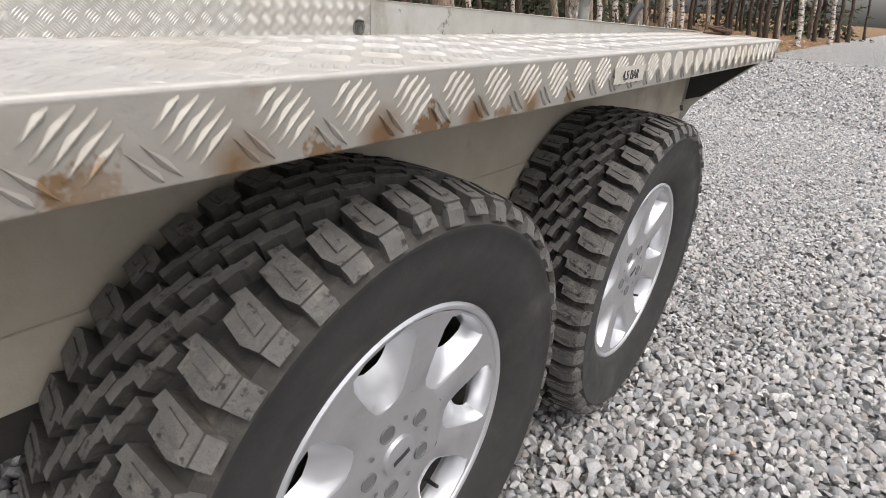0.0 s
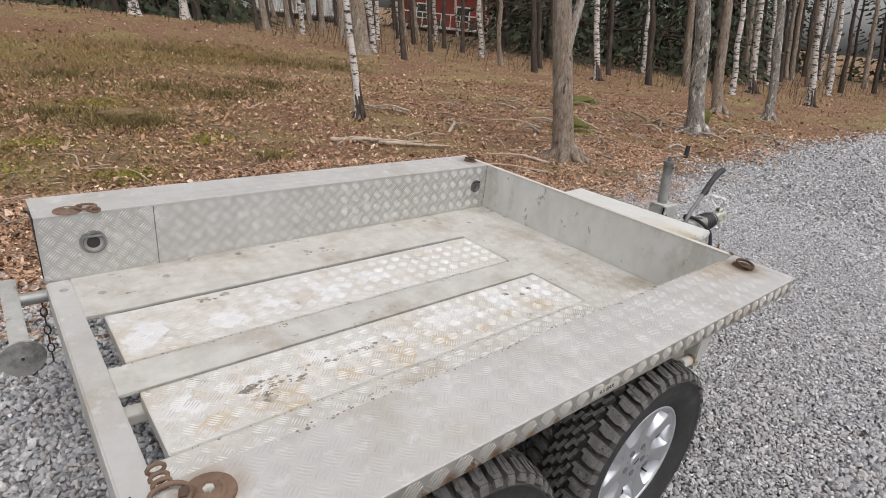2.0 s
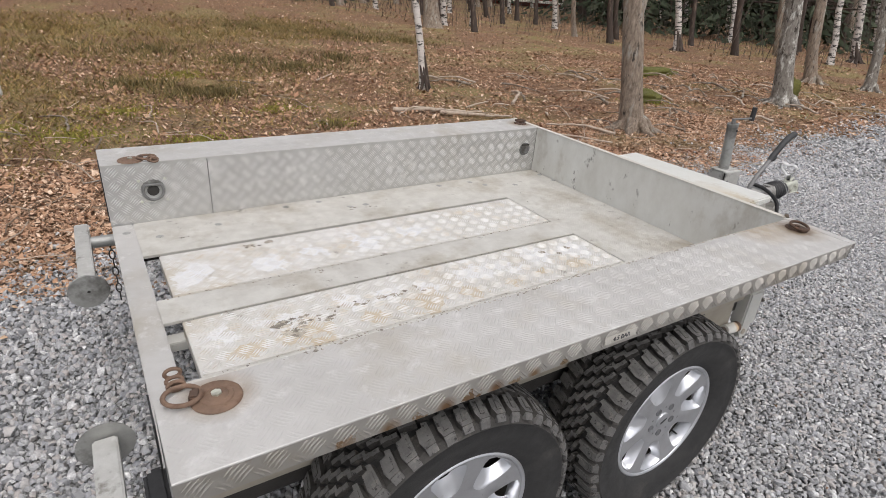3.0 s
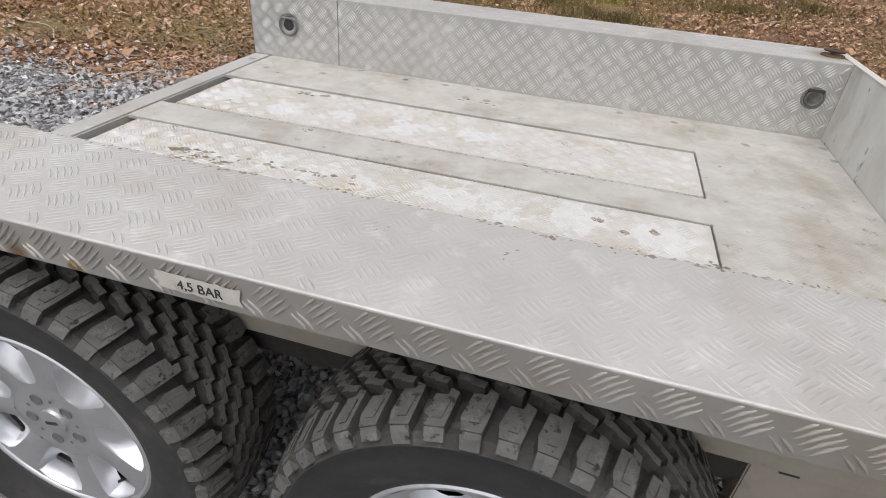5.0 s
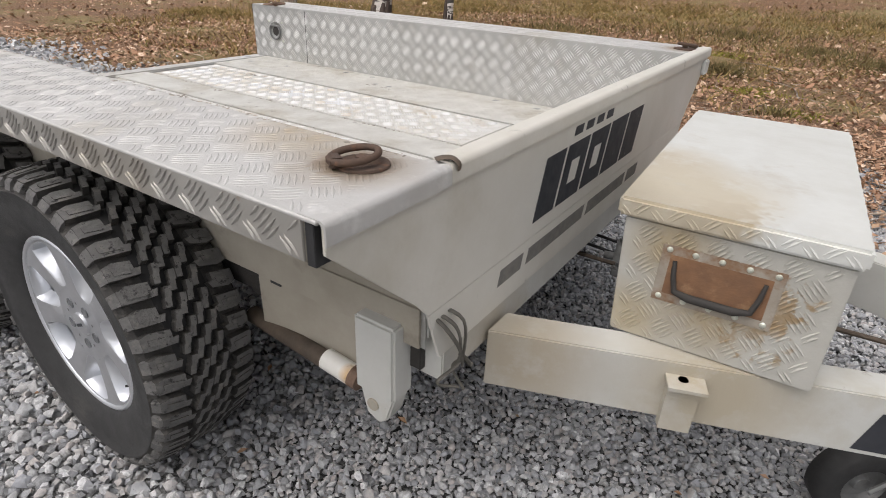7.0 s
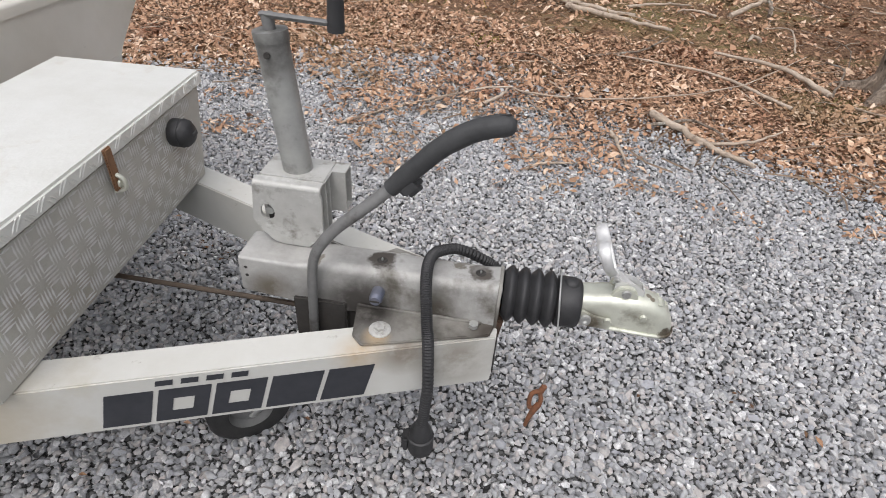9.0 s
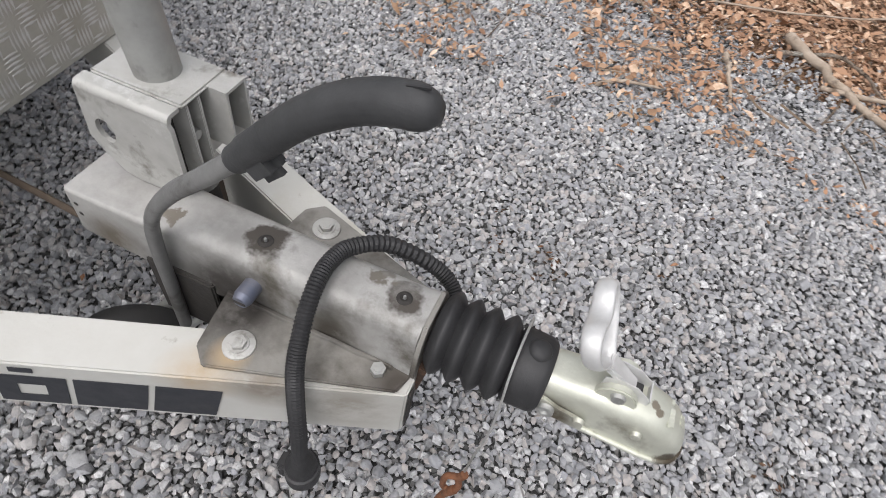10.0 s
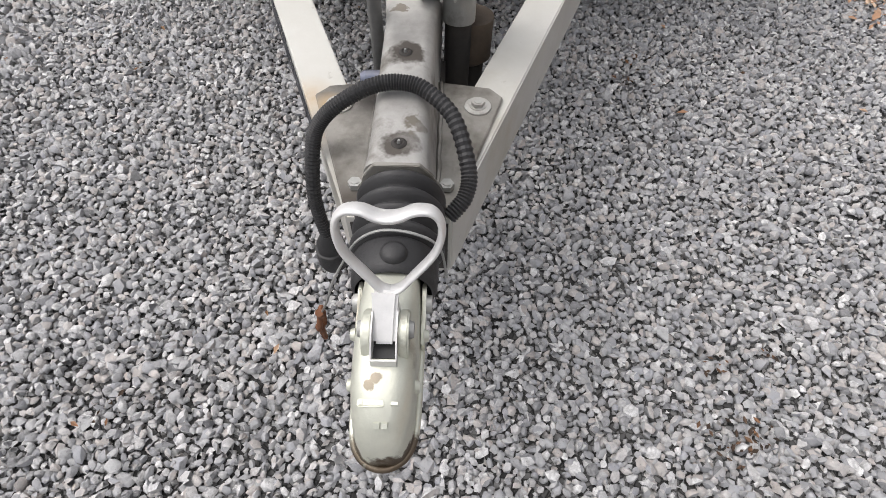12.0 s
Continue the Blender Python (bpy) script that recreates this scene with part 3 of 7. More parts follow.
# fenders: hollow folded sheets on both sides
for s in (1, -1):
    fender = part("fender", prism(bmesh.new(), [(REAR, INN), (0.022, INN), (0.022, OUT), (REAR, OUT)] if s > 0 else
                                  [(REAR, -OUT), (0.022, -OUT), (0.022, -INN), (REAR, -INN)], 0.004, pose(0, 0, TOP - 0.004), 0.0015), ALU_TOP, trailer,
                  "folded tread-plate fender")
    part("edge_fold", rod(bmesh.new(), (REAR, s * (OUT - 0.0033), TOP - 0.0034), (0.02, s * (OUT - 0.0033), TOP - 0.0034), 0.0037, seg=12), ALU_TOP, fender, "", 60)
    part_box("fender_skirt", SKIRT, REAR, -0.004, s * OUT, s * (OUT - 0.004), TOP - 0.062, TOP - 0.003, bevel=0.001, parent=fender)
    part_box("inner_side_wall", ALU, REAR, 0.0, s * INN, s * (INN + 0.004), 0.60, TOP - 0.004, bevel=0.001, parent=fender)
    part_box("wheel_well_sheet", DIRTY, REAR + 0.01, -0.01, s * (INN + 0.0045), s * (INN + 0.006), 0.602, TOP - 0.006, bevel=0.0, parent=fender, label="mud-splashed wheel well sheet")
    part_box("lower_well_sheet", DIRTY, REAR + 0.01, -0.01, s * (INN + 0.0065), s * (INN + 0.010), 0.600, 0.685, bevel=0.001, parent=fender)
    part_box("wall_seam", DARK_GALV, -1.9945, -1.9905, s * (INN - 0.0025), s * INN, FLOOR, TOP - 0.006, bevel=0.001, parent=fender)
    y0 = INN if s > 0 else -OUT
    tread_bars((REAR + 0.004, y0 + 0.003, TOP), (1, 0, 0), (0, 1, 0), 2.44, OUT - INN - 0.006, ALU_TOP, fender, 0.00075)
    tread_bars((REAR + 0.004, s * OUT, TOP - 0.060), (1, 0, 0), (0, 0, 1), 2.41, 0.056, SKIRT, fender, 0.0021, flip=s > 0)
    tread_bars((REAR + 0.004, s * INN, FLOOR + 0.003), (1, 0, 0), (0, 0, 1), 2.41, 0.268, BARS, fender, 0.0021, flip=s < 0)
    # beam coloured dark to paint in the deep shade between the wheels
    part_box("side_beam", DARK, REAR + 0.05, -0.02, s * 0.70, s * (INN - 0.012), 0.53, FLOOR - 0.014, label="side beam coloured dark for the shade under the floor")

# front wall with its folded lip, tapered ends and lower apron
outline = [(-1.06, TOP - 0.006), (-1.06, 0.905), (-0.87, 0.735), (-0.84, 0.70), (0.84, 0.70), (0.87, 0.735), (1.06, 0.905), (1.06, TOP - 0.006)]
front_wall = part("front_wall", prism(bmesh.new(), outline, 0.006, frame_of((0.020, 0, 0), (0, 1, 0), (0, 0, 1)), 0.001), WALL_ALU, trailer,
                  "dirty pale front wall sheet")
for y in (-1, 1):
    wing = [(0.815 * y, 0.948), (0.815 * y, 0.72), (0.87 * y, 0.74), (1.055 * y, 0.907), (1.055 * y, 0.948)]
    # added dark sheet: the shade on the wall's back, put in as colour
    part("wing_back", prism(bmesh.new(), wing if y > 0 else wing[::-1], 0.004, frame_of((0.0155, 0, 0), (0, 1, 0), (0, 0, 1))), DARK, front_wall, "dark sheet for the shaded back of the front wall")
part_box("inner_front_wall", INNER_SHEET, 0.0, 0.004, -INN, INN, FLOOR - 0.05, TOP, bevel=0.001, parent=front_wall)
for y0, y1, back, up, mat in ((-1.066, -0.8005, -0.012, 0.0012, ALU_TOP), (-0.800, 1.062, -0.003, 0.004, WALL_ALU)):
    bend = [(0.023 + 0.011 * math.sin(a), TOP + up - 0.011 + 0.011 * math.cos(a)) for a in (radians(15 * k) for k in range(7))]
    fold = [(back, TOP + up - 0.0025), (back, TOP + up)] + bend + [(0.034, TOP + up - 0.033), (0.0312, TOP + up - 0.033), (0.0312, TOP + up - 0.011), (0.0235, TOP + up - 0.0032)]
    part("top_lip", prism(bmesh.new(), fold[::-1], y1 - y0, frame_of((0, y1, 0), (1, 0, 0), (0, 0, 1))), mat, front_wall, "rounded folded top lip", 40)
flap = [(0.006, -0.806, TOP + 0.006), (0.014, -0.797, TOP + 0.0085), (0.026, -0.790, TOP + 0.0085), (0.036, -0.787, TOP + 0.001), (0.037, -0.786, TOP - 0.008)]
part("rubber_flap", tube(bmesh.new(), spline(flap, 14), 0.009, 8, (1.0, 0.25), (0, 0, 1)), BROWN_STEEL, front_wall, "torn brown rubber flap", 60)
part("lower_apron", prism(bmesh.new(), [(-0.84, 0.6995), (-0.80, 0.59), (0.80, 0.59), (0.84, 0.6995)], 0.0056,
                          frame_of((0.0200, 0, 0), (0, 1, 0), (0, 0, 1)), 0.0), WALL_ALU, front_wall)
part_box("end_block", STEEL, 0.026, 0.042, 0.98, 1.04, 0.86, 0.915, bevel=0.004, parent=front_wall)


# ---- wheels ----
TYRE_R = 0.394


def tyre_mesh(m):
    bm = bmesh.new()
    prof = [(0.229, 0.088), (0.236, 0.099), (0.250, 0.106), (0.275, 0.116), (0.312, 0.124), (0.342, 0.1245), (0.345, 0.127), (0.350, 0.127),
            (0.353, 0.122), (0.366, 0.114), (0.374, 0.100), (0.379, 0.06), (0.381, 0.0)]
    prof = [(r - 0.007 if r > 0.37 else r, h) for r, h in prof]
    prof = prof + [(r, -h) for r, h in reversed(prof[:-1])]
    lathe(bm, prof, m, 96)
    me = mesh_of(bm, "tyre", RUBBER, 50)
    me.materials.append(SHOULDER_AND_SIDES)
    for p in me.polygons:
        p.material_index = 1 if 0.351 < math.hypot(p.center.x, p.center.y) < 0.372 else 0
    return me


def tread_mesh(m):
    """Chunky mud-terrain blocks: long shoulder lugs that wrap the edge, and staggered slanted centre blocks."""
    rng = random.Random(5)
    bm = bmesh.new()

    def crown(s):
        return TYRE_R - 0.012 * (abs(s) / 0.118) ** 2.2

    def block(loop, low=0.366, shrink=0.86, cut=0.0):
        ct = sum(a for a, _ in loop) / len(loop)
        cs = sum(b for _, b in loop) / len(loop)
        lo, hi = [], []
        for a, b in loop:
            lo.append(bm.verts.new(m @ Vector((low * math.cos(a), low * math.sin(a), b))))
            a2, b2 = ct + (a - ct) * shrink, cs + (b - cs) * (shrink + 0.06)
            r = crown(b2) - cut
            hi.append(bm.verts.new(m @ Vector((r * math.cos(a2), r * math.sin(a2), b2))))
        bm.faces.new(hi)
        for k in range(len(loop)):
            # sides take the darker rubber, so the grooves' shade is in the colour
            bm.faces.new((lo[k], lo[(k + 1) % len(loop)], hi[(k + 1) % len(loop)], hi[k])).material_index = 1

    n = 46
    step = 2 * math.pi / n
    for k in range(n):
        for s in (1, -1):
            t = k * step + (0.377 * step if s < 0 else 0)
            j = rng.uniform(-0.004, 0.004)
            inner = 0.053 if k % 2 else 0.061
            w = step * 0.35
            sl = 0.02 * s
            # shoulder lug, with a notch, running over the edge
            block([(t - w + j, s * inner), (t - w * 0.2 + j, s * (inner - 0.006)), (t - w * 0.1, s * (inner + 0.006)), (t + w * 0.9, s * (inner + 0.006)),
                   (t + w + sl, s * 0.098), (t + w * 0.8 + sl, s * 0.117), (t - w * 0.9 + sl, s * 0.117), (t - w * 1.1 + sl, s * 0.098)], 0.366, 0.96)
            # the lug's foot on the sidewall
            a0, a1 = t - w * 0.85 + sl, t + w * 0.75 + sl
            end = 0.352 if k % 2 else 0.360
            ring = [(0.380, 0.1165), (0.373, 0.1235), (end + 0.004, 0.1295), (end, 0.123), (0.360, 0.113), (0.372, 0.105)]
            sides = [[bm.verts.new(m @ Vector((r * math.cos(a), r * math.sin(a), s * h))) for r, h in ring] for a in (a0, a1)]
            for q in range(len(ring)):
                bm.faces.new((sides[0][q], sides[0][(q + 1) % len(ring)], sides[1][(q + 1) % len(ring)], sides[1][q]))
            for sd in sides:
                bm.faces.new(sd)
            # the ridge and step cut into the lug's face
            block([(t - w * 0.55, s * (inner + 0.014)), (t + w * 0.2, s * (inner + 0.012)), (t + w * 0.3 + sl, s * 0.106), (t - w * 0.5 + sl, s * 0.106)], 0.376, 0.9, -0.0016)
            # centre blocks: two slanted rows each side, each block with a small step
            ca, sa = math.cos(radians(13)), math.sin(radians(13))
            bl, bw = 0.0240, 0.0080
            outline = [(-bl, -bw), (-0.15 * bl, -bw), (0.05 * bl, -0.65 * bw), (bl, -0.65 * bw), (bl, bw), (0.15 * bl, bw), (-0.05 * bl, 0.65 * bw), (-bl, 0.65 * bw)]
            for row, shift in ((0.0118, 0.0), (0.0350, 0.46)):
                block([(t + j + shift * step + (-p * ca + q * sa) / TYRE_R, s * row + p * sa + q * ca) for p, q in outline], 0.367, 0.93)
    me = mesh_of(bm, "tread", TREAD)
    me.materials.append(SHOULDER_AND_SIDES)
    return me


def rim_mesh(m):
    bm = bmesh.new()
    lathe(bm, [(0.150, -0.085), (0.212, -0.08), (0.2125, 0.050), (0.217, 0.080), (0.2225, 0.0955), (0.2265, 0.0995), (0.2305, 0.1005),
               (0.2355, 0.097), (0.234, 0.086), (0.222, 0.075)], m, 84)
    # the flat face with seven deep windows
    n, hs = 7, math.pi / 7
    border = [(0.094, 0.0), (0.094, 0.5), (0.100, 1.0), (0.135, 1.0), (0.168, 1.0), (0.198, 1.0), (0.2225, 1.0), (0.2225, 0.5), (0.2225, 0.0)]
    lip = [(0.103, 0.0), (0.1065, 0.0125), (0.116, 0.0225), (0.140, 0.0335), (0.168, 0.0450), (0.193, 0.0530), (0.2090, 0.0520), (0.2150, 0.0310), (0.2158, 0.0)]
    hole = [(0.156, 0.0), (0.157, 0.0120), (0.164, 0.0225), (0.175, 0.0320), (0.187, 0.0395), (0.199, 0.0455), (0.2075, 0.0450), (0.2108, 0.0280), (0.2112, 0.0)]
    for k in range(n):
        a0 = 2 * math.pi * (k + 0.5) / n + 0.2

        def polar(r, a, z):
            return bm.verts.new(m @ Vector((r * math.cos(a0 + a), r * math.sin(a0 + a), z)))

        def face_z(r):
            return 0.0825 + 0.013 * max(0.0, (r - 0.094) / 0.1285) ** 1.2

        def whole(pts, flat, drop, grow=0.0):
            out = []
            for sg in (1, -1):
                seq = pts if sg > 0 else pts[-2:0:-1]
                for r, w in seq:
                    a = w * hs if flat else w / r
                    out.append(polar(r, sg * a, (face_z(r) if drop is None else drop(r))))
            return out

        def grown(pts, d):
            c = 0.160
            return [(r + d * (1 if r > c else -1) * (1 if w < 0.04 else 0.6), w + (d if w > 0 else 0)) for r, w in pts]

        loops = [whole(border, True, None), whole(grown(lip, 0.003), False, None), whole(lip, False, lambda r: face_z(r) - 0.0035),
                 whole([((a + c) / 2 + 0.003 * (a < 0.13), (b + d) / 2 + 0.002) for (a, b), (c, d) in zip(lip, hole)], False, lambda r: 0.073), whole(hole, False, lambda r: 0.058)]
        for p, q in zip(loops, loops[1:]):
            for i in range(len(p)):
                bm.faces.new((p[i], p[(i + 1) % len(p)], q[(i + 1) % len(q)], q[i]))
    lathe(bm, [(0.001, 0.0820), (0.09, 0.0822), (0.0990, 0.0822)], m, 56)
    bmesh.ops.remove_doubles(bm, verts=bm.verts[:], dist=0.0004)
    me = mesh_of(bm, "rim", ALLOY, 40)
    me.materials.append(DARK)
    # faces square to the axle get the dimmed alloy, window flanks the bright one
    me.materials.append(DIMMED_ALLOY_FACE)
    # the alloy barrel inside is coloured dark for the shade behind the windows
    for p in me.polygons:
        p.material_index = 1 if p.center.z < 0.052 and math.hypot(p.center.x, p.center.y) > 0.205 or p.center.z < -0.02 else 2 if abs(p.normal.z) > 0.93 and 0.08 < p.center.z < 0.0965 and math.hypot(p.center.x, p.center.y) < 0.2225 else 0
    return me


def hub_bits(m, wheel):
    for k in range(5):
        a = 2 * math.pi * k / 5 + 0.5
        c = Vector((0.058 * math.cos(a), 0.058 * math.sin(a), 0))
        # shallow discs, coloured dark to read as shaded lug recesses
        bm = bmesh.new()
        lathe(bm, [(0.0005, 0.0836), (0.0115, 0.0834), (0.0118, 0.0846), (0.0138, 0.0846), (0.0140, 0.0824)], m @ Matrix.Translation(c), 20)
        part("lug_nut", bm, RECESS_GREY, wheel, "", 40)
        c2 = Vector((0.060 * math.cos(a + 0.63), 0.060 * math.sin(a + 0.63), 0))
        part("bolt_hole", lathe(bmesh.new(), [(0.0005, 0.0846), (0.0042, 0.0840)], m @ Matrix.Translation(c2), 12), RECESS_GREY, wheel)
    part("hub_cap", lathe(bmesh.new(), [(0.0005, 0.0895), (0.024, 0.0890), (0.030, 0.0875), (0.032, 0.0820)], m, 32), DIMMED_ALLOY_FACE, wheel, "grey hub cap", 40)
    part("cap_mark", box(bmesh.new(), -0.016, 0.016, -0.004, 0.004, 0.0893, 0.0902, m=m), LETTER, wheel)
    part("brake_drum", lathe(bmesh.new(), [(0.0005, 0.0), (0.13, 0.0), (0.15, -0.01), (0.15, -0.09), (0.0005, -0.09)], m, 40), DARK, wheel, "dark brake drum")
    a = -1.2
    part("valve", rod(bmesh.new(), m @ Vector((0.20 * math.cos(a), 0.20 * math.sin(a), 0.05)), m @ Vector((0.186 * math.cos(a), 0.186 * math.sin(a), 0.080)), 0.004, 0.003), BLACK, wheel)


I4 = Matrix.Identity(4)
shared = None
for s, x, turn, hz in ((-1, -0.876, 0.438, 0.400), (-1, -1.762, 0.246, 0.423), (1, -0.876, 0.7, 0.400), (1, -1.762, 0.1, 0.423)):
    m = frame_of((x, s * 0.940, hz), (1, 0, 0), (0, 0, -s)) @ Matrix.Rotation(turn, 4, "Z")
    if shared is None:
        shared = [tyre_mesh(I4), tread_mesh(I4), rim_mesh(I4)]
    wheel = part("wheel_hub", lathe(bmesh.new(), [(0.06, -0.02), (0.09, -0.06), (0.09, -0.16), (0.03, -0.17)], m, 32), DARK, trailer, "tandem wheel with black mud tyre and silver seven-spoke rim")
    wheel.name = "wheel"
    for nm, me in zip(("tyre", "tread", "rim"), shared):
        ob = new(nm, me)
        ob.parent = wheel
        ob.matrix_basis = m
        if nm == "tyre":
            tagged(ob, "black dusty tyre sidewall")
    hub_bits(m, wheel)
for x in (-0.876, -1.762):
    part("axle", rod(bmesh.new(), (x, -0.8, 0.385), (x, 0.8, 0.385), 0.04, seg=16), DARK, trailer, "", 40)

# ---- drawbar ----
FAR_SHIFT = 0.024  # the drawbar's axis lies 12 mm off the trailer's


def beam_y(x):
    return -0.643 + 0.384 * x


for s in (-1, 1):
    o = [(0.03, beam_y(0.03)), (1.435, beam_y(1.435)), (1.435, beam_y(1.435) + 0.03), (1.39, beam_y(1.39) + 0.083), (0.03, beam_y(0.03) + 0.083)]
    o = [(x, y if s < 0 else -y - FAR_SHIFT) for x, y in o]
    beam = part("drawbar_beam", prism(bmesh.new(), o if s < 0 else o[::-1], 0.141, pose(0, 0, 0.415), 0.003), STEEL, trailer, "pale box-section drawbar beam", 35)
    # dark plate paints the shade of the beam's open, hollow end
    part("beam_end", prism(bmesh.new(), [(0.006, 0.012), (0.024, 0.012), (0.024, 0.129), (0.006, 0.129)], 0.002, frame_of((1.4365, beam_y(1.435) if s < 0 else -beam_y(1.435) - 0.03 - FAR_SHIFT, 0.415), (0, 1, 0), (0, 0, 1))), DARK, beam)
    lug = frame_of((0.395, beam_y(0.395) if s < 0 else -beam_y(0.395) - FAR_SHIFT, 0.5), (1, -0.384 * s, 0), (0, 0, 1))
    bm = box(bmesh.new(), -0.03, 0.03, -0.095, 0.02, -0.003 if s < 0 else -0.022, 0.022 if s < 0 else 0.003, m=lug)
    box(bm, -0.036, 0.036, 0.02, 0.027, -0.02 if s < 0 else -0.045, 0.045 if s < 0 else 0.02, m=lug)
    part("step_bracket", bm, STEEL, beam)
    part("bracket_hole", lathe(bmesh.new(), [(0.0005, 0.0003), (0.010, 0.0003)], frame_of((0.395, s * (-beam_y(0.395) + 0.014), 0.5272), (1, 0, 0), (0, 1, 0)), 16), DARK, beam)
    leg = part_box("support_leg_socket", STEEL, -0.142, -0.045, s * 0.785, s * 0.845, 0.468, 0.640, bevel=0.006, label="square steel support leg socket")
    part("leg_foot", prism(bmesh.new(), [(-0.139, 0.474), (-0.048, 0.474), (-0.066, 0.412), (-0.088, 0.392), (-0.120, 0.406)], 0.045, frame_of((0, s * 0.815 + 0.0225, 0), (1, 0, 0), (0, 0, 1)), 0.004), STEEL, leg, "", 40)
    part("leg_bolt", rod(bmesh.new(), (-0.102, s * 0.83, 0.436), (-0.102, s * 0.841, 0.436), 0.014, seg=14), DIRTY, leg, "", 40)
part_box("front_cross_beam", STEEL, -0.06, 0.02, -0.78, 0.78, 0.515, 0.66)
part_box("front_underbox", DIRTY, -0.47, -0.175, -0.80, -0.72, 0.458, 0.598, label="dull steel box under the floor")
part_box("box_slot", BLACK, -0.424, -0.392, -0.803, -0.7995, 0.582, 0.591, bevel=0.0)
# black block stands in for the shade inside the fender's open end
part_box("corner_opening", BLACK, -0.0035, 0.012, -1.064, -1.03, 0.885, 0.945, bevel=0.001)

# overrun housing: a pressed tube with rounded shoulders and spreading flanks, on a bolted plate
AY = -0.011  # the drawbar's own axis
bm = bmesh.new()


def shell_ring(bm, x, half, foot, top, low, soft, mid):
    """One cross-section of a pressed shell: flat crown, round shoulders, flanks that spread to the foot."""
    arc = [(half - soft + soft * math.sin(a), top - soft + soft * math.cos(a)) for a in (radians(15 * k) for k in range(7))]
    right = arc + [(half + 0.45 * (foot - half), (top - soft + low) / 2), (foot, low)]
    pts = [(-y, z) for y, z in reversed(right)] + right
    return [bm.verts.new((x, mid + y, z)) for y, z in pts]


def shell(bm, rows, mid):
    rings = [shell_ring(bm, *r, mid) for r in rows]
    for a, b in zip(rings, rings[1:]):
        for j in range(len(a)):
            bm.faces.new((a[j], a[(j + 1) % len(a)], b[(j + 1) % len(b)], b[j]))
    bm.faces.new(rings[0])
    bm.faces.new(rings[-1])
    return bm


shell(bm, ((0.862, 0.050, 0.052, 0.646, 0.560, 0.006), (0.870, 0.052, 0.053, 0.647, 0.556, 0.006), (0.985, 0.051, 0.053, 0.645, 0.545, 0.008), (1.025, 0.047, 0.052, 0.648, 0.535, 0.015),
           (1.06, 0.045, 0.052, 0.653, 0.532, 0.020), (1.16, 0.044, 0.052, 0.655, 0.545, 0.021), (1.25, 0.043, 0.053, 0.655, 0.55, 0.022), (1.40, 0.0435, 0.056, 0.656, 0.55, 0.022), (1.425, 0.046, 0.058, 0.658, 0.55, 0.022)), AY)
overrun = part("overrun_housing", bm, TUBE_GALV, trailer, "grimy galvanised overrun housing", 50)
pl = [(1.140, -0.155), (1.165, -0.178), (1.42, -0.096), (1.43, -0.06), (1.43, 0.04), (1.42, 0.074), (1.165, 0.154), (1.140, 0.132), (1.125, 0.04), (1.125, -0.06)]
part("mounting_plate", prism(bmesh.new(), pl, 0.008, pose(0, 0, 0.5565), 0.002), PLATE, overrun, "stained steel mounting plate", 40)
for y in (-1, 1):
    part("weld_seam", tube(bmesh.new(), [(1.13 + 0.03 * k, AY + y * (0.0555 + 0.0015 * (k % 2)), 0.5655) for k in range(10)], 0.004, 6), PLATE, overrun, "", 60)


def bolt(x, y, z, r, parent, washer=0.0, mat=LIGHT_GALV):
    bm = bmesh.new()
    if washer:
        lathe(bm, [(washer * 0.45, 0.0045), (washer - 0.002, 0.004), (washer, 0.003), (washer + 0.0005, 0.0)], pose(x, y, z), 24)
        lathe(bm, [(0.0005, 0.0055), (r * 1.25, 0.0055), (r * 1.35, 0.003)], pose(x, y, z), 20)
    rod(bm, (x, y, z + 0.002), (x, y, z + 0.002 + r * 0.9), r, seg=6)
    lathe(bm, [(0.0005, 0.0035 + r * 0.9), (r * 0.55, 0.003 + r * 0.9), (r * 0.6, 0.001 + r * 0.9)], pose(x, y, z), 12)
    return part("bolt", bm, mat, parent, "", 40)


for y in (-1, 1):
    bolt(1.193, AY + y * 0.120, 0.5645, 0.0115, overrun, 0.023)
    bolt(1.384, AY + y * 0.070, 0.5645, 0.011, overrun, 0.0, GALV)
for x, y, top in ((1.170, -0.013, 0.6553), (1.384, -0.009, 0.6562)):
    bm = lathe(bmesh.new(), [(0.0005, 0.0008), (0.0045, 0.0008), (0.0065, 0.0030), (0.0085, 0.0026), (0.0115, 0.0002)], pose(x, y, top), 20)
    part("greased_bolt_hole", bm, DARK, overrun, "oily dark bolt recess", 50)
    part("grease_nipple", rod(bmesh.new(), (x, y, top), (x, y, top + 0.006), 0.0028, 0.002, seg=8), GALV, overrun, "", 40)
bm = rod(bmesh.new(), (1.172, AY - 0.045, 0.604), (1.172, -0.082, 0.604), 0.0145, seg=18)
rod(bm, (1.172, -0.082, 0.604), (1.172, -0.091, 0.604), 0.0145, 0.011, seg=18)
side_bolt = part("side_bolt", bm, BLUE_STEEL, overrun, "blue-grey capped bolt", 40)
part("bolt_slot", box(bmesh.new(), 1.162, 1.182, -0.0925, -0.0905, 0.602, 0.606), DARK, side_bolt)
gasket = [(-0.066, 0.565), (-0.064, 0.612), (-0.056, 0.640), (-0.040, 0.661), (0.022, 0.661), (0.040, 0.640), (0.052, 0.612), (0.055, 0.565), (0.045, 0.45), (-0.056, 0.45)]
part("end_flange", prism(bmesh.new(), gasket, 0.007, frame_of((1.4255, 0, 0), (0, 1, 0), (0, 0, 1)), 0.001), PLATE, overrun, "dark greasy end flange", 40)
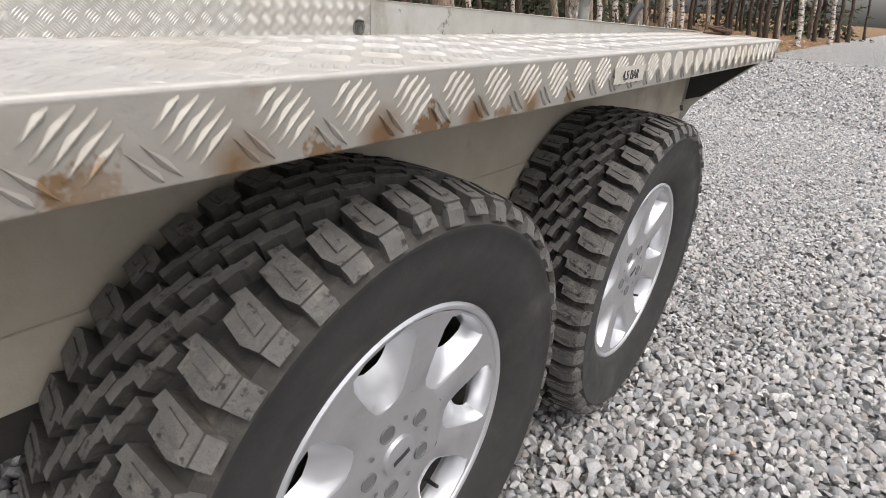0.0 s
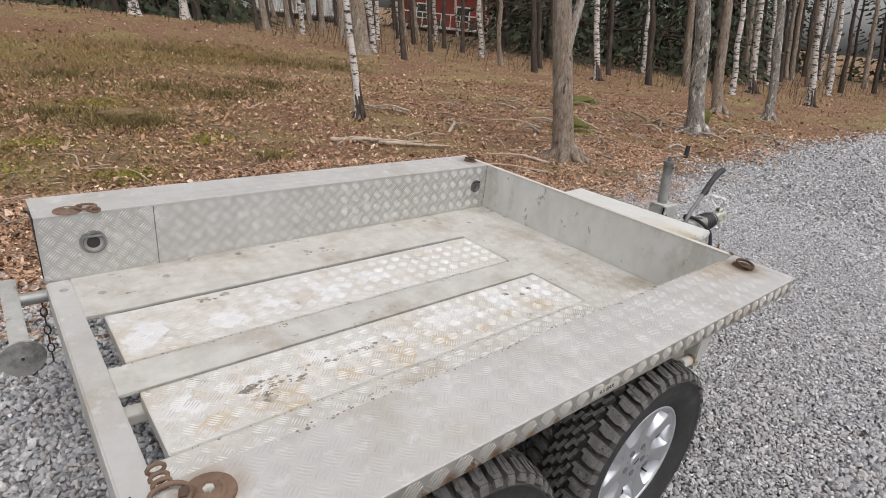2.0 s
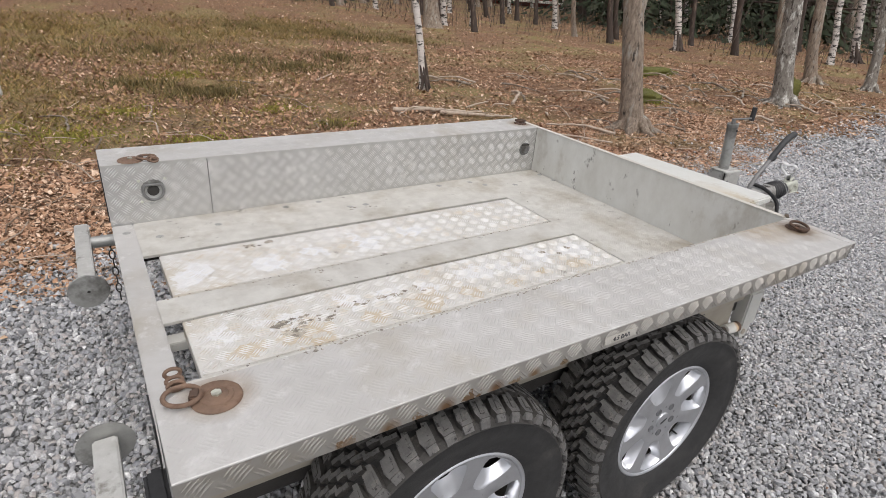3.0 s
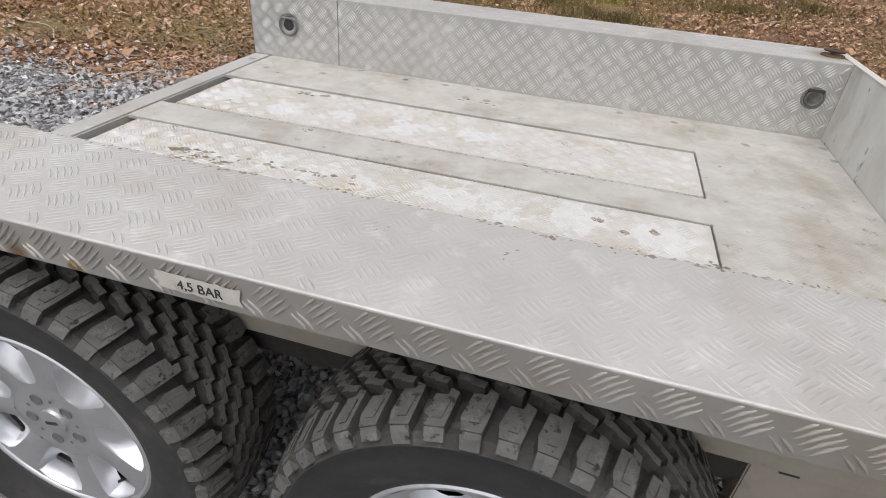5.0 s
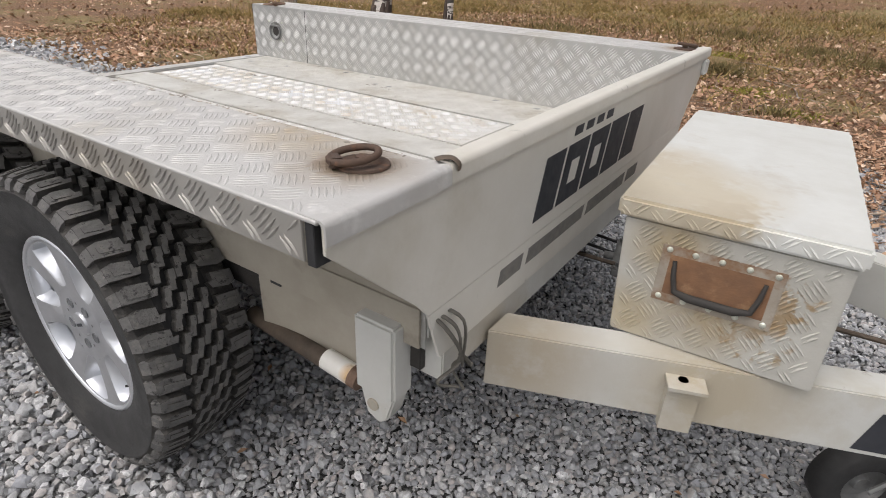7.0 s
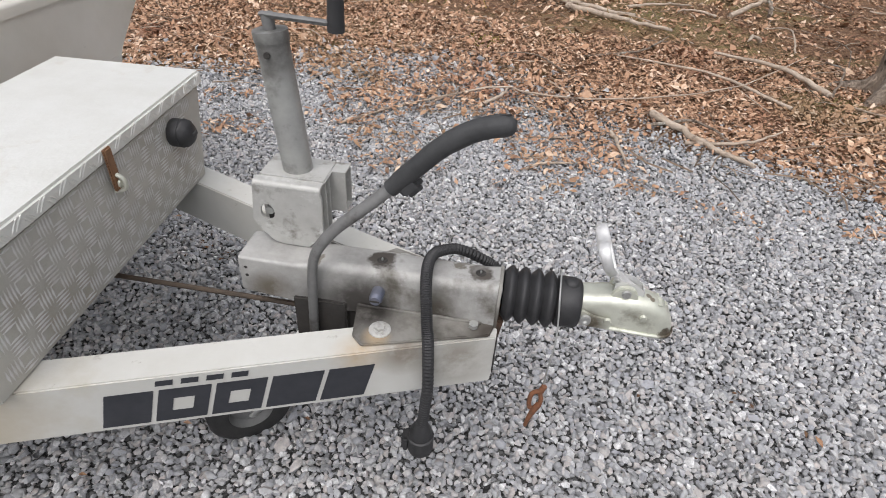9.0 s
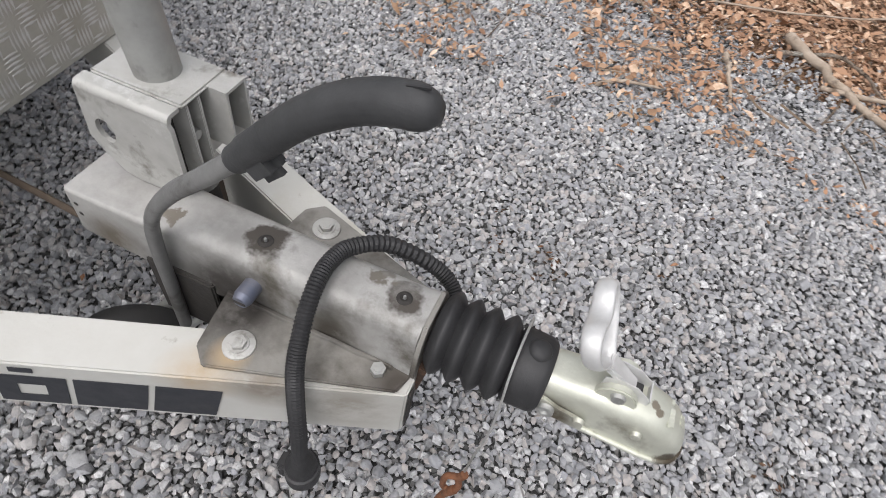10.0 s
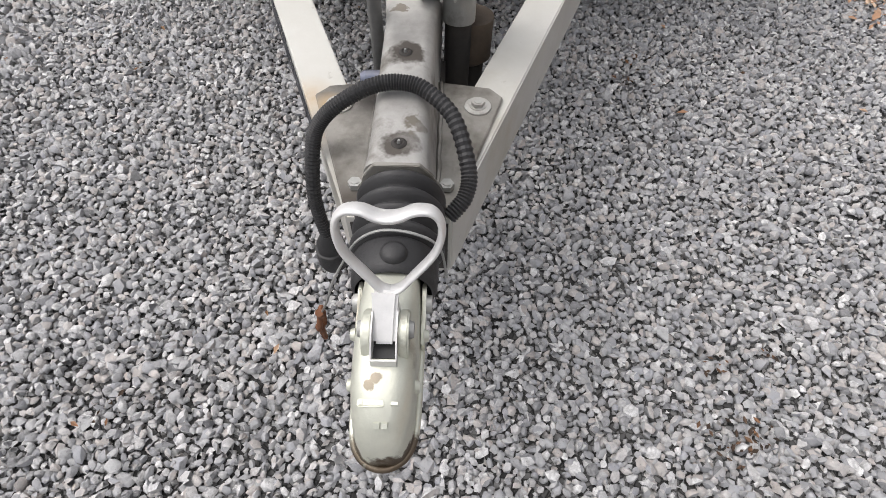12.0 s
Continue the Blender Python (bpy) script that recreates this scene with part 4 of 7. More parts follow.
part("flange_hanger", prism(bmesh.new(), [(1.432, 0.56), (1.446, 0.56), (1.437, 0.485), (1.418, 0.462), (1.410, 0.47)], 0.07, frame_of((0, 0.022, 0), (1, 0, 0), (0, 0, 1)), 0.002), RUST, overrun, "rusty strip under the flange", 40)

# rubber bellows and coupling head
AX, BY, HY = 0.608, -0.004, -0.004


def along(x):
    return frame_of((x, BY, AX), (0, 1, 0), (0, 0, 1))


prof = []
for k in range(4):
    x = 0.006 + k * 0.028
    prof += [(0.0485, x), (0.052, x + 0.003), (0.0585, x + 0.0085), (0.0622, x + 0.013), (0.0625, x + 0.0155), (0.0595, x + 0.020), (0.0525, x + 0.0255), (0.0487, x + 0.0275)]
prof += [(0.046, 0.119), (0.053, 0.121), (0.0555, 0.125), (0.0545, 0.160), (0.052, 0.168), (0.048, 0.171)]
bellows = part("bellows", lathe(bmesh.new(), prof, along(1.43), 48), BLACK, trailer, "black ribbed rubber bellows", 60)
part("grease_cap", lathe(bmesh.new(), [(0.0005, 0.009), (0.010, 0.0085), (0.015, 0.005), (0.017, 0.0)], pose(1.577, -0.002, AX + 0.0525), 24), BLACK, bellows, "", 60)
bm = shell(bmesh.new(), ((1.585, 0.0324, 0.0351, 0.646, 0.588, 0.020), (1.605, 0.0333, 0.0360, 0.652, 0.588, 0.020), (1.625, 0.0342, 0.0365, 0.655, 0.587, 0.020), (1.650, 0.0347, 0.0365, 0.661, 0.586, 0.021), (1.70, 0.0347, 0.0360, 0.663, 0.583, 0.023),
                         (1.735, 0.0338, 0.0355, 0.661, 0.580, 0.025), (1.755, 0.0324, 0.0351, 0.655, 0.579, 0.026), (1.772, 0.0297, 0.0333, 0.644, 0.578, 0.025), (1.785, 0.0252, 0.0297, 0.629, 0.577, 0.021),
                         (1.794, 0.0193, 0.0243, 0.611, 0.577, 0.015), (1.7995, 0.0117, 0.0162, 0.594, 0.577, 0.008)), HY)
coupling = part("coupling_head", bm, ZINC, trailer, "yellowish zinc-plated ball coupling with white handle", 60)
# the pressed edge round the mouth of the head
edge = [(1.600, -0.0369), (1.66, -0.0374), (1.72, -0.0369), (1.755, -0.0360), (1.778, -0.0324), (1.793, -0.0234), (1.801, -0.0108), (1.803, 0.0000), (1.801, 0.0108), (1.793, 0.0234), (1.778, 0.0324), (1.755, 0.0360), (1.72, 0.0369), (1.66, 0.0374), (1.600, 0.0369)]
part("lower_rim", tube(bmesh.new(), spline([(x, HY + y, 0.588 - 0.055 * (x - 1.60)) for x, y in edge], 48), 0.0042, 8), ZINC, coupling, "", 60)
for y in (-1, 1):
    bm = prism(bmesh.new(), [(1.592, 0.587), (1.668, 0.583), (1.668, 0.604), (1.655, 0.612), (1.628, 0.616), (1.606, 0.626), (1.592, 0.622)], 0.005, frame_of((0, HY + y * 0.0390 + 0.0025, 0), (1, 0, 0), (0, 0, 1)), 0.0015)
    part("side_cheek", bm, ZINC, coupling, "", 40)
    part("cheek_bolt", lathe(bmesh.new(), [(0.0035, 0.004), (0.0065, 0.008), (0.0115, 0.008), (0.0125, 0.0)], frame_of((1.613, HY + y * 0.0405, 0.604), (1, 0, 0), (0, 0, -y)) if y > 0 else frame_of((1.613, HY - 0.0405, 0.604), (1, 0, 0), (0, 0, 1)), 18), GALV, coupling, "", 40)
    for x, z in ((1.658, 0.607), (1.728, 0.624)):
        a = HY + y * (0.0405 if x < 1.7 else 0.0335)
        bm = rod(bmesh.new(), (x, a, z), (x, a + y * 0.006, z), 0.0085, 0.0065, seg=16)
        part("rivet", bm, ZINC, coupling, "", 40)
# handle hinge: two bossed ears, a thin clip round the stem and a dark slot
part("handle_slot", box(bmesh.new(), 1.676, 1.714, -0.014, 0.011, 0.6622, 0.6640), BLACK, coupling)
for y, d in ((-0.0155, -1), (0.0125, 1)):
    ear = [(1.655, 0.655), (1.712, 0.655), (1.708, 0.672), (1.698, 0.684), (1.684, 0.688), (1.668, 0.682), (1.658, 0.670)]
    part("handle_ear", prism(bmesh.new(), ear, 0.011, frame_of((0, y + (0.0 if d < 0 else 0.011), 0), (1, 0, 0), (0, 0, 1)), 0.002), ZINC, coupling, "", 40)
    part("pivot_boss", rod(bmesh.new(), (1.684, y + d * 0.010, 0.671), (1.684, y + d * 0.016, 0.671), 0.0105, 0.0085, seg=18), GALV, coupling, "", 40)
    part("clip_leaf", prism(bmesh.new(), [(1.660, 0.664), (1.722, 0.661), (1.722, 0.674), (1.70, 0.690), (1.676, 0.694), (1.660, 0.686)], 0.0016, frame_of((0, y + (0.0016 if d < 0 else 0.0), 0), (1, 0, 0), (0, 0, 1))), BRIGHT, coupling)
part("clip_end", slab(1.7205, 1.7225, -0.0155, 0.0125, 0.661, 0.6745, bevel=0.0005), BRIGHT, coupling, "", 40)
part("pressed_mark", slab(1.754, 1.7625, -0.026, 0.001, 0.6515, 0.6545, bevel=0.001), ZINC, coupling)
for k in range(4):
    part("pressed_mark", box(bmesh.new(), 1.7555, 1.761, -0.024 + 0.006 * k, -0.0205 + 0.006 * k, 0.652, 0.6552), ZINC, coupling)
part("pressed_mark", box(bmesh.new(), 1.7565, 1.760, 0.008, 0.015, 0.6505, 0.6532), ZINC, coupling)
for k in range(2):
    part("pressed_mark", box(bmesh.new(), -0.003, 0.003, -0.003, 0.003, -0.001, 0.001, m=pose(1.777, -0.006 + 0.008 * k, 0.6405, 0, 38, 0)), ZINC, coupling)
# the loop handle is a cast strap that leans back over the bellows
stem = prism(bmesh.new(), [(-0.0145, 0.0), (0.0145, 0.0), (0.0125, -0.030), (0.0115, -0.056), (-0.0115, -0.056), (-0.0125, -0.030)], 0.011,
             frame_of((1.652, -0.002, 0.699), (0, 1, 0), (-0.80, 0, 0.60)), 0.003)
part("handle_stem", stem, BRIGHT, coupling, "grey cast handle stem", 40)
hu, hv = Vector((0, 1, 0)), Vector((-0.42, 0, 0.907))
c0 = Vector((1.652, 0.003, 0.698))
loop = [(0.0000, 0.0), (-0.0108, 0.004), (-0.0252, 0.020), (-0.0450, 0.044), (-0.0527, 0.064), (-0.0522, 0.082), (-0.0432, 0.093), (-0.0270, 0.094), (-0.0126, 0.088), (0.0000, 0.086), (0.0126, 0.088), (0.0270, 0.094), (0.0432, 0.093), (0.0522, 0.082), (0.0527, 0.064), (0.0450, 0.044), (0.0252, 0.020), (0.0108, 0.004), (0.0000, 0.0)]
part("loop_handle", tube(bmesh.new(), spline([c0 + hu * a + hv * b for a, b in loop], 76), [0.0080 + 0.0030 * math.exp(-((k - 37.5) / 15) ** 2) for k in range(76)], 14, (0.48, 1.28), hu.cross(hv)), BRIGHT, coupling, "white-grey cast loop handle", 60)
# breakaway wire with a rusty hook
wire = spline([(1.560, 0.062, 0.585), (1.556, 0.052, 0.645), (1.553, 0.022, 0.668), (1.551, -0.018, 0.671), (1.552, -0.050, 0.650), (1.556, -0.072, 0.61), (1.558, -0.092, 0.565), (1.552, -0.112, 0.50), (1.549, -0.130, 0.455)], 36)
breakaway = part("breakaway_wire", tube(bmesh.new(), wire, 0.0019, 6), GALV, trailer, "thin steel breakaway wire")
hang = Vector((0.010, -0.034, 0.018))
hook = [hang + p for p in spline([(1.541, -0.095, 0.444), (1.533, -0.096, 0.436), (1.520, -0.098, 0.428), (1.517, -0.100, 0.405), (1.521, -0.101, 0.384), (1.535, -0.104, 0.390), (1.541, -0.100, 0.412), (1.536, -0.097, 0.430)], 34)]
bm = tube(bmesh.new(), hook, 0.0052, 8)
tube(bm, [hang + p for p in spline([(1.538, -0.103, 0.400), (1.528, -0.106, 0.375), (1.522, -0.108, 0.350), (1.519, -0.108, 0.326)], 10)], [0.007, 0.0072, 0.007, 0.0065, 0.006, 0.006, 0.0055, 0.005, 0.005, 0.004], 8)
rod(bm, hang + Vector((1.542, -0.094, 0.452)), hang + Vector((1.536, -0.096, 0.432)), 0.0065, seg=8)
part("hook", bm, ORANGE_RUST, breakaway, "rusty snap hook", 60)

# electric cable: corrugated hose that loops over the tube, with a hanging plug
way = spline([(1.450, 0.062, 0.575), (1.424, 0.086, 0.592), (1.388, 0.090, 0.614), (1.326, 0.067, 0.653), (1.285, 0.024, 0.671), (1.273, -0.011, 0.674), (1.273, -0.045, 0.671), (1.278, -0.082, 0.657), (1.286, -0.116, 0.637), (1.292, -0.139, 0.615),
              (1.298, -0.154, 0.588), (1.303, -0.166, 0.535), (1.307, -0.176, 0.46), (1.304, -0.178, 0.395), (1.30, -0.175, 0.33)], 220)
cable = part("cable", tube(bmesh.new(), way, [0.0130 if k % 2 else 0.0110 for k in range(220)], 12), BLACK, trailer, "black corrugated cable hose with plug")
bm = lathe(bmesh.new(), [(0.0005, 0.0), (0.013, 0.0), (0.018, 0.012), (0.026, 0.03), (0.027, 0.045), (0.031, 0.047), (0.031, 0.085), (0.027, 0.10), (0.0005, 0.104)], frame_of((1.298, -0.175, 0.335), (1, 0, 0), (0, -1, 0)), 24)
plug = part("plug", bm, BLACK, cable, "black trailer plug", 40)
part("plug_cover", slab(1.255, 1.276, -0.193, -0.157, 0.238, 0.285, bevel=0.006), BLACK, plug, "", 40)

# jockey wheel: clamp, tube, crank and wheel
JX, JY = 0.962, 0.078


def holed_plate(outline, c, rx, rz, thick, m):
    """A plate with an oval hole right through it."""
    angles = sorted({round(2 * math.pi * k / 28 - math.pi, 4) for k in range(28)} | {round(math.atan2(z - c[1], x - c[0]), 4) for x, z in outline})
    bm = bmesh.new()
    rings = []
    for lift in (0.0, thick):
        for hole in (False, True):
            row = []
            for a in angles:
                d = (math.cos(a), math.sin(a))
                r = 1 / math.hypot(d[0] / rx, d[1] / rz)
                if not hole:
                    far = []
                    for (x0, z0), (x1, z1) in zip(outline, outline[1:] + outline[:1]):
                        ex, ez = x1 - x0, z1 - z0
                        det = d[0] * -ez + ex * d[1]
                        if abs(det) > 1e-9:
                            q = ((x0 - c[0]) * -ez + ex * (z0 - c[1])) / det
                            k = (d[0] * (z0 - c[1]) - d[1] * (x0 - c[0])) / det
                            if q > 0 and -0.001 <= k <= 1.001:
                                far.append(q)
                    r = min(far)
                row.append(bm.verts.new(m @ Vector((c[0] + r * d[0], c[1] + r * d[1], lift))))
            rings.append(row)
    n = len(angles)
    for a, b in ((0, 1), (1, 3), (3, 2), (2, 0)):
        for k in range(n):
            bm.faces.new((rings[a][k], rings[a][(k + 1) % n], rings[b][(k + 1) % n], rings[b][k]))
    bmesh.ops.recalc_face_normals(bm, faces=bm.faces[:])
    return bm


face = [(0.888, 0.792), (0.879, 0.705), (0.893, 0.682), (0.922, 0.653), (0.945, 0.648), (1.000, 0.648), (1.012, 0.662), (1.034, 0.668), (1.036, 0.780), (1.030, 0.794)]
clamp = part("jockey_clamp", holed_plate(face, (0.914, 0.728), 0.0155, 0.0205, 0.007, frame_of((0, 0.010, 0), (1, 0, 0), (0, 0, 1))), LIGHT_GALV, trailer,
             "pale folded steel jockey wheel clamp", 40)
roll = [(0.003 + 0.010 * (1 - math.sin(a)), 0.792 + 0.010 * math.cos(a)) for a in (radians(15 * k) for k in range(7))]
lip = prism(bmesh.new(), [(0.003, 0.790), (0.010, 0.790), (0.013, 0.796), (0.028, 0.796), (0.028, 0.802)] + roll, 0.146, frame_of((0.888, 0, 0), (0, 1, 0), (0, 0, 1)), 0.0)
part("clamp_lip", lip, LIGHT_GALV, clamp, "", 40)
part("clamp_top", slab(0.890, 1.035, 0.0315, 0.128, 0.795, 0.8025, bevel=0.003), LIGHT_GALV, clamp, "", 40)
part("clamp_body", slab(0.893, 1.000, 0.030, 0.126, 0.648, 0.795, bevel=0.004), LIGHT_GALV, clamp, "", 40)
# dark faces in the clamp and its tube stand in for shade
part("clamp_core", slab(0.905, 1.002, 0.026, 0.030, 0.650, 0.794, bevel=0.0), DARK, clamp)
part("hole_pin", rod(bmesh.new(), (0.914, 0.014, 0.724), (0.914, 0.028, 0.724), 0.009, seg=8), GALV, clamp, "", 40)
for y in (0.040, 0.064):
    part("clamp_rib", slab(1.000, 1.034, y, y + 0.005, 0.662, 0.795, bevel=0.001), LIGHT_GALV, clamp, "", 40)
part("clamp_back", slab(1.0005, 1.004, 0.010, 0.084, 0.655, 0.795, bevel=0.0), DARK, clamp, "dark backing for the shade inside the clamp")
part("clamp_screw", rod(bmesh.new(), (1.004, 0.054, 0.735), (1.028, 0.054, 0.735), 0.008, seg=6), GALV, clamp, "", 40)
bm = bmesh.new()
for a in ((1.0, 1.064, 0.084, 0.088, 0.70, 0.80), (1.0, 1.064, 0.123, 0.127, 0.70, 0.80), (1.0, 1.064, 0.088, 0.123, 0.7955, 0.80), (1.0, 1.064, 0.088, 0.123, 0.70, 0.7045)):
    box(bm, *a, bevel=0.0)
part("clamp_tube", bm, LIGHT_GALV, clamp, "short square tube")
part("tube_inside", slab(1.0045, 1.008, 0.088, 0.123, 0.7045, 0.7955, bevel=0.0), DARK, clamp)
for z in (0.622, 0.600):
    part("housing_hole", lathe(bmesh.new(), [(0.0005, 0.0006), (0.004, 0.0004)], frame_of((0.878, AY - 0.0528, z), (1, 0, 0), (0, 0, 1)), 12), DARK, overrun)
part("housing_hole", lathe(bmesh.new(), [(0.0005, 0.0006), (0.008, 0.0004)], pose(0.885, -0.035, 0.6458), 14), DARK, overrun)
# added plain dark block that fills the space under the housing
part("damper", slab(1.0, 1.13, -0.050, 0.050, 0.42, 0.53, bevel=0.006), DARK, overrun, "dark block under the housing", 40)


def mast(z, dx=0.0, dy=0.0):
    return Vector((JX - 0.10 * (z - 0.8) + dx, JY + 0.02 * (z - 0.8) + dy, z))


bm = rod(bmesh.new(), mast(0.60), mast(1.075), 0.0315, seg=28)
rod(bm, mast(1.068), mast(1.088), 0.0335, seg=28)
jockey = part("jockey_tube", bm, JOCKEY, trailer, "galvanised jockey wheel tube with crank", 40)
part("inner_tube", rod(bmesh.new(), mast(0.19), mast(0.62), 0.026, seg=24), DARK, jockey, "", 40)
bm = rod(bmesh.new(), mast(1.088), mast(1.118), 0.012, seg=14)
tube(bm, [mast(1.114, -0.01), mast(1.116, 0.05, -0.012), mast(1.119, 0.145, -0.03)], 0.0085, 8, (1.3, 0.7))
part("crank_arm", bm, DARK_GALV, jockey, "", 40)
part("crank_handle", rod(bmesh.new(), mast(1.106, 0.14, -0.03), mast(1.186, 0.15, -0.03), 0.016, 0.014, seg=14), BLACK, jockey, "black crank handle", 40)
part("tube_screw", rod(bmesh.new(), mast(1.05, 0, -0.03), mast(1.05, 0, -0.037), 0.006, seg=8), DARK, jockey)
WX, WY = 0.800, -0.055
wm = frame_of((WX, WY, 0.114), (0.8, 0.6, 0), (0, 0, 1))
part("wheel_tyre", lathe(bmesh.new(), [(0.058, -0.033), (0.095, -0.037), (0.110, -0.027), (0.114, 0.0), (0.110, 0.027), (0.095, 0.037), (0.058, 0.033)], wm, 40), RUBBER, jockey, "small solid rubber wheel", 50)
part("wheel_rim", lathe(bmesh.new(), [(0.0005, 0.022), (0.02, 0.024), (0.024, 0.012), (0.05, 0.010), (0.059, 0.033), (0.059, -0.033), (0.05, -0.01), (0.024, -0.012), (0.0005, -0.022)], wm, 32), DARK_GALV, jockey, "", 40)
bm = bmesh.new()
for q in (-0.045, 0.045):
    tube(bm, [mast(0.26, -0.6 * q * 0.6, 0.8 * q * 0.6), wm @ Vector((0.13, 0.11, q)), wm @ Vector((0, 0, q))], 0.012, 8, (0.5, 1.2))
part("wheel_fork", bm, GALV, jockey, "", 40)
bm = rod(bmesh.new(), (0.942, 0.100, 0.585), (0.946, 0.099, 0.500), 0.044, 0.043, seg=28)
rod(bm, (0.946, 0.099, 0.500), (0.947, 0.099, 0.488), 0.043, 0.030, seg=28)
part("gear_housing", bm, BROWN_STEEL, jockey, "rust-brown lower collar", 40)
part("lower_tube", rod(bmesh.new(), (0.946, 0.099, 0.49), (0.950, 0.097, 0.30), 0.030, seg=24), DARK, jockey, "", 40)

# parking brake lever
lever = part("brake_lever", tube(bmesh.new(), spline([(1.022, -0.078, 0.41), (1.028, -0.078, 0.52), (1.033, -0.077, 0.63), (1.046, -0.075, 0.70), (1.088, -0.071, 0.762), (1.15, -0.068, 0.822), (1.235, -0.067, 0.908)], 30),
                                 0.0135, 10, (1.0, 0.75)), DARK_GALV, trailer, "grey parking brake lever with black grip", 60)
part("grip", tube(bmesh.new(), spline([(1.200, -0.066, 0.872), (1.245, -0.068, 0.922), (1.288, -0.069, 0.968), (1.335, -0.069, 1.003), (1.375, -0.069, 1.020), (1.412, -0.069, 1.026)], 26),
                  [0.0165] * 2 + [0.0185] * 10 + [0.0195] * 11 + [0.0185, 0.0155, 0.009], 18), GREY_GRIP, lever, "worn black moulded grip", 60)
for x, z in ((1.318, 1.0125), (1.345, 1.0275), (1.392, 1.0430)):
    part("grip_slit", box(bmesh.new(), -0.010, 0.010, -0.0012, 0.0012, -0.001, 0.001, m=pose(x, -0.071, z, 0, -28 if x < 1.38 else -12, 4)), BLACK, lever)
part("lever_bracket", slab(0.98, 1.10, -0.068, -0.058, 0.42, 0.56, bevel=0.003), DARK, trailer, "", 40)
part("grip_lug", box(bmesh.new(), -0.026, 0.024, -0.013, 0.013, -0.018, 0.018, 0.010, pose(1.238, -0.068, 0.885, 0, -46, 0)), GREY_GRIP, lever, "", 40)

# brake rods, adjuster and wires under the front
part("brake_rod", tube(bmesh.new(), [(-0.3, 0.03, 0.44), (0.55, 0.01, 0.46), (0.99, -0.03, 0.50)], 0.0065, 8), BROWN_STEEL, trailer, "thin rust-brown brake rod")
for y in (0.05, 0.12, 0.20):
    part("brake_cable", tube(bmesh.new(), spline([(-0.4, y, 0.46), (0.1, y, 0.43), (0.3, y * 0.6, 0.44)], 12), 0.005, 8), BLACK, trailer)
em = pose(0.085, 0.10, 0.435, 0, 0, 14)
bm = box(bmesh.new(), -0.020, 0.020, -0.105, 0.105, -0.014, 0.014, 0.004, m=em)
for y in (-0.085, 0.085):
    rod(bm, em @ Vector((0, y, -0.020)), em @ Vector((0, y, 0.026)), 0.012, seg=6)
rod(bm, em @ Vector((-0.05, 0, 0)), em @ Vector((0.06, 0, 0)), 0.012, seg=10)
part("brake_equaliser", bm, DARK_GALV, trailer, "dull grey cast brake equaliser", 40)
for k, (y, dy) in enumerate(((-0.80, 0.015), (-0.795, -0.012), (-0.79, 0.03))):
    part("loose_wire", tube(bmesh.new(), spline([(-0.02, y - 0.02, 0.70), (0.045, y + dy, 0.66), (0.05, y + 0.03, 0.585 - 0.01 * k), (0.035, y + dy * 2, 0.55), (0.06, y + 0.02 + dy, 0.51 + 0.02 * k)], 24), 0.0042, 8, (1.3, 0.7)), WIRE, trailer, "dangling frayed wire")
bm = rod(bmesh.new(), (-0.24, -0.825, 0.475), (-0.165, -0.825, 0.468), 0.023, seg=20)
marker = part("side_marker", bm, WHITE_PLASTIC, trailer, "stained white marker lamp", 40)
part("lamp_end", rod(bmesh.new(), (-0.166, -0.825, 0.468), (-0.145, -0.825, 0.466), 0.0235, seg=20), TAN_RUST, marker, "rusty brown end", 40)
part("marker_arm", rod(bmesh.new(), (-0.54, -0.775, 0.435), (-0.24, -0.825, 0.470), 0.021, 0.020, seg=16), BROWN_STEEL, trailer, "", 40)

lamp = part("tail_lamp", slab(-2.455, -2.421, -1.045, -0.90, 0.755, 0.85, bevel=0.008), BLACK, trailer, "black tail lamp with red lens", 40)
part("lens", slab(-2.463, -2.452, -0.985, -0.905, 0.762, 0.843, bevel=0.005), BLACK, lamp, "dark smoked lens", 40)
part("lens", slab(-2.463, -2.452, -1.040, -0.990, 0.762, 0.843, bevel=0.005), RED_LENS, lamp, "red lens", 40)

# rear support legs, folded flat behind the sill
for s in (1, -1):
    leg = part("rear_support_leg", slab(-2.572, -2.512, s * 0.46, s * 1.10, 0.53, 0.59, bevel=0.005), LIGHT_GALV, trailer, "galvanised folded support leg", 40)
    part("foot_plate", lathe(bmesh.new(), [(0.0005, 0.004), (0.070, 0.004), (0.072, -0.002), (0.0005, -0.002)], frame_of((-2.542, s * 0.455, 0.56), (1, 0, 0), (0, 0, s)), 40), JOCKEY, leg, "round foot plate", 40)
    part("plate_hole", lathe(bmesh.new(), [(0.0005, 0.0050), (0.006, 0.0048)], frame_of((-2.542, s * 0.455, 0.56), (1, 0, 0), (0, 0, s)), 12), DARK, leg)
    part("pivot_tube", rod(bmesh.new(), (-2.52, s * 0.93, 0.56), (-2.41, s * 0.93, 0.56), 0.027, seg=18), GALV, leg, "", 40)
    part("tube_opening", box(bmesh.new(), -2.568, -2.516, s * 1.1005, s * 1.1012, 0.534, 0.586), DARK, leg)
    part("corner_strip", prism(bmesh.new(), [(0, 0), (0.10, 0), (0.012, -0.26)], 0.004, frame_of((REAR - 0.004, s * INN, TOP), (0, s, 0), (0, 0, 1))), BLACK, trailer, "black rubber corner strip")
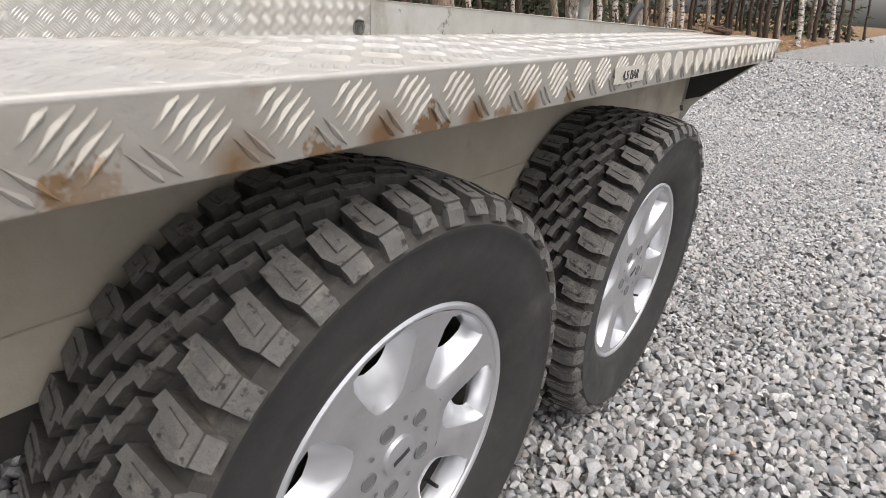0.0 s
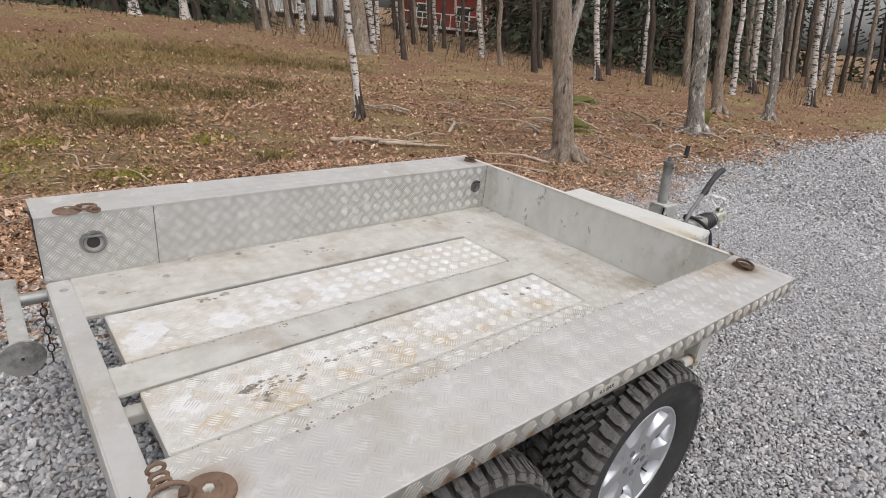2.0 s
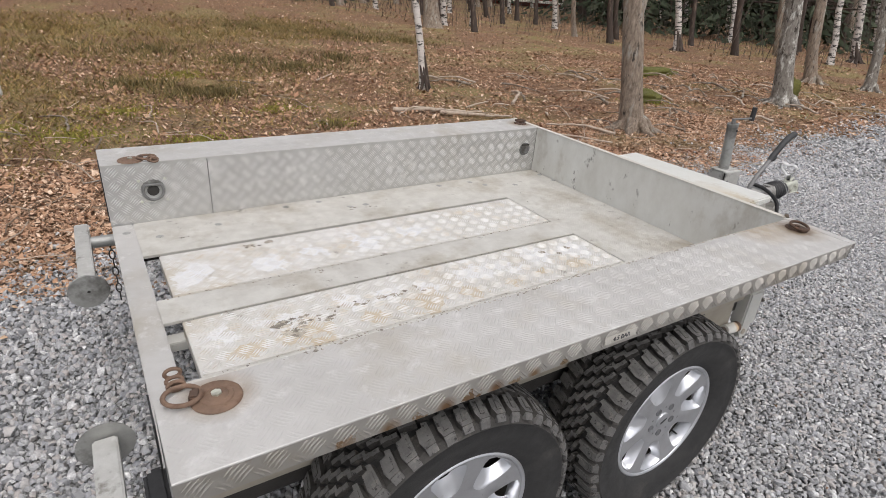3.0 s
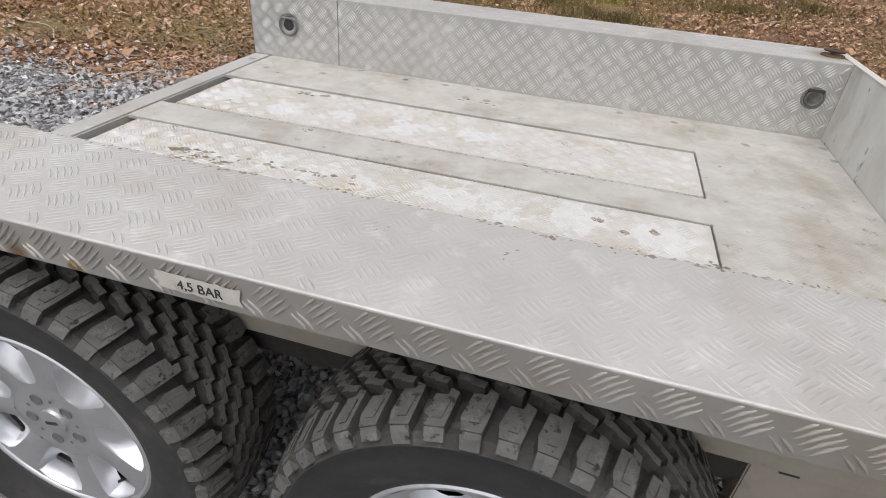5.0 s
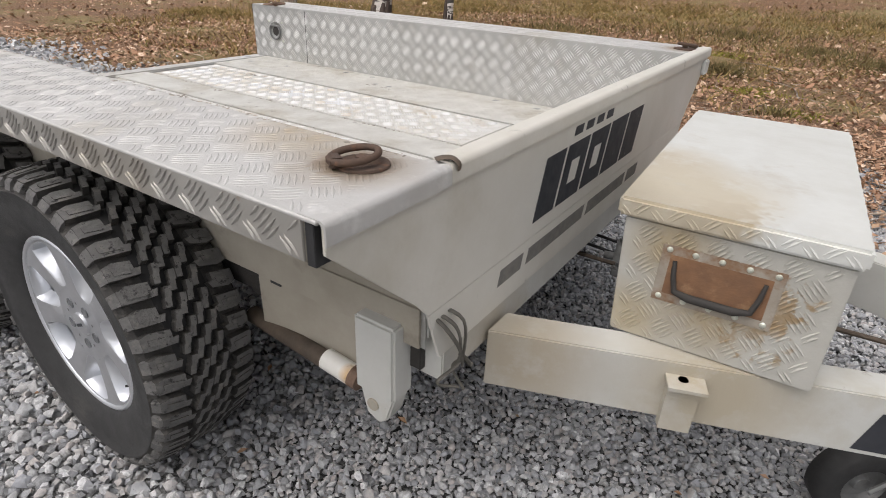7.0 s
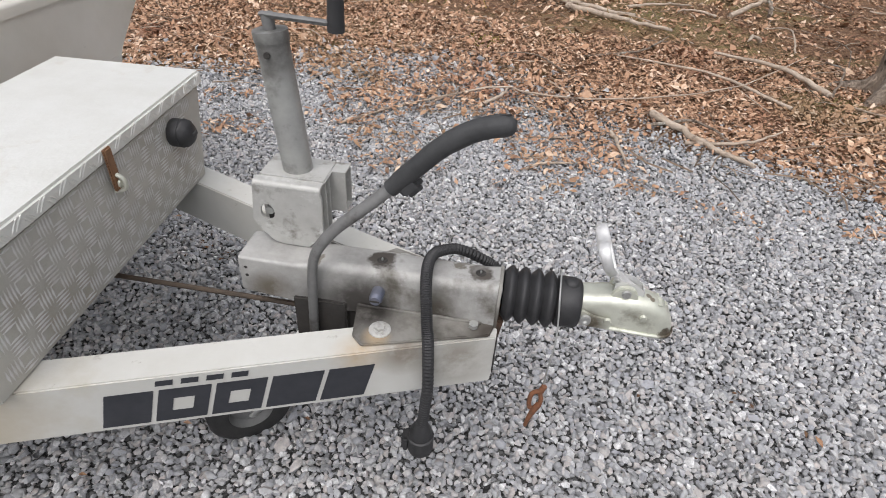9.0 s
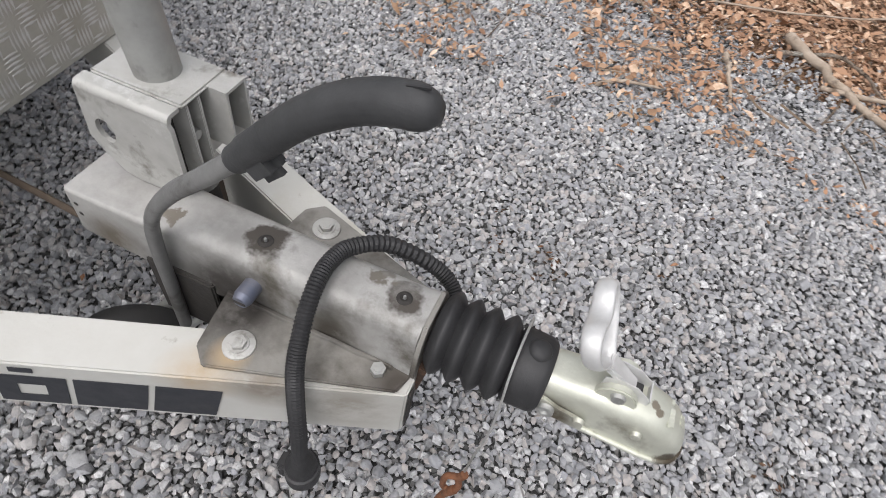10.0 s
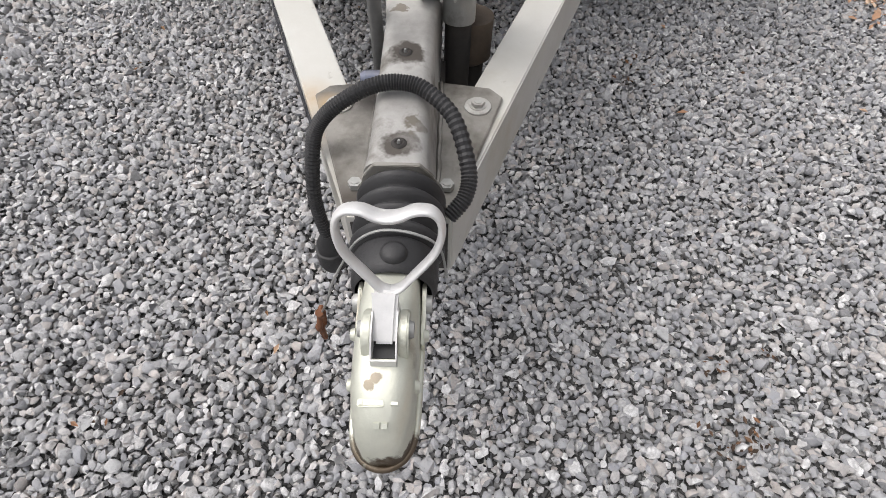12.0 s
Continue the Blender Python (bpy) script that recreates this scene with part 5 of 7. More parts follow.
for k in range(7):
    z = 0.53 - 0.045 * k
    bm = tube(bmesh.new(), [Vector((-2.44, 0.93, z)) + 0.012 * Vector((math.cos(a) * (k % 2), math.cos(a) * (1 - k % 2), 1.9 * math.sin(a))) for a in np.linspace(0, 2 * math.pi, 12)], 0.003, 6)
    part("chain_link", bm, DARK, trailer)

# rusty tie-down rings on the fender corners
for x, y, chain, turn in ((-2.305, -0.877, 1, -18), (-2.30, 0.85, 1, 175), (-0.07, -0.885, 0, 60), (-0.04, 0.93, 0, 240)):
    m = pose(x, y, TOP + 0.001, 0, 0, turn)
    ring = part("tie_down_disc", lathe(bmesh.new(), [(0.0005, 0.006), (0.034, 0.005), (0.041, 0.003), (0.042, 0.0)] if not chain else [(0.0005, 0.010), (0.017, 0.010), (0.020, 0.0075), (0.023, 0.0065), (0.025, 0.0085), (0.033, 0.008), (0.035, 0.0055), (0.047, 0.0055), (0.051, 0.003), (0.052, 0.0)], m, 40), TAN_RUST if chain else RUST, trailer, "rusty tie-down disc with swivel ring", 40)
    bm = rod(bmesh.new(), m @ Vector((0, 0, 0.006)), m @ Vector((0, 0, 0.014)), 0.011, seg=6)
    part("disc_bolt", bm, ZINC if chain else RUST, ring, "", 40)
    part("swivel", box(bmesh.new(), -0.052, -0.030, -0.016, 0.016, 0.002, 0.018, 0.004, m=m), RUST, ring, "", 40)
    off = -0.065 if chain else -0.012
    tilt = 0.0 if chain else 0.12
    rp = [m @ Vector((off + 0.036 * math.cos(a), 0.031 * math.sin(a), 0.012 + (0.0 if chain else 0.004) + tilt * 0.036 * math.cos(a))) for a in np.linspace(0, 2 * math.pi, 26)]
    part("ring", tube(bmesh.new(), rp, 0.0052 if chain else 0.0055, 10), TAN_RUST if chain else RUST, ring, "", 60)
    if chain:
        for k in range(3):
            c = m @ Vector((-0.082 - 0.006 * k, 0.034 + 0.018 * k, 0.012 + 0.006 * (k == 2)))
            part("chain_link", tube(bmesh.new(), [c + 0.016 * Vector((math.cos(a), (0.6 if k % 2 else 0.15) * math.sin(a), (0.15 if k % 2 else 0.6) * math.sin(a))) for a in np.linspace(0, 2 * math.pi, 14)], 0.0045, 8), TAN_RUST, ring)

# recessed lashing rings in the side walls
for x in (-2.232, -0.085):
    for s in (1, -1):
        m = frame_of((x, s * (INN - 0.001), 0.822), (s, 0, 0), (0, 0, 1))
        if s > 0:
            m = frame_of((x, INN - 0.001, 0.822), (1, 0, 0), (0, 0, 1))
        else:
            m = frame_of((x, -INN + 0.001, 0.822), (-1, 0, 0), (0, 0, 1))
        if x > -1:
            pan = part("lashing_ring_pan", lathe(bmesh.new(), [(0.0005, 0.002), (0.030, 0.002), (0.033, 0.005), (0.039, 0.004), (0.041, 0.0)], m, 28), DARK_GALV, trailer, "dark recessed lashing eye in a round pan", 40)
            part("ring_bar", box(bmesh.new(), -0.030, 0.030, 0.022, 0.034, 0.003, 0.012, 0.003, m), DARK, pan, "", 40)
            part("lashing_ring", tube(bmesh.new(), [m @ Vector((0.026 * math.cos(a), 0.026 * math.sin(a), 0.007)) for a in np.linspace(0, 2 * math.pi, 25)], 0.0048, 8), DARK_GALV, pan, "", 60)
            continue
        pan = part("lashing_ring_pan", lathe(bmesh.new(), [(0.0005, 0.002), (0.034, 0.002), (0.038, 0.005), (0.049, 0.004), (0.051, 0.0)], m, 32), JOCKEY, trailer, "recessed lashing ring in a round pan", 40)
        part("lashing_ring", tube(bmesh.new(), [m @ Vector((0.041 * math.cos(a), min(0.041 * math.sin(a), 0.029), 0.008)) for a in np.linspace(0, 2 * math.pi, 33)], 0.0056, 8), DARK_GALV, pan, "", 60)
        part("ring_hub", lathe(bmesh.new(), [(0.0005, 0.0035), (0.022, 0.0035), (0.025, 0.002)], m, 18), DARK, pan, "", 40)
        for dx in (-0.053, 0.053):
            for dz in (-0.049, 0.049):
                part("rivet", lathe(bmesh.new(), [(0.0005, 0.004), (0.005, 0.003), (0.007, 0.0)], m @ Matrix.Translation((dx, dz, 0)), 12), ZINC, pan)

# floor bolts, and scraps of dirt left on the floor
for x, y in ((-1.357, 0.637), (-1.27, 0.638), (-1.479, 0.76), (-0.54, 0.738), (-0.479, 0.664), (-1.655, 0.755), (-0.749, 0.75), (-0.02, 0.698), (-0.015, 0.579), (-2.0, 0.66), (-2.25, 0.62), (-0.30, 0.60), (-0.12, -0.60), (-2.37, 0.70), (-2.37, -0.7)):
    part("floor_bolt", lathe(bmesh.new(), [(0.0005, 0.0022), (0.007, 0.0022), (0.0095, 0.0008), (0.0165, 0.0003)], pose(x, y, FLOOR + 0.0035 if x < -2.34 else FLOOR), 14), JOCKEY, trailer)

# pressure label on the near skirt
g = random.Random(8)
torn = [(-1.360 + 0.128 * k / 14, 0.9052 + g.uniform(-0.001, 0.0012)) for k in range(15)] + [(-1.232 + g.uniform(-0.004, 0.001), 0.911 + 0.005 * k) for k in range(4)]
torn += [(-1.232 - 0.128 * k / 14, 0.9318 + g.uniform(-0.0018, 0.0008)) for k in range(15)] + [(-1.360 + g.uniform(-0.001, 0.004), 0.926 - 0.005 * k) for k in range(4)]
label_plate = part("pressure_label", prism(bmesh.new(), torn, 0.0008, frame_of((0, -OUT - 0.0022, 0), (1, 0, 0), (0, 0, 1))), WHITE_LABEL, trailer, "grubby white pressure label with torn edges")


def writing(text, size, m, mat, parent, name="lettering"):
    cu = bpy.data.curves.new(name, "FONT")
    cu.body, cu.size, cu.extrude, cu.align_x = text, size, 0.0004, "LEFT"
    tmp = new(name, cu)
    me = bpy.data.meshes.new_from_object(tmp.evaluated_get(bpy.context.evaluated_depsgraph_get()))
    bpy.data.objects.remove(tmp)
    me.transform(m)
    me.materials.clear()
    me.materials.append(mat)
    return under(new(name, me), parent)


writing("4,5 BAR", 0.0205, frame_of((-1.3285, -OUT - 0.0036, 0.9105), (1, 0, 0), (0, 0, 1)), LETTER, label_plate)

def hollow(outline, rim, m):
    """A flat slanted block with a slanted opening."""
    bm = bmesh.new()
    mid = Vector((sum(p[0] for p in outline) / 4, sum(p[1] for p in outline) / 4))
    inner = [mid + (Vector(p) - mid) * (1 - 2 * rim) for p in outline]
    for k in range(4):
        q = (k + 1) % 4
        prism(bm, [outline[k], outline[q], tuple(inner[q]), tuple(inner[k])], 0.0008, m)
    return bm


# the maker's mark: plain slanted blocks in its colour, on the front wall and on the beam
def mark(m, h, parent, widths=(0.75, 0.95, 0.95, 1.0, 0.9), slant=0.28):
    u = 0.0
    for k, w in enumerate(widths):
        w *= h
        o = [(u, 0), (u + w, 0), (u + w + slant * h, h), (u + slant * h, h)]
        if k in (1, 2):
            part("mark_block", hollow(o, 0.30, m), LETTER, parent, "black printed hollow block")
        else:
            part("mark_block", prism(bmesh.new(), o, 0.0008, m), LETTER, parent, "black printed block")
        u += w + 0.10 * h
    for k in range(4):
        a = 0.95 * h + k * 0.50 * h + slant * h * 1.2
        part("mark_dot", prism(bmesh.new(), [(a, 1.13 * h), (a + 0.34 * h, 1.13 * h), (a + 0.38 * h, 1.28 * h), (a + 0.04 * h, 1.28 * h)], 0.0008, m), LETTER, parent)


mark(frame_of((0.0264, -0.465, 0.735), (0, 1, 0), (0, 0, 1)), 0.135, front_wall)
for s in (-1, 1):
    if s < 0:
        mark(frame_of((0.695, beam_y(0.695) - 0.0006, 0.427), (1, 0.384, 0), (0, 0, 1)), 0.092, trailer, (0.95, 1.05, 1.05, 1.1, 1.0))
# faded web line under it, as plain bars
u = -0.60
for w in (0.10, 0.32, 0.30, 0.10):
    part("faded_bar", prism(bmesh.new(), [(u, 0.640), (u + w, 0.640), (u + w + 0.01, 0.676), (u + 0.01, 0.676)], 0.0008, frame_of((0.0257, 0, 0), (0, 1, 0), (0, 0, 1))), LETTER_GREY, front_wall, "faded grey printed bar")
    u += w + 0.025


# ---- tool box on the drawbar ----
tool_box = thing("tool_box", (0.38, 0, 0.556), "aluminium tread-plate tool box with stained lid on the drawbar", "tool box")
bm = bmesh.new()
lo = [(0.219, -0.458, 0.5575), (0.586, -0.458, 0.5575), (0.586, 0.362, 0.5575), (0.219, 0.362, 0.5575)]
hi = [(0.203, -0.437, 0.802), (0.585, -0.437, 0.802), (0.585, 0.424, 0.802), (0.203, 0.424, 0.802)]
va, vb = [bm.verts.new(p) for p in lo], [bm.verts.new(p) for p in hi]
bm.faces.new(va[::-1])
bm.faces.new(vb)
for k in range(4):
    bm.faces.new((va[k], va[(k + 1) % 4], vb[(k + 1) % 4], vb[k]))
bmesh.ops.bevel(bm, geom=bm.edges[:], offset=0.003, segments=2, affect="EDGES")
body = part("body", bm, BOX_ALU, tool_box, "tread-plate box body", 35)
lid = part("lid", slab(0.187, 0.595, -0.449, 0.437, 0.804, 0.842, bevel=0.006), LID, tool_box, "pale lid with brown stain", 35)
for o, u, w in (((0.595, -0.443, 0.806), (0, 1, 0), 0.874), ((0.193, -0.449, 0.806), (1, 0, 0), 0.396)):
    tread_bars(o, u, (0, 0, 1), w, 0.033, LID, lid, 0.0013, pitch=0.062)
slope_end = Vector((0, 0.021, 0.2445)).normalized()
tread_bars(Vector((0.224, -0.4578, 0.5615)), (1, 0, 0), slope_end, 0.345, 0.238, BOX_ALU, body, 0.0022, pitch=0.062)
slope_front = Vector((-0.001, 0, 0.2445)).normalized()
tread_bars(Vector((0.5861, -0.437, 0.5615)), (0, 1, 0), slope_front, 0.81, 0.238, BARS, body, 0.0011, pitch=0.062, square=True)
hm = frame_of((0.388, -0.4450, 0.708), (1, 0, 0), slope_end)
grab = part("grab_plate", prism(bmesh.new(), [(-0.105, -0.058), (0.105, -0.058), (0.105, 0.058), (-0.105, 0.058)], 0.003, hm, 0.001), RUSTY_PLATE, body, "rust-stained handle plate", 40)
part("rusty_recess", prism(bmesh.new(), [(-0.088, -0.040), (0.088, -0.040), (0.088, 0.040), (-0.088, 0.040)], 0.0035, hm), HANDLE_RUST, grab, "rusty handle recess")
part("bail_handle", tube(bmesh.new(), [hm @ Vector(p) for p in ((-0.078, 0.030, 0.006), (-0.074, 0.0, 0.009), (-0.066, -0.028, 0.012), (-0.04, -0.034, 0.013), (0.04, -0.034, 0.013), (0.066, -0.028, 0.012), (0.074, 0.0, 0.009), (0.078, 0.030, 0.006))],
                         [0.004, 0.005, 0.006, 0.008, 0.008, 0.006, 0.005, 0.004], 10), DARK, grab, "dark bail handle", 60)
for a in (-0.092, -0.046, 0.0, 0.046, 0.092):
    for b in (-0.048, 0.049):
        part("rivet", lathe(bmesh.new(), [(0.0005, 0.006), (0.004, 0.005), (0.006, 0.003)], hm @ Matrix.Translation((a, b, 0)), 10), ZINC, grab)
bm = slab(0.596, 0.604, -0.031, -0.006, 0.738, 0.838, bevel=0.003)
latch = part("latch", bm, HANDLE_RUST, body, "rusty toggle latch", 40)
part("latch_hook", tube(bmesh.new(), spline([(0.603, -0.018, 0.775), (0.617, -0.018, 0.765), (0.615, -0.018, 0.742), (0.590, -0.018, 0.732)], 12), 0.005, 8), ZINC, latch, "", 40)
part("latch_knob", lathe(bmesh.new(), [(0.0005, 0.02), (0.010, 0.018), (0.013, 0.01), (0.010, 0.0)], frame_of((0.590, -0.012, 0.752), (0, 1, 0), (0, 0, 1)), 16), ZINC, latch, "", 40)
bm = lathe(bmesh.new(), [(0.0005, 0.058), (0.022, 0.054), (0.034, 0.042), (0.037, 0.03), (0.033, 0.026), (0.036, 0.02), (0.036, 0.004), (0.034, 0.0)], frame_of((0.584, 0.255, 0.742), (0, 1, 0), (0, 0, 1)), 28)
knob = part("parking_socket", bm, BLACK, body, "black round plug holder", 50)
part("socket_slot", slab(0.640, 0.644, 0.245, 0.269, 0.737, 0.747, bevel=0.001), GREY_GRIP, knob)
tool_box.matrix_basis = pose(0.362, 0, 0.556, 0, 0, 3.4)

# crumbs of dirt and moss along the fender's inner edge and on the floor
vs, fc = [], []
g = random.Random(21)
v0, f0 = [(1, 0, 0), (-1, 0, 0), (0, 1, 0), (0, -1, 0), (0, 0, 1), (0, 0, -1)], [(0, 2, 4), (2, 1, 4), (1, 3, 4), (3, 0, 4), (2, 0, 5), (1, 2, 5), (3, 1, 5), (0, 3, 5)]
spots = [(-0.5 - 1.78 * g.random(), -0.43 + g.gauss(0, 0.008), FLOOR, 0.004) for _ in range(110)]
for _ in range(300):
    x = -0.05 - 2.1 * g.random() ** 1.3
    spots.append((x, -INN - 0.004 + 0.005 * math.sin(9 * x) + g.gauss(0, 0.004), TOP, g.uniform(0.002, 0.0055)))
for _ in range(160):
    spots.append((-2.3 + 1.8 * g.random(), (0.066 if g.random() < 0.6 else -0.108) + g.gauss(0, 0.004), FLOOR + 0.001, 0.004))
for k in range(20):
    x = -2.03 + 0.62 * g.random() ** 1.5
    spots += [(x + g.gauss(0, 0.012), -0.262 + 0.10 * (x + 1.75) + g.gauss(0, 0.02), FLOOR + 0.003, g.uniform(0.005, 0.017)) for _ in range(2)]
for cx, cy, r in ((-1.985, -0.262, 0.028), (-1.965, -0.335, 0.030), (-1.93, -0.285, 0.014), (-1.93, 0.375, 0.026), (-1.85, 0.38, 0.02), (-0.78, -0.20, 0.015), (-0.64, -0.21, 0.015), (-0.71, -0.24, 0.012)):
    spots += [(cx + g.gauss(0, r * 0.45), cy + g.gauss(0, r * 0.3), FLOOR + 0.003, r * g.uniform(0.3, 0.7)) for _ in range(16)]
for cx, cy in ((-1.30, -0.22), (-1.354, 0.616), (-1.25, 0.60), (-1.755, 0.047), (-0.91, -0.885), (-1.11, -0.886)):
    spots += [(cx + g.gauss(0, 0.014), cy + g.gauss(0, 0.009), (TOP if cy < -0.8 else FLOOR + 0.001), 0.003 if cy < -0.8 else 0.007) for _ in range(5)]
for x, y, z, s in spots:
    b = len(vs)
    k = [s * g.uniform(0.5, 1.6), s * g.uniform(0.4, 1.1), s * g.uniform(0.08, 0.25)]
    vs += [(x + p[0] * k[0] * g.uniform(0.7, 1.3), y + p[1] * k[1] * g.uniform(0.7, 1.3), z + p[2] * k[2]) for p in v0]
    fc += [tuple(q + b for q in f) for f in f0]
CRUMBS = material("dried_dirt", ((0.2, 0.16, 0.11), (0.12, 0.10, 0.08)), 50, (0.9, 1.0), per_island=[(0.17, 0.155, 0.13), (0.34, 0.31, 0.26), (0.46, 0.415, 0.34), (0.55, 0.51, 0.44)])
tagged(joined("dirt_crumbs", vs, fc, CRUMBS), "dried dirt crumbs on the trailer's floor and edges", "dirt")


# ---- ground ----
def edge_y(x):
    """Where the gravel ends and the forest floor begins."""
    x = max(-12.0, min(16.0, x))
    far = 0.055 * max(0.0, x - 3.0) - 0.01 * max(0.0, x - 8) ** 2
    return 1.84 + 0.45 * math.exp(-((x + 0.3) / 1.0) ** 2) + far - 0.03 * max(0.0, -2 - x) + 0.12 * math.sin(1.3 * x + 0.5) + 0.08 * math.sin(3.1 * x) + 0.05 * math.sin(7.3 * x)


def stray(x):
    """How far stones and leaves mix beyond that edge."""
    return 0.85 * math.exp(-((x - 0.9) / 1.35) ** 2)


def ground_z(x, y):
    d = y - edge_y(x)
    rise = 0.025 * math.exp(-((x + 2.0) / 0.9) ** 2) * math.exp(-(y / 1.6) ** 4)
    if d <= 0:
        return rise
    k = min(d / 3.0, 1.0)
    h = 0.03 * k + k * 0.05 * noise.noise((x * 0.6, y * 0.6, 3.0)) + k * 0.025 * noise.noise((x * 2.1, y * 2.1, 8.0))
    m = math.exp(-((x + 2.0) / 10.0) ** 2 - ((y - 22) / 9.0) ** 2)
    far = 0.012 * max(0.0, y - 8) * math.exp(-((x - 2) / 40) ** 2)
    return rise + h + (0.55 * m + min(far, 0.5)) * k


def axis(a, b, fine0, fine1, step):
    inner = list(np.arange(fine0, fine1, step))
    left = [fine0 - 0.4 * (1.35 ** k) for k in range(30) if fine0 - 0.4 * (1.35 ** k) > a]
    right = [fine1 + 0.4 * (1.35 ** k) for k in range(30) if fine1 + 0.4 * (1.35 ** k) < b]
    return [a] + left[::-1] + inner + right + [b]


xs, ys = axis(-900, 900, -9, 14, 0.16), axis(-900, 900, -3, 16, 0.16)
gv = [(x, y, ground_z(x, y)) for y in ys for x in xs]
nx = len(xs)
gf = [(j * nx + i, j * nx + i + 1, (j + 1) * nx + i + 1, (j + 1) * nx + i) for j in range(len(ys) - 1) for i in range(nx - 1)]
ground = joined("ground", gv, gf, SHADED_GRAVEL_BED, "structure")
tagged(ground, "grey gravel yard beside leaf-covered forest floor", "ground")
ground.data.materials.append(SOIL)
ground.data.materials.append(GRAVEL_FAR)
ground.data.materials.append(GRAVEL_MID)
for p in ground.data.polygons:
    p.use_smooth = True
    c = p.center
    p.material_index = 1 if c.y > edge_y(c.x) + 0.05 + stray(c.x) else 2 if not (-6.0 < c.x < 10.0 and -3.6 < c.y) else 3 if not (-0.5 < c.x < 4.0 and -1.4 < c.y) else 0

# loose crushed stone
rng = np.random.default_rng(11)


def solid(kind):
    if kind == 12:
        g = (1 + 5 ** 0.5) / 2
        v = np.array([(-1, g, 0), (1, g, 0), (-1, -g, 0), (1, -g, 0), (0, -1, g), (0, 1, g), (0, -1, -g), (0, 1, -g), (g, 0, -1), (g, 0, 1), (-g, 0, -1), (-g, 0, 1)], float) / 1.9
        f = np.array([(0, 11, 5), (0, 5, 1), (0, 1, 7), (0, 7, 10), (0, 10, 11), (1, 5, 9), (5, 11, 4), (11, 10, 2), (10, 7, 6), (7, 1, 8),
                      (3, 9, 4), (3, 4, 2), (3, 2, 6), (3, 6, 8), (3, 8, 9), (4, 9, 5), (2, 4, 11), (6, 2, 10), (8, 6, 7), (9, 8, 1)])
    elif kind == 8:
        v = np.array([(-1, -1, -0.9), (1, -1, -0.9), (1, 1, -0.9), (-1, 1, -0.9), (-0.62, -0.4, 1), (0.4, -0.62, 1), (0.62, 0.4, 1), (-0.4, 0.62, 1)], float) * 0.8
        f = np.array([(0, 2, 1), (0, 3, 2), (4, 5, 6), (4, 6, 7), (0, 1, 5), (0, 5, 4), (1, 2, 6), (1, 6, 5), (2, 3, 7), (2, 7, 6), (3, 0, 4), (3, 4, 7)])
    else:
        v = np.array([(1, 0, 0), (-1, 0, 0), (0, 1, 0), (0, -1, 0), (0, 0, 1), (0, 0, -1)], float)
        f = np.array([(0, 2, 4), (2, 1, 4), (1, 3, 4), (3, 0, 4), (2, 0, 5), (1, 2, 5), (3, 1, 5), (0, 3, 5)])
    # stones lie on the ground: their undersides are left out
    low = v[f].mean(1)[:, 2] < -0.3
    return v, f[~low]


def stones(name, x0, x1, y0, y1, pitch, kind, skip=None, label="", sink=0.0):
    """Crushed stone laid side by side in staggered rows, each one shifted, turned and shaped by chance."""
    gx, gy = np.meshgrid(np.arange(x0, x1, pitch), np.arange(y0, y1, pitch * 0.866))
    gx = gx + (np.arange(len(gx)) % 2)[:, None] * pitch * 0.5
    px, py = gx.ravel(), gy.ravel()
    count = len(px)
    px, py = px + rng.uniform(-0.34, 0.34, count) * pitch, py + rng.uniform(-0.34, 0.34, count) * pitch
    size = pitch * 1.06
    ey = np.array([edge_y(x) for x in px])
    keep = py < ey + np.array([stray(x) for x in px]) + rng.normal(0.08, 0.34, count)
    if skip:
        keep &= ~((px > skip[0]) & (px < skip[1]) & (py > skip[2]) & (py < skip[3]))
    px, py = px[keep], py[keep]
    n = len(px)
    v, f = solid(kind)
    s = size * rng.lognormal(0, 0.22, n)
    shape = np.stack([s * 0.5 * rng.uniform(0.9, 1.35, n), s * 0.5 * rng.uniform(0.65, 1.0, n), s * 0.5 * rng.uniform(0.6, 0.95, n)], 1)
    pts = v[None] * (1 + rng.uniform(-0.2, 0.2, (n, len(v), 3)))
    pts = pts * shape[:, None, :]
    q = rng.normal(0, 1, (n, 4)) * np.array([1.0, 0.33, 0.33, 1.0])
    q /= np.linalg.norm(q, axis=1, keepdims=True)
    w, a, b, c = q.T
    rot = np.stack([np.stack([1 - 2 * (b * b + c * c), 2 * (a * b - c * w), 2 * (a * c + b * w)], 1), np.stack([2 * (a * b + c * w), 1 - 2 * (a * a + c * c), 2 * (b * c - a * w)], 1),
                    np.stack([2 * (a * c - b * w), 2 * (b * c + a * w), 1 - 2 * (a * a + b * b)], 1)], 1)
    pts = np.einsum("nij,nkj->nki", rot, pts)
    pz = 0.025 * np.exp(-((px + 2.0) / 0.9) ** 2) * np.exp(-(py / 1.6) ** 4) + shape[:, 2] * rng.uniform(0.45, 1.25, n) - sink + 0.004 * (1 + np.sin(px * 3.3) * np.sin(py * 2.7))
    past = np.nonzero(py > np.array([edge_y(x) for x in px]))[0]
    pz[past] += np.array([ground_z(px[k], py[k]) for k in past])
    pts += np.stack([px, py, pz], 1)[:, None, :]
    faces = (f[None] + (np.arange(n) * len(v))[:, None, None]).reshape(-1, 3)
    ob = joined(name, pts.reshape(-1, 3), faces, STONES)
    ob.data.polygons.foreach_set("use_smooth", np.ones(len(faces), bool))
    ob.data.set_sharp_from_angle(angle=radians(44 if kind == 12 else 70))
    return tagged(ob, label, "gravel")


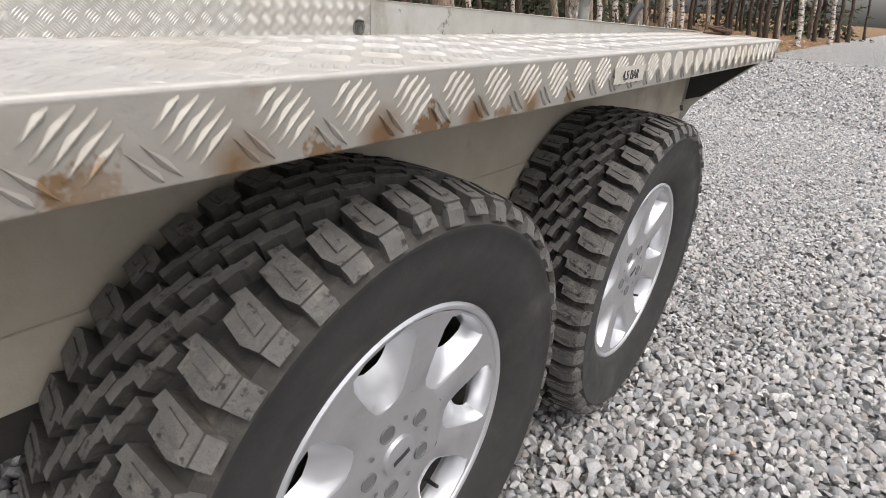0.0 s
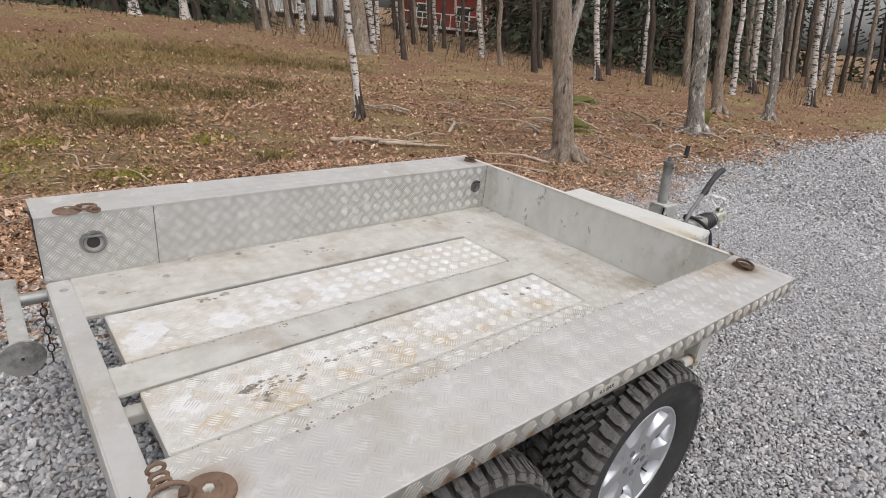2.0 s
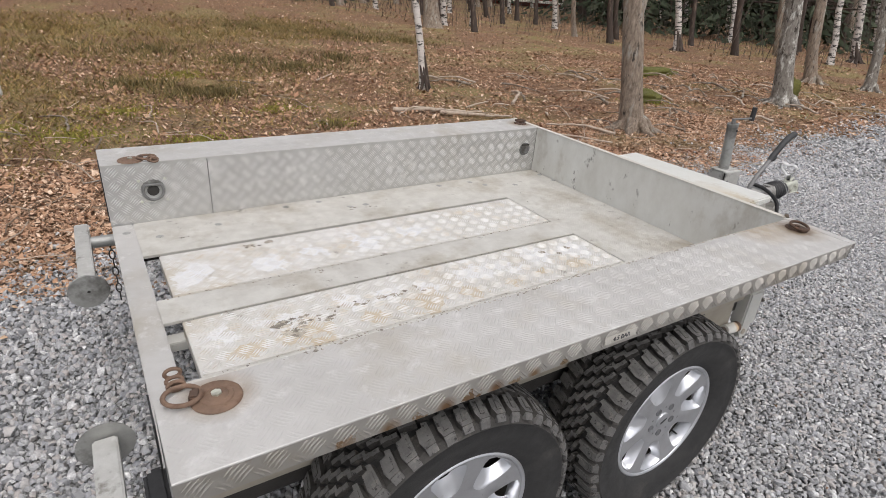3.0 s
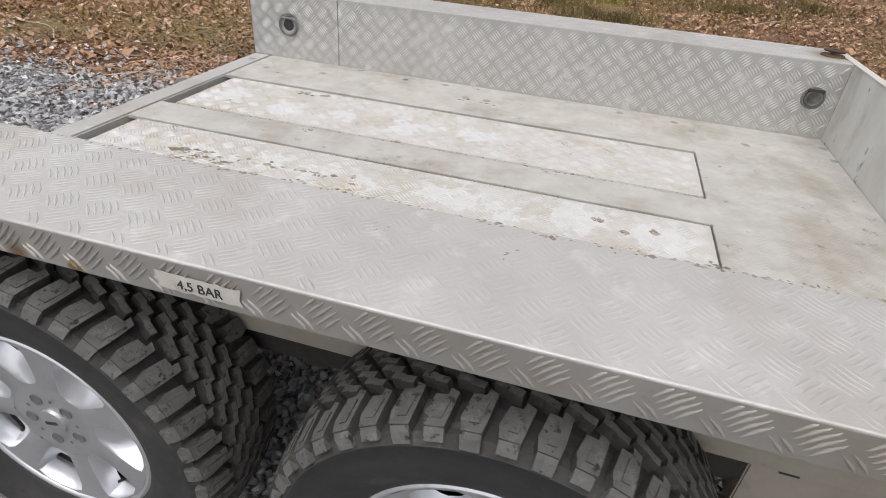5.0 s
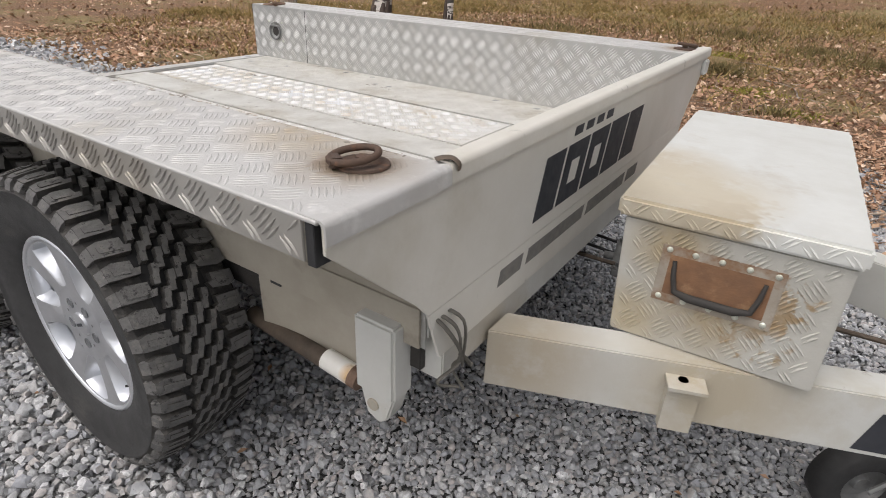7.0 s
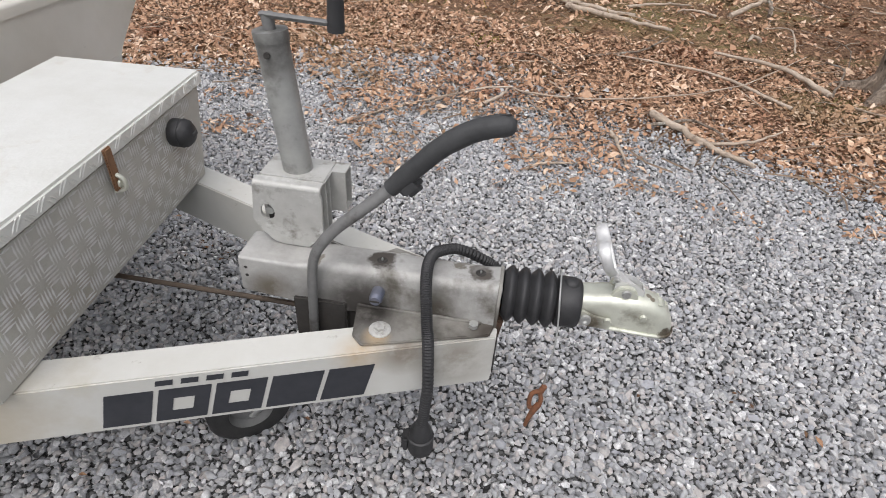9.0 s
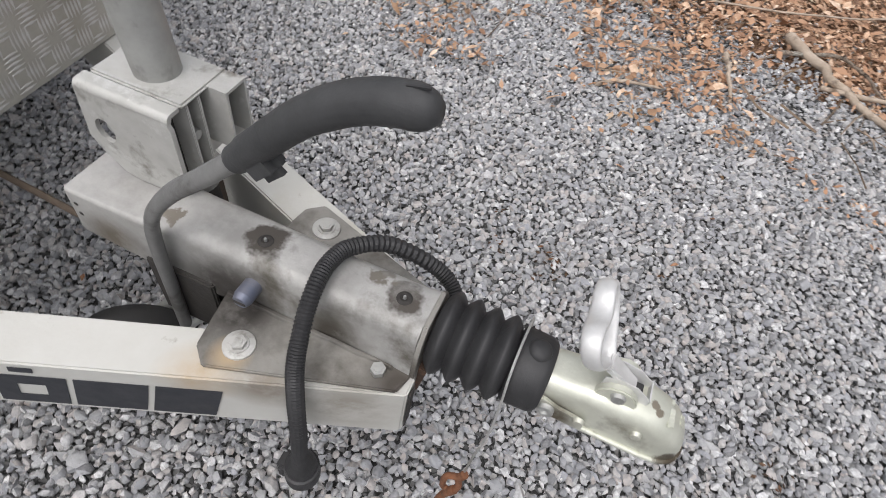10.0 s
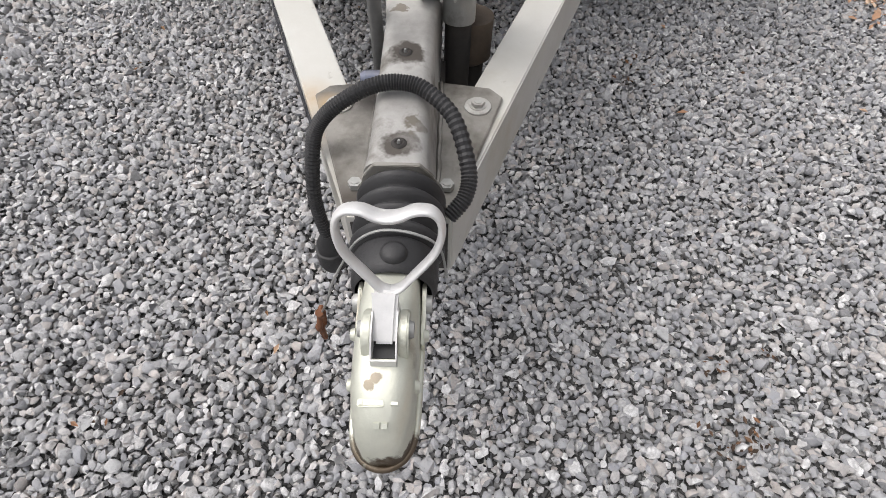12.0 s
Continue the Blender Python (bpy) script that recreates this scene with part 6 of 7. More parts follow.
YARD = "loose grey crushed stone on the yard"
stones("gravel", -0.5, 4.0, -1.4, 3.2, 0.0192, 12, None, YARD)
stones("gravel", -0.5, 4.0, -1.4, 2.3, 0.0230, 6, None, YARD, 0.010)
stones("gravel", -3.8, 5.2, -2.6, 2.6, 0.0232, 8, (-0.5, 4.0, -1.4, 3.2), YARD)
stones("gravel", -6.0, 10.0, -3.6, 3.0, 0.036, 6, (-3.8, 5.2, -2.6, 2.6), YARD)
stones("gravel", -9.0, 17.0, -5.0, 3.4, 0.050, 6, (-6.0, 10.0, -3.6, 3.0), YARD)


# fallen leaves
def leaves(name, count, x0, x1, y0, y1, size, spread, label, fine=True, lean=1.4, clear=-2.0):
    px = rng.uniform(x0, x1, count)
    ey = np.array([edge_y(x) for x in px])
    py = np.maximum(y0, ey - 0.95) + (y1 - y0) * rng.random(count) ** lean
    patch = np.array([noise.noise((a * 1.1, b * 1.1, 4.0)) + 0.6 * noise.noise((a * 3.7, b * 3.7, 9.0)) for a, b in zip(px, py)])
    ragged = np.array([noise.noise((a * 2.3, b * 2.3, 1.5)) + 0.5 * noise.noise((a * 7.0, b * 7.0, 2.5)) for a, b in zip(px, py)])
    mixed = np.array([stray(x) for x in px])
    near = 0.14 * np.exp(-((px - 0.9) / 0.8) ** 2) - 0.42 * np.exp(-((px - 2.5) / 0.9) ** 2) - 0.05
    thin = 1 - 0.62 * mixed * np.exp(-np.maximum(py - ey + 0.2, 0) / 0.7)
    keep = (rng.random(count) < np.clip(0.5 + (py - ey - 0.22 * mixed + near) / (2 * (spread + 0.55 * mixed)) + 0.95 * ragged, 0, 1) * thin) & (rng.random(count) < np.clip(1.0 + 1.1 * patch, 0.5, 1.0))
    keep &= ~((px > -4.2) & (px < 6.2) & (py < ey + clear))
    px, py, mixed = px[keep], py[keep], mixed[keep]
    n = len(px)
    base = np.array([ground_z(a, b) for a, b in zip(px, py)])
    s = size * rng.lognormal(0, 0.38, n)
    a = rng.uniform(0, 2 * np.pi, n)
    tilt = rng.normal(0, 0.42, (n, 2))
    curl = rng.uniform(0.1, 0.85, n)
    # a leaf: a bent spine with two sides
    if fine:
        shape = [(-0.5, 0, 0), (-0.1, 0.28, 1), (-0.1, -0.28, 1), (0.15, 0.26, 1), (0.15, -0.26, 1), (0.55, 0, 0)]
        f = np.array([(0, 2, 1), (1, 2, 4), (1, 4, 3), (3, 4, 5)])
    else:
        shape = [(-0.5, 0, 0), (0.05, 0.36, 1), (0.05, -0.36, 1), (0.5, 0, 0)]
        f = np.array([(0, 3, 1), (0, 2, 3)])
    out = np.empty((n, len(shape), 3))
    lift = rng.uniform(0.004, 0.024, n) + 0.028 * mixed
    for k, (u, v, c) in enumerate(shape):
        uu, vv = u * s, v * s * rng.uniform(0.6, 1.15, n)
        out[:, k, 0] = px + uu * np.cos(a) - vv * np.sin(a)
        out[:, k, 1] = py + uu * np.sin(a) + vv * np.cos(a)
        out[:, k, 2] = base + lift + uu * tilt[:, 0] + vv * tilt[:, 1] + s * curl * (abs(v) * 0.9 if c else 0.12)
    faces = (f[None] + (np.arange(n) * len(shape))[:, None, None]).reshape(-1, 3)
    return tagged(joined(name, out.reshape(-1, 3), faces, LEAVES), label, "leaves")


leaves("leaf_litter", 95000, -4.5, 6.5, 1.0, 4.0, 0.024, 0.42, "brown fallen leaves covering the forest floor", True, 1.1)
leaves("leaf_litter", 85000, -4.5, 6.5, 1.0, 4.0, 0.025, 0.3, "brown fallen leaves covering the forest floor", True, 1.0)
leaves("leaf_litter", 95000, -10, 13, 1.1, 11, 0.036, 0.2, "brown fallen leaves covering the forest floor", False, 1.0, 2.0)
leaves("leaf_litter", 60000, -18, 36, 1.0, 26, 0.050, 0.15, "brown fallen leaves covering the forest floor", False, 1.2, 4.0)

# stray bits of leaf blown over the gravel
rng = np.random.default_rng(5)
n = 150
px, py = rng.uniform(-3.5, 4.5, n), rng.uniform(-2.5, 2.0, n)
sz, a = rng.uniform(0.008, 0.02, n), rng.uniform(0, 6.28, n)
vs, fc = [], []
for k in range(n):
    d, e = Vector((math.cos(a[k]), math.sin(a[k]), 0)) * sz[k], Vector((-math.sin(a[k]), math.cos(a[k]), 0)) * sz[k] * 0.45
    c = Vector((px[k], py[k], ground_z(px[k], py[k]) + 0.026))
    b = len(vs)
    vs += [c - d, c + e + Vector((0, 0, 0.006)), c + d + Vector((0, 0, 0.004)), c - e + Vector((0, 0, 0.007)), c + Vector((0, 0, -0.002))]
    fc += [(b, b + 4, b + 1), (b + 1, b + 4, b + 2), (b + 2, b + 4, b + 3), (b + 3, b + 4, b)]
tagged(joined("stray_leaves", vs, fc, LEAVES), "brown leaf scraps scattered over the gravel", "leaves")
LITTER = material("rotting_litter", ((0.09, 0.055, 0.035), (0.05, 0.033, 0.024)), 60, (0.85, 1.0), per_island=[(0.025, 0.018, 0.013), (0.07, 0.045, 0.03), (0.13, 0.08, 0.05), (0.32, 0.16, 0.08)])
vs, fc = [], []
for cx, cy, rad, count in ((1.416, 0.663, 0.03, 10), (1.574, 0.723, 0.05, 16), (1.60, 0.655, 0.06, 18), (0.30, 0.65, 0.16, 30), (1.385, 0.80, 0.03, 6), (1.552, -0.672, 0.05, 7), (0.34, -1.0, 0.06, 8), (1.906, 0.806, 0.03, 4), (2.234, 0.333, 0.05, 14), (2.04, 0.077, 0.008, 2)):
    for _ in range(count):
        c = Vector((cx + rng.normal(0, rad * 0.5), cy + rng.normal(0, rad * 0.4), 0.022 + rng.uniform(0, 0.008)))
        turn, half = rng.uniform(0, 6.28), rng.uniform(0.004, 0.011)
        d, e = Vector((math.cos(turn), math.sin(turn), rng.uniform(-0.3, 0.3))) * half, Vector((-math.sin(turn), math.cos(turn), rng.uniform(-0.3, 0.3))) * half * 0.5
        b = len(vs)
        vs += [c - d, c + e, c + d, c - e, c + Vector((0, 0, -0.003))]
        fc += [(b, b + 4, b + 1), (b + 1, b + 4, b + 2), (b + 2, b + 4, b + 3), (b + 3, b + 4, b)]
tagged(joined("litter_clumps", vs, fc, LITTER), "dark rotting leaf clumps on the gravel", "leaf litter")


# ---- trees ----
def limb_set(bm, base, h, r, seed, start, count, long, droop, twig_r=0.006, fork=2):
    """Limbs with twigs round a trunk that runs from base upwards."""
    g = random.Random(seed)
    for k in range(count):
        f = start + (1 - start) * (k + g.random()) / count
        o = Vector(base(f))
        a = g.uniform(0, 2 * math.pi)
        ln = long * (1.15 - f) * g.uniform(0.6, 1.2)
        up = g.uniform(0.2, 0.9) - droop
        d = Vector((math.cos(a), math.sin(a), up)).normalized()
        p1, p2 = o + d * ln * 0.5, o + d * ln + Vector((g.uniform(-0.2, 0.2), g.uniform(-0.2, 0.2), 0.12 * ln))
        rr = max(r * (1 - f) * 0.45, twig_r * 1.5)
        tube(bm, [o, p1, p2], [rr, rr * 0.65, rr * 0.2], 5)
        for q in range(fork):
            s = g.uniform(0.3, 1.0)
            e = o + (p2 - o) * s
            d2 = (d + Vector((g.uniform(-0.9, 0.9), g.uniform(-0.9, 0.9), g.uniform(-0.3, 0.7)))).normalized()
            tube(bm, [e, e + d2 * ln * 0.22, e + d2 * ln * 0.42 + Vector((0, 0, -0.06 * ln))], [twig_r, twig_r * 0.7, twig_r * 0.3], 3)


def make_tree(x, y, h, r, mat, seed, label, lean=(0.0, 0.0), needles=False, crook=0.06, bole=0.35, limbs=15):
    g = random.Random(seed)
    z = ground_z(x, y)
    t = thing("tree", (x, y, z), label, "tree", "forest trees")
    lean = (lean[0] * 0.5 - 0.07, lean[1] + 0.165)  # the yard slopes, so upright trees lean from its plane
    wob = [(g.uniform(-1, 1) * crook, g.uniform(-1, 1) * crook) for _ in range(13)]

    def spine(f):
        k = min(int(f * 12), 11)
        u = f * 12 - k
        ox = wob[k][0] * (1 - u) + wob[k + 1][0] * u if k else wob[1][0] * u
        oy = wob[k][1] * (1 - u) + wob[k + 1][1] * u if k else wob[1][1] * u
        return (x + lean[0] * f * h + ox, y + lean[1] * f * h + oy, z - 0.12 + f * (h + 0.12))

    fs = [0, 0.012, 0.03, 0.06] + [k / 12 for k in range(1, 13)]
    rad = [r * (1.55 if f == 0 else 1.3 if f < 0.02 else 1.12 if f < 0.05 else 1.0) * (1 - 0.86 * f) for f in fs]
    part("trunk", tube(bmesh.new(), [spine(f) for f in fs], rad, 14), mat, t, "", 60)
    if mat in (BIRCH, BARK, LICHEN) and y < 12:
        # dark cracked bark and roots round the foot
        bm = bmesh.new()
        for q in range(7):
            a = q * 0.9 + g.uniform(-0.2, 0.2)
            d = Vector((math.cos(a), math.sin(a), 0))
            o = Vector(spine(0))
            hi = 0.55 * g.uniform(0.6, 1.3) if mat == BIRCH else 0.22
            tube(bm, [o + d * r * g.uniform(2.4, 3.4) + Vector((0, 0, 0.09)), o + d * r * 1.55 + Vector((0, 0, 0.15)), o + d * r * 0.85 + Vector((0, 0, 0.26)), Vector(spine((0.12 + hi) / (h + 0.12))) + d * r * 0.80], [r * 0.16, r * 0.40, r * 0.50, r * 0.25], 7)
        part("root_flare", bm, BARK_RED if mat == BIRCH else mat, t, "dark rough bark at the foot", 60)
    bm = bmesh.new()
    if needles:
        limb_set(bm, spine, h, r, seed, 0.12, 26, h * 0.24, 0.75, 0.008, 1)
        part("branchwork", bm, mat, t)["kind"] = "stuff"
        vs, fc = [], []
        for k in range(560):
            f = 0.05 + 0.95 * g.random() ** 1.5
            o = spine(f)
            a, rr = g.uniform(0, 2 * math.pi), h * 0.24 * (1.08 - f) * g.uniform(0.15, 1.0)
            c = Vector((o[0] + rr * math.cos(a), o[1] + rr * math.sin(a), o[2] - rr * 0.25 + g.uniform(-0.15, 0.15)))
            s = g.uniform(0.25, 0.6)
            d = Vector((math.cos(a), math.sin(a), g.uniform(-0.5, 0.1)))
            e = Vector((-math.sin(a), math.cos(a), g.uniform(-0.3, 0.3)))
            b = len(vs)
            vs += [c - e * s * 0.3, c + d * s, c + e * s * 0.3, c + Vector((0, 0, s * 0.35))]
            fc += [(b, b + 1, b + 3), (b + 1, b + 2, b + 3), (b, b + 2, b + 1)]
        ob = joined("crown", vs, fc, NEEDLES, "")
        under(ob, t, "dark green needle crown")
    else:
        limb_set(bm, spine, h, r, seed, bole, limbs, h * 0.26, 0.0)
        part("crown", bm, mat, t, "bare twiggy crown")
    return t


make_tree(2.58, 6.6, 9.0, 0.064, BIRCH, 1, "slender white birch with black scars, bare", (0.012, 0.02), crook=0.03)
forked = make_tree(4.10, 3.34, 11.0, 0.155, BARK, 2, "grey-brown bare tree trunk with rough bark near the gravel", (-0.025, 0.01), crook=0.02)
part("second_stem", tube(bmesh.new(), spline([(3.99, 3.58, 1.35), (4.07, 3.60, 1.75), (4.25, 3.63, 2.5), (4.62, 3.75, 4.5), (4.85, 4.0, 7.5)], 16), [0.085 - 0.0042 * k for k in range(16)], 12), BARK, forked, "", 60)
make_tree(9.05, 3.93, 12.0, 0.165, LICHEN, 3, "lichen-grey bare tree beside the gravel yard", (-0.03, 0.0), crook=0.03)
make_tree(15.8, 11.5, 11.0, 0.12, BIRCH, 4, "white birch trunk, bare", (0.01, 0.01))
make_tree(22.0, 8.4, 11.0, 0.14, BIRCH, 5, "stout birch with black patches, bare", (0.05, 0.01))
make_tree(20.4, 5.7, 12.0, 0.115, BIRCH, 6, "pale birch with dark base, bare", (0.02, 0.0))
make_tree(14.0, 4.5, 12.0, 0.115, LICHEN, 7, "leaning grey trunk with mossy foot", (0.09, 0.0))
make_tree(13.4, 5.6, 11.0, 0.14, BARK, 8, "thin grey trunk in the wood", (0.02, 0.01))
make_tree(14.2, 15.0, 9.0, 0.10, BARK, 9, "thin bare grey trunk in the wood", (0.01, 0.0))
make_tree(8.3, 15.9, 13.0, 0.27, BARK, 10, "thick grey-brown tree trunk", (0.0, 0.0), crook=0.02)
make_tree(-6.2, 6.4, 10.0, 0.155, BIRCH, 11, "birch with black and white bark, bare", (0.0, 0.01))
make_tree(-5.2, 7.0, 9.0, 0.075, BIRCH, 12, "thin white birch, bare", (0.0, 0.0))
make_tree(-9.4, 7.2, 10.0, 0.17, BARK, 13, "grey trunk beside the leaf litter", (0.0, 0.0))
make_tree(3.0, 24.0, 12.0, 0.2, BIRCH, 14, "white birch on the rise", (0.01, 0.0))
make_tree(5.0, 24.5, 12.0, 0.18, BIRCH, 15, "white birch on the rise", (0.0, 0.0))
make_tree(-4.5, 17.5, 12.0, 0.36, BARK, 16, "thick rough-barked trunk on the rise", (0.0, 0.0))

# the wood behind: many more trunks, from a few kinds
kinds = [make_tree(0.5, 27.0, 12.0, 0.11, BARK_RED, 31, "dark slim trunk in the wood", (0.02, 0.0)), make_tree(11.0, 27.5, 13.0, 0.15, BARK, 32, "grey-brown trunk in the wood", (0.0, 0.01)),
         make_tree(17.5, 24.0, 11.0, 0.11, BIRCH, 33, "white birch in the wood", (0.03, 0.0)), make_tree(23.0, 17.0, 12.0, 0.095, BARK_RED, 34, "dark slim trunk in the wood", (-0.03, 0.0)),
         make_tree(6.5, 36.0, 13.0, 0.17, BARK_RED, 35, "dense dark green spruce at the back of the wood", (0, 0), needles=True),
         make_tree(30.0, 30.0, 15.0, 0.2, BARK_RED, 36, "dense dark green spruce at the back of the wood", (0, 0), needles=True)]
g = random.Random(77)
taken = [tuple(o.location[:2]) for o in scene.objects if o.name.startswith("tree")]
count = 0
while count < 280:
    x, y = g.uniform(-26, 56), g.uniform(1.5, 42)
    near = y < 13 and x < 17 or y < 22 and x < 8 or y < 7 and x < 27
    if near or math.hypot(x, y) < 17 or any((x - a) ** 2 + (y - b) ** 2 < 1.7 for a, b in taken):
        continue
    back = math.hypot(x, y) > 27
    t = kinds[g.choice((4, 5, 4, 5, 4, 0, 1, 3, 2)) if back else g.choice((0, 0, 1, 2, 3, 3))]
    sector = math.degrees(math.atan2(y + 1.7, x + 2.5))
    if t in kinds[4:] and (45 < sector < 68 or sector < 24) and math.hypot(x, y) < 48:
        t = kinds[g.choice((0, 1, 2))]
    taken.append((x, y))
    copy_thing(t, pose(x, y, ground_z(x, y), 0, 0, g.uniform(-30, 30)))
    count += 1


# ---- dead wood, stones and growth on the forest floor ----
def stick(name, pts, r, mat, label, seed=0):
    g = random.Random(seed)
    p = spline([(x, y, ground_z(x, y) + z) for x, y, z in pts], 14)
    p = [q + Vector((g.uniform(-1, 1), g.uniform(-1, 1), g.uniform(-0.5, 0.5))) * r * 0.6 for q in p]
    bm = tube(bmesh.new(), p, [r * (1 - 0.55 * k / 13) for k in range(14)], 8)
    me = part(name, bm, mat, None, label, 60)
    return tagged(me, label, "branch")


stick("fallen_branch", [(1.29, 5.21, 0.04), (1.8, 4.9, 0.05), (2.38, 4.58, 0.03)], 0.035, WOOD, "pale barkless branch lying on the leaves", 1)
stick("fallen_branch", [(2.24, 2.49, 0.05), (2.45, 2.25, 0.04), (2.71, 1.96, 0.03)], 0.026, WOOD, "broken pale branch at the gravel edge", 2)
stick("fallen_branch", [(1.98, 2.17, 0.04), (2.0, 2.0, 0.05), (2.03, 1.82, 0.02)], 0.013, WOOD, "short split stick on the gravel", 3)
stick("fallen_branch", [(1.50, 1.64, 0.02), (1.6, 1.70, 0.04), (1.74, 1.75, 0.03)], 0.010, WOOD, "short brown stick on the gravel", 4)
stick("fallen_branch", [(0.45, 1.9, 0.02), (0.70, 2.18, 0.03), (1.28, 2.64, 0.05), (1.5, 2.58, 0.05), (2.09, 2.68, 0.05), (2.9, 3.1, 0.06), (3.6, 3.86, 0.08)], 0.0085, WOOD, "long thin pale stem lying across the edge", 5)
stick("fallen_branch", [(1.75, 4.72, 0.05), (2.64, 4.25, 0.05)], 0.03, WOOD, "pale branch on the leaf litter", 6)
stick("fallen_branch", [(2.2, 2.35, 0.03), (2.5, 2.42, 0.06), (2.7, 2.20, 0.03)], 0.012, BARK, "dark twig on the leaf litter", 7)
g = random.Random(9)
twig = None
for k in range(70):
    x, y = g.uniform(-6, 11), 0
    y = edge_y(x) + 0.1 + 5.5 * g.random() ** 1.3
    a, ln = g.uniform(0, math.pi), g.uniform(0.25, 1.1)
    if x > 3 and k % 2:
        ln *= 1.5
    stick("twig", [(x, y, 0.02), (x + ln * 0.5 * math.cos(a), y + ln * 0.5 * math.sin(a), 0.04 + g.uniform(0, 0.05)), (x + ln * math.cos(a + 0.3), y + ln * math.sin(a + 0.3), 0.03)],
          g.uniform(0.005, 0.016), WOOD if g.random() < 0.6 else BARK, "dead twig lying on fallen leaves", k)

for k in range(64):
    x, y = g.uniform(3.2, 11), g.uniform(2.9, 8.0)
    a, ln = g.gauss(2.4, 0.9), g.uniform(0.25, 0.95)
    stick("fallen_branch", [(x, y, 0.03), (x + ln * 0.5 * math.cos(a), y + ln * 0.5 * math.sin(a), 0.07 + g.uniform(0, 0.08)), (x + ln * math.cos(a + 0.2), y + ln * math.sin(a + 0.2), 0.06)],
          g.uniform(0.009, 0.028), WOOD if g.random() < 0.5 else BARK, "dead branch lying on the forest floor", 200 + k)

# fine twigs strewn about
vs, fc = [], []
for k in range(900):
    x = g.uniform(-5, 8)
    y = edge_y(x) + 0.0 + 4.5 * g.random() ** 1.5
    a, ln, r = g.uniform(0, 2 * math.pi), g.uniform(0.08, 0.45), g.uniform(0.0015, 0.005)
    z, z2 = ground_z(x, y) + g.uniform(0.01, 0.03), g.uniform(-0.005, 0.03)
    d = Vector((math.cos(a), math.sin(a), 0))
    e = Vector((-d.y, d.x, 0))
    b = len(vs)
    for f, bend in ((0, 0), (0.5, g.uniform(-0.12, 0.12)), (1, 0)):
        c = Vector((x, y, z + z2 * f)) + d * ln * f + e * bend * ln
        vs += [c + e * r, c - e * r, c + Vector((0, 0, r * 1.6))]
    for q in (0, 3):
        fc += [(b + q, b + q + 3, b + q + 4, b + q + 1), (b + q + 1, b + q + 4, b + q + 5, b + q + 2), (b + q + 2, b + q + 5, b + q + 3, b + q)]
TWIGS = material("dry_twigs", ((0.3, 0.22, 0.16), (0.2, 0.15, 0.1)), 20, (0.8, 1.0), per_island=[(0.08, 0.06, 0.045), (0.25, 0.18, 0.13), (0.5, 0.42, 0.34)])
tagged(joined("fine_twigs", vs, fc, TWIGS), "fine dry twigs strewn over the leaves", "twigs")


def boulder(x, y, sx, sy, sz, mat, label, seed, name="rock"):
    bm = bmesh.new()
    bmesh.ops.create_icosphere(bm, subdivisions=4, radius=1.0)
    for v in bm.verts:
        n = noise.noise(v.co * 1.6 + Vector((seed, 0, 0))) * 0.35 + noise.noise(v.co * 4.5 + Vector((seed, 5, 0))) * 0.12
        v.co *= 1 + n
        v.co = Vector((x + v.co.x * sx, y + v.co.y * sy, ground_z(x, y) + v.co.z * sz + sz * 0.3))
    return tagged(part(name, bm, mat, None, label, 60), label, name.replace("_", " "))


boulder(-3.5, 7.2, 0.22, 0.2, 0.16, ROCK, "pale grey rock in the leaf litter", 1)
boulder(9.4, 7.4, 0.75, 0.4, 0.14, MOSS, "low mossy hummock among fallen leaves", 2, "hummock")
boulder(6.3, 5.0, 0.4, 0.3, 0.13, MOSS, "yellow-green mossy stump mound", 3, "hummock")
boulder(10.4, 4.6, 0.25, 0.22, 0.30, MOSS, "mossy stump among fallen leaves", 4, "stump")
boulder(-7.6, 6.0, 0.3, 0.25, 0.12, MOSS, "low mossy hummock among fallen leaves", 5, "hummock")
boulder(-0.9, 7.2, 0.35, 0.2, 0.09, SOIL, "dark earth hollow with roots", 6, "hummock")


def grass(name, spots, label):
    vs, fc = [], []
    g = random.Random(3)
    for x, y, rad, n in spots:
        for _ in range(n):
            a, q = g.uniform(0, 2 * math.pi), rad * math.sqrt(g.random())
            px, py = x + q * math.cos(a), y + q * math.sin(a)
            if py < edge_y(px) or py < 12 and px > g.uniform(-4.0, 2.5):
                continue
            z = ground_z(px, py)
            h, w = g.uniform(0.03, 0.13), g.uniform(0.004, 0.012)
            dx, dy = g.uniform(-1.4, 1.4) * h, g.uniform(-1.4, 1.4) * h
            ca, sa = math.cos(a * 3) * w, math.sin(a * 3) * w
            b = len(vs)
            vs += [(px - ca, py - sa, z), (px + ca, py + sa, z), (px + dx, py + dy, z + h)]
            fc += [(b, b + 1, b + 2)]
    return tagged(joined(name, vs, fc, GRASS), label, "grass")


spots = [(g.uniform(-11, 5), g.uniform(5.5, 15), g.uniform(0.5, 2.4), 330) for _ in range(130)] + [(0.1, 7.9, 0.9, 1100), (-0.9, 8.6, 1.3, 900), (0.8, 9.4, 1.2, 700), (-1.3, 11.5, 2.4, 1500), (1.5, 13.5, 2.2, 1500), (-3.0, 6.0, 1.2, 900)] + [(g.uniform(-12, -3), g.uniform(3.5, 9), g.uniform(0.4, 1.2), 400) for _ in range(24)]
grass("dry_grass", spots, "dry yellow-green grass and heather tufts")

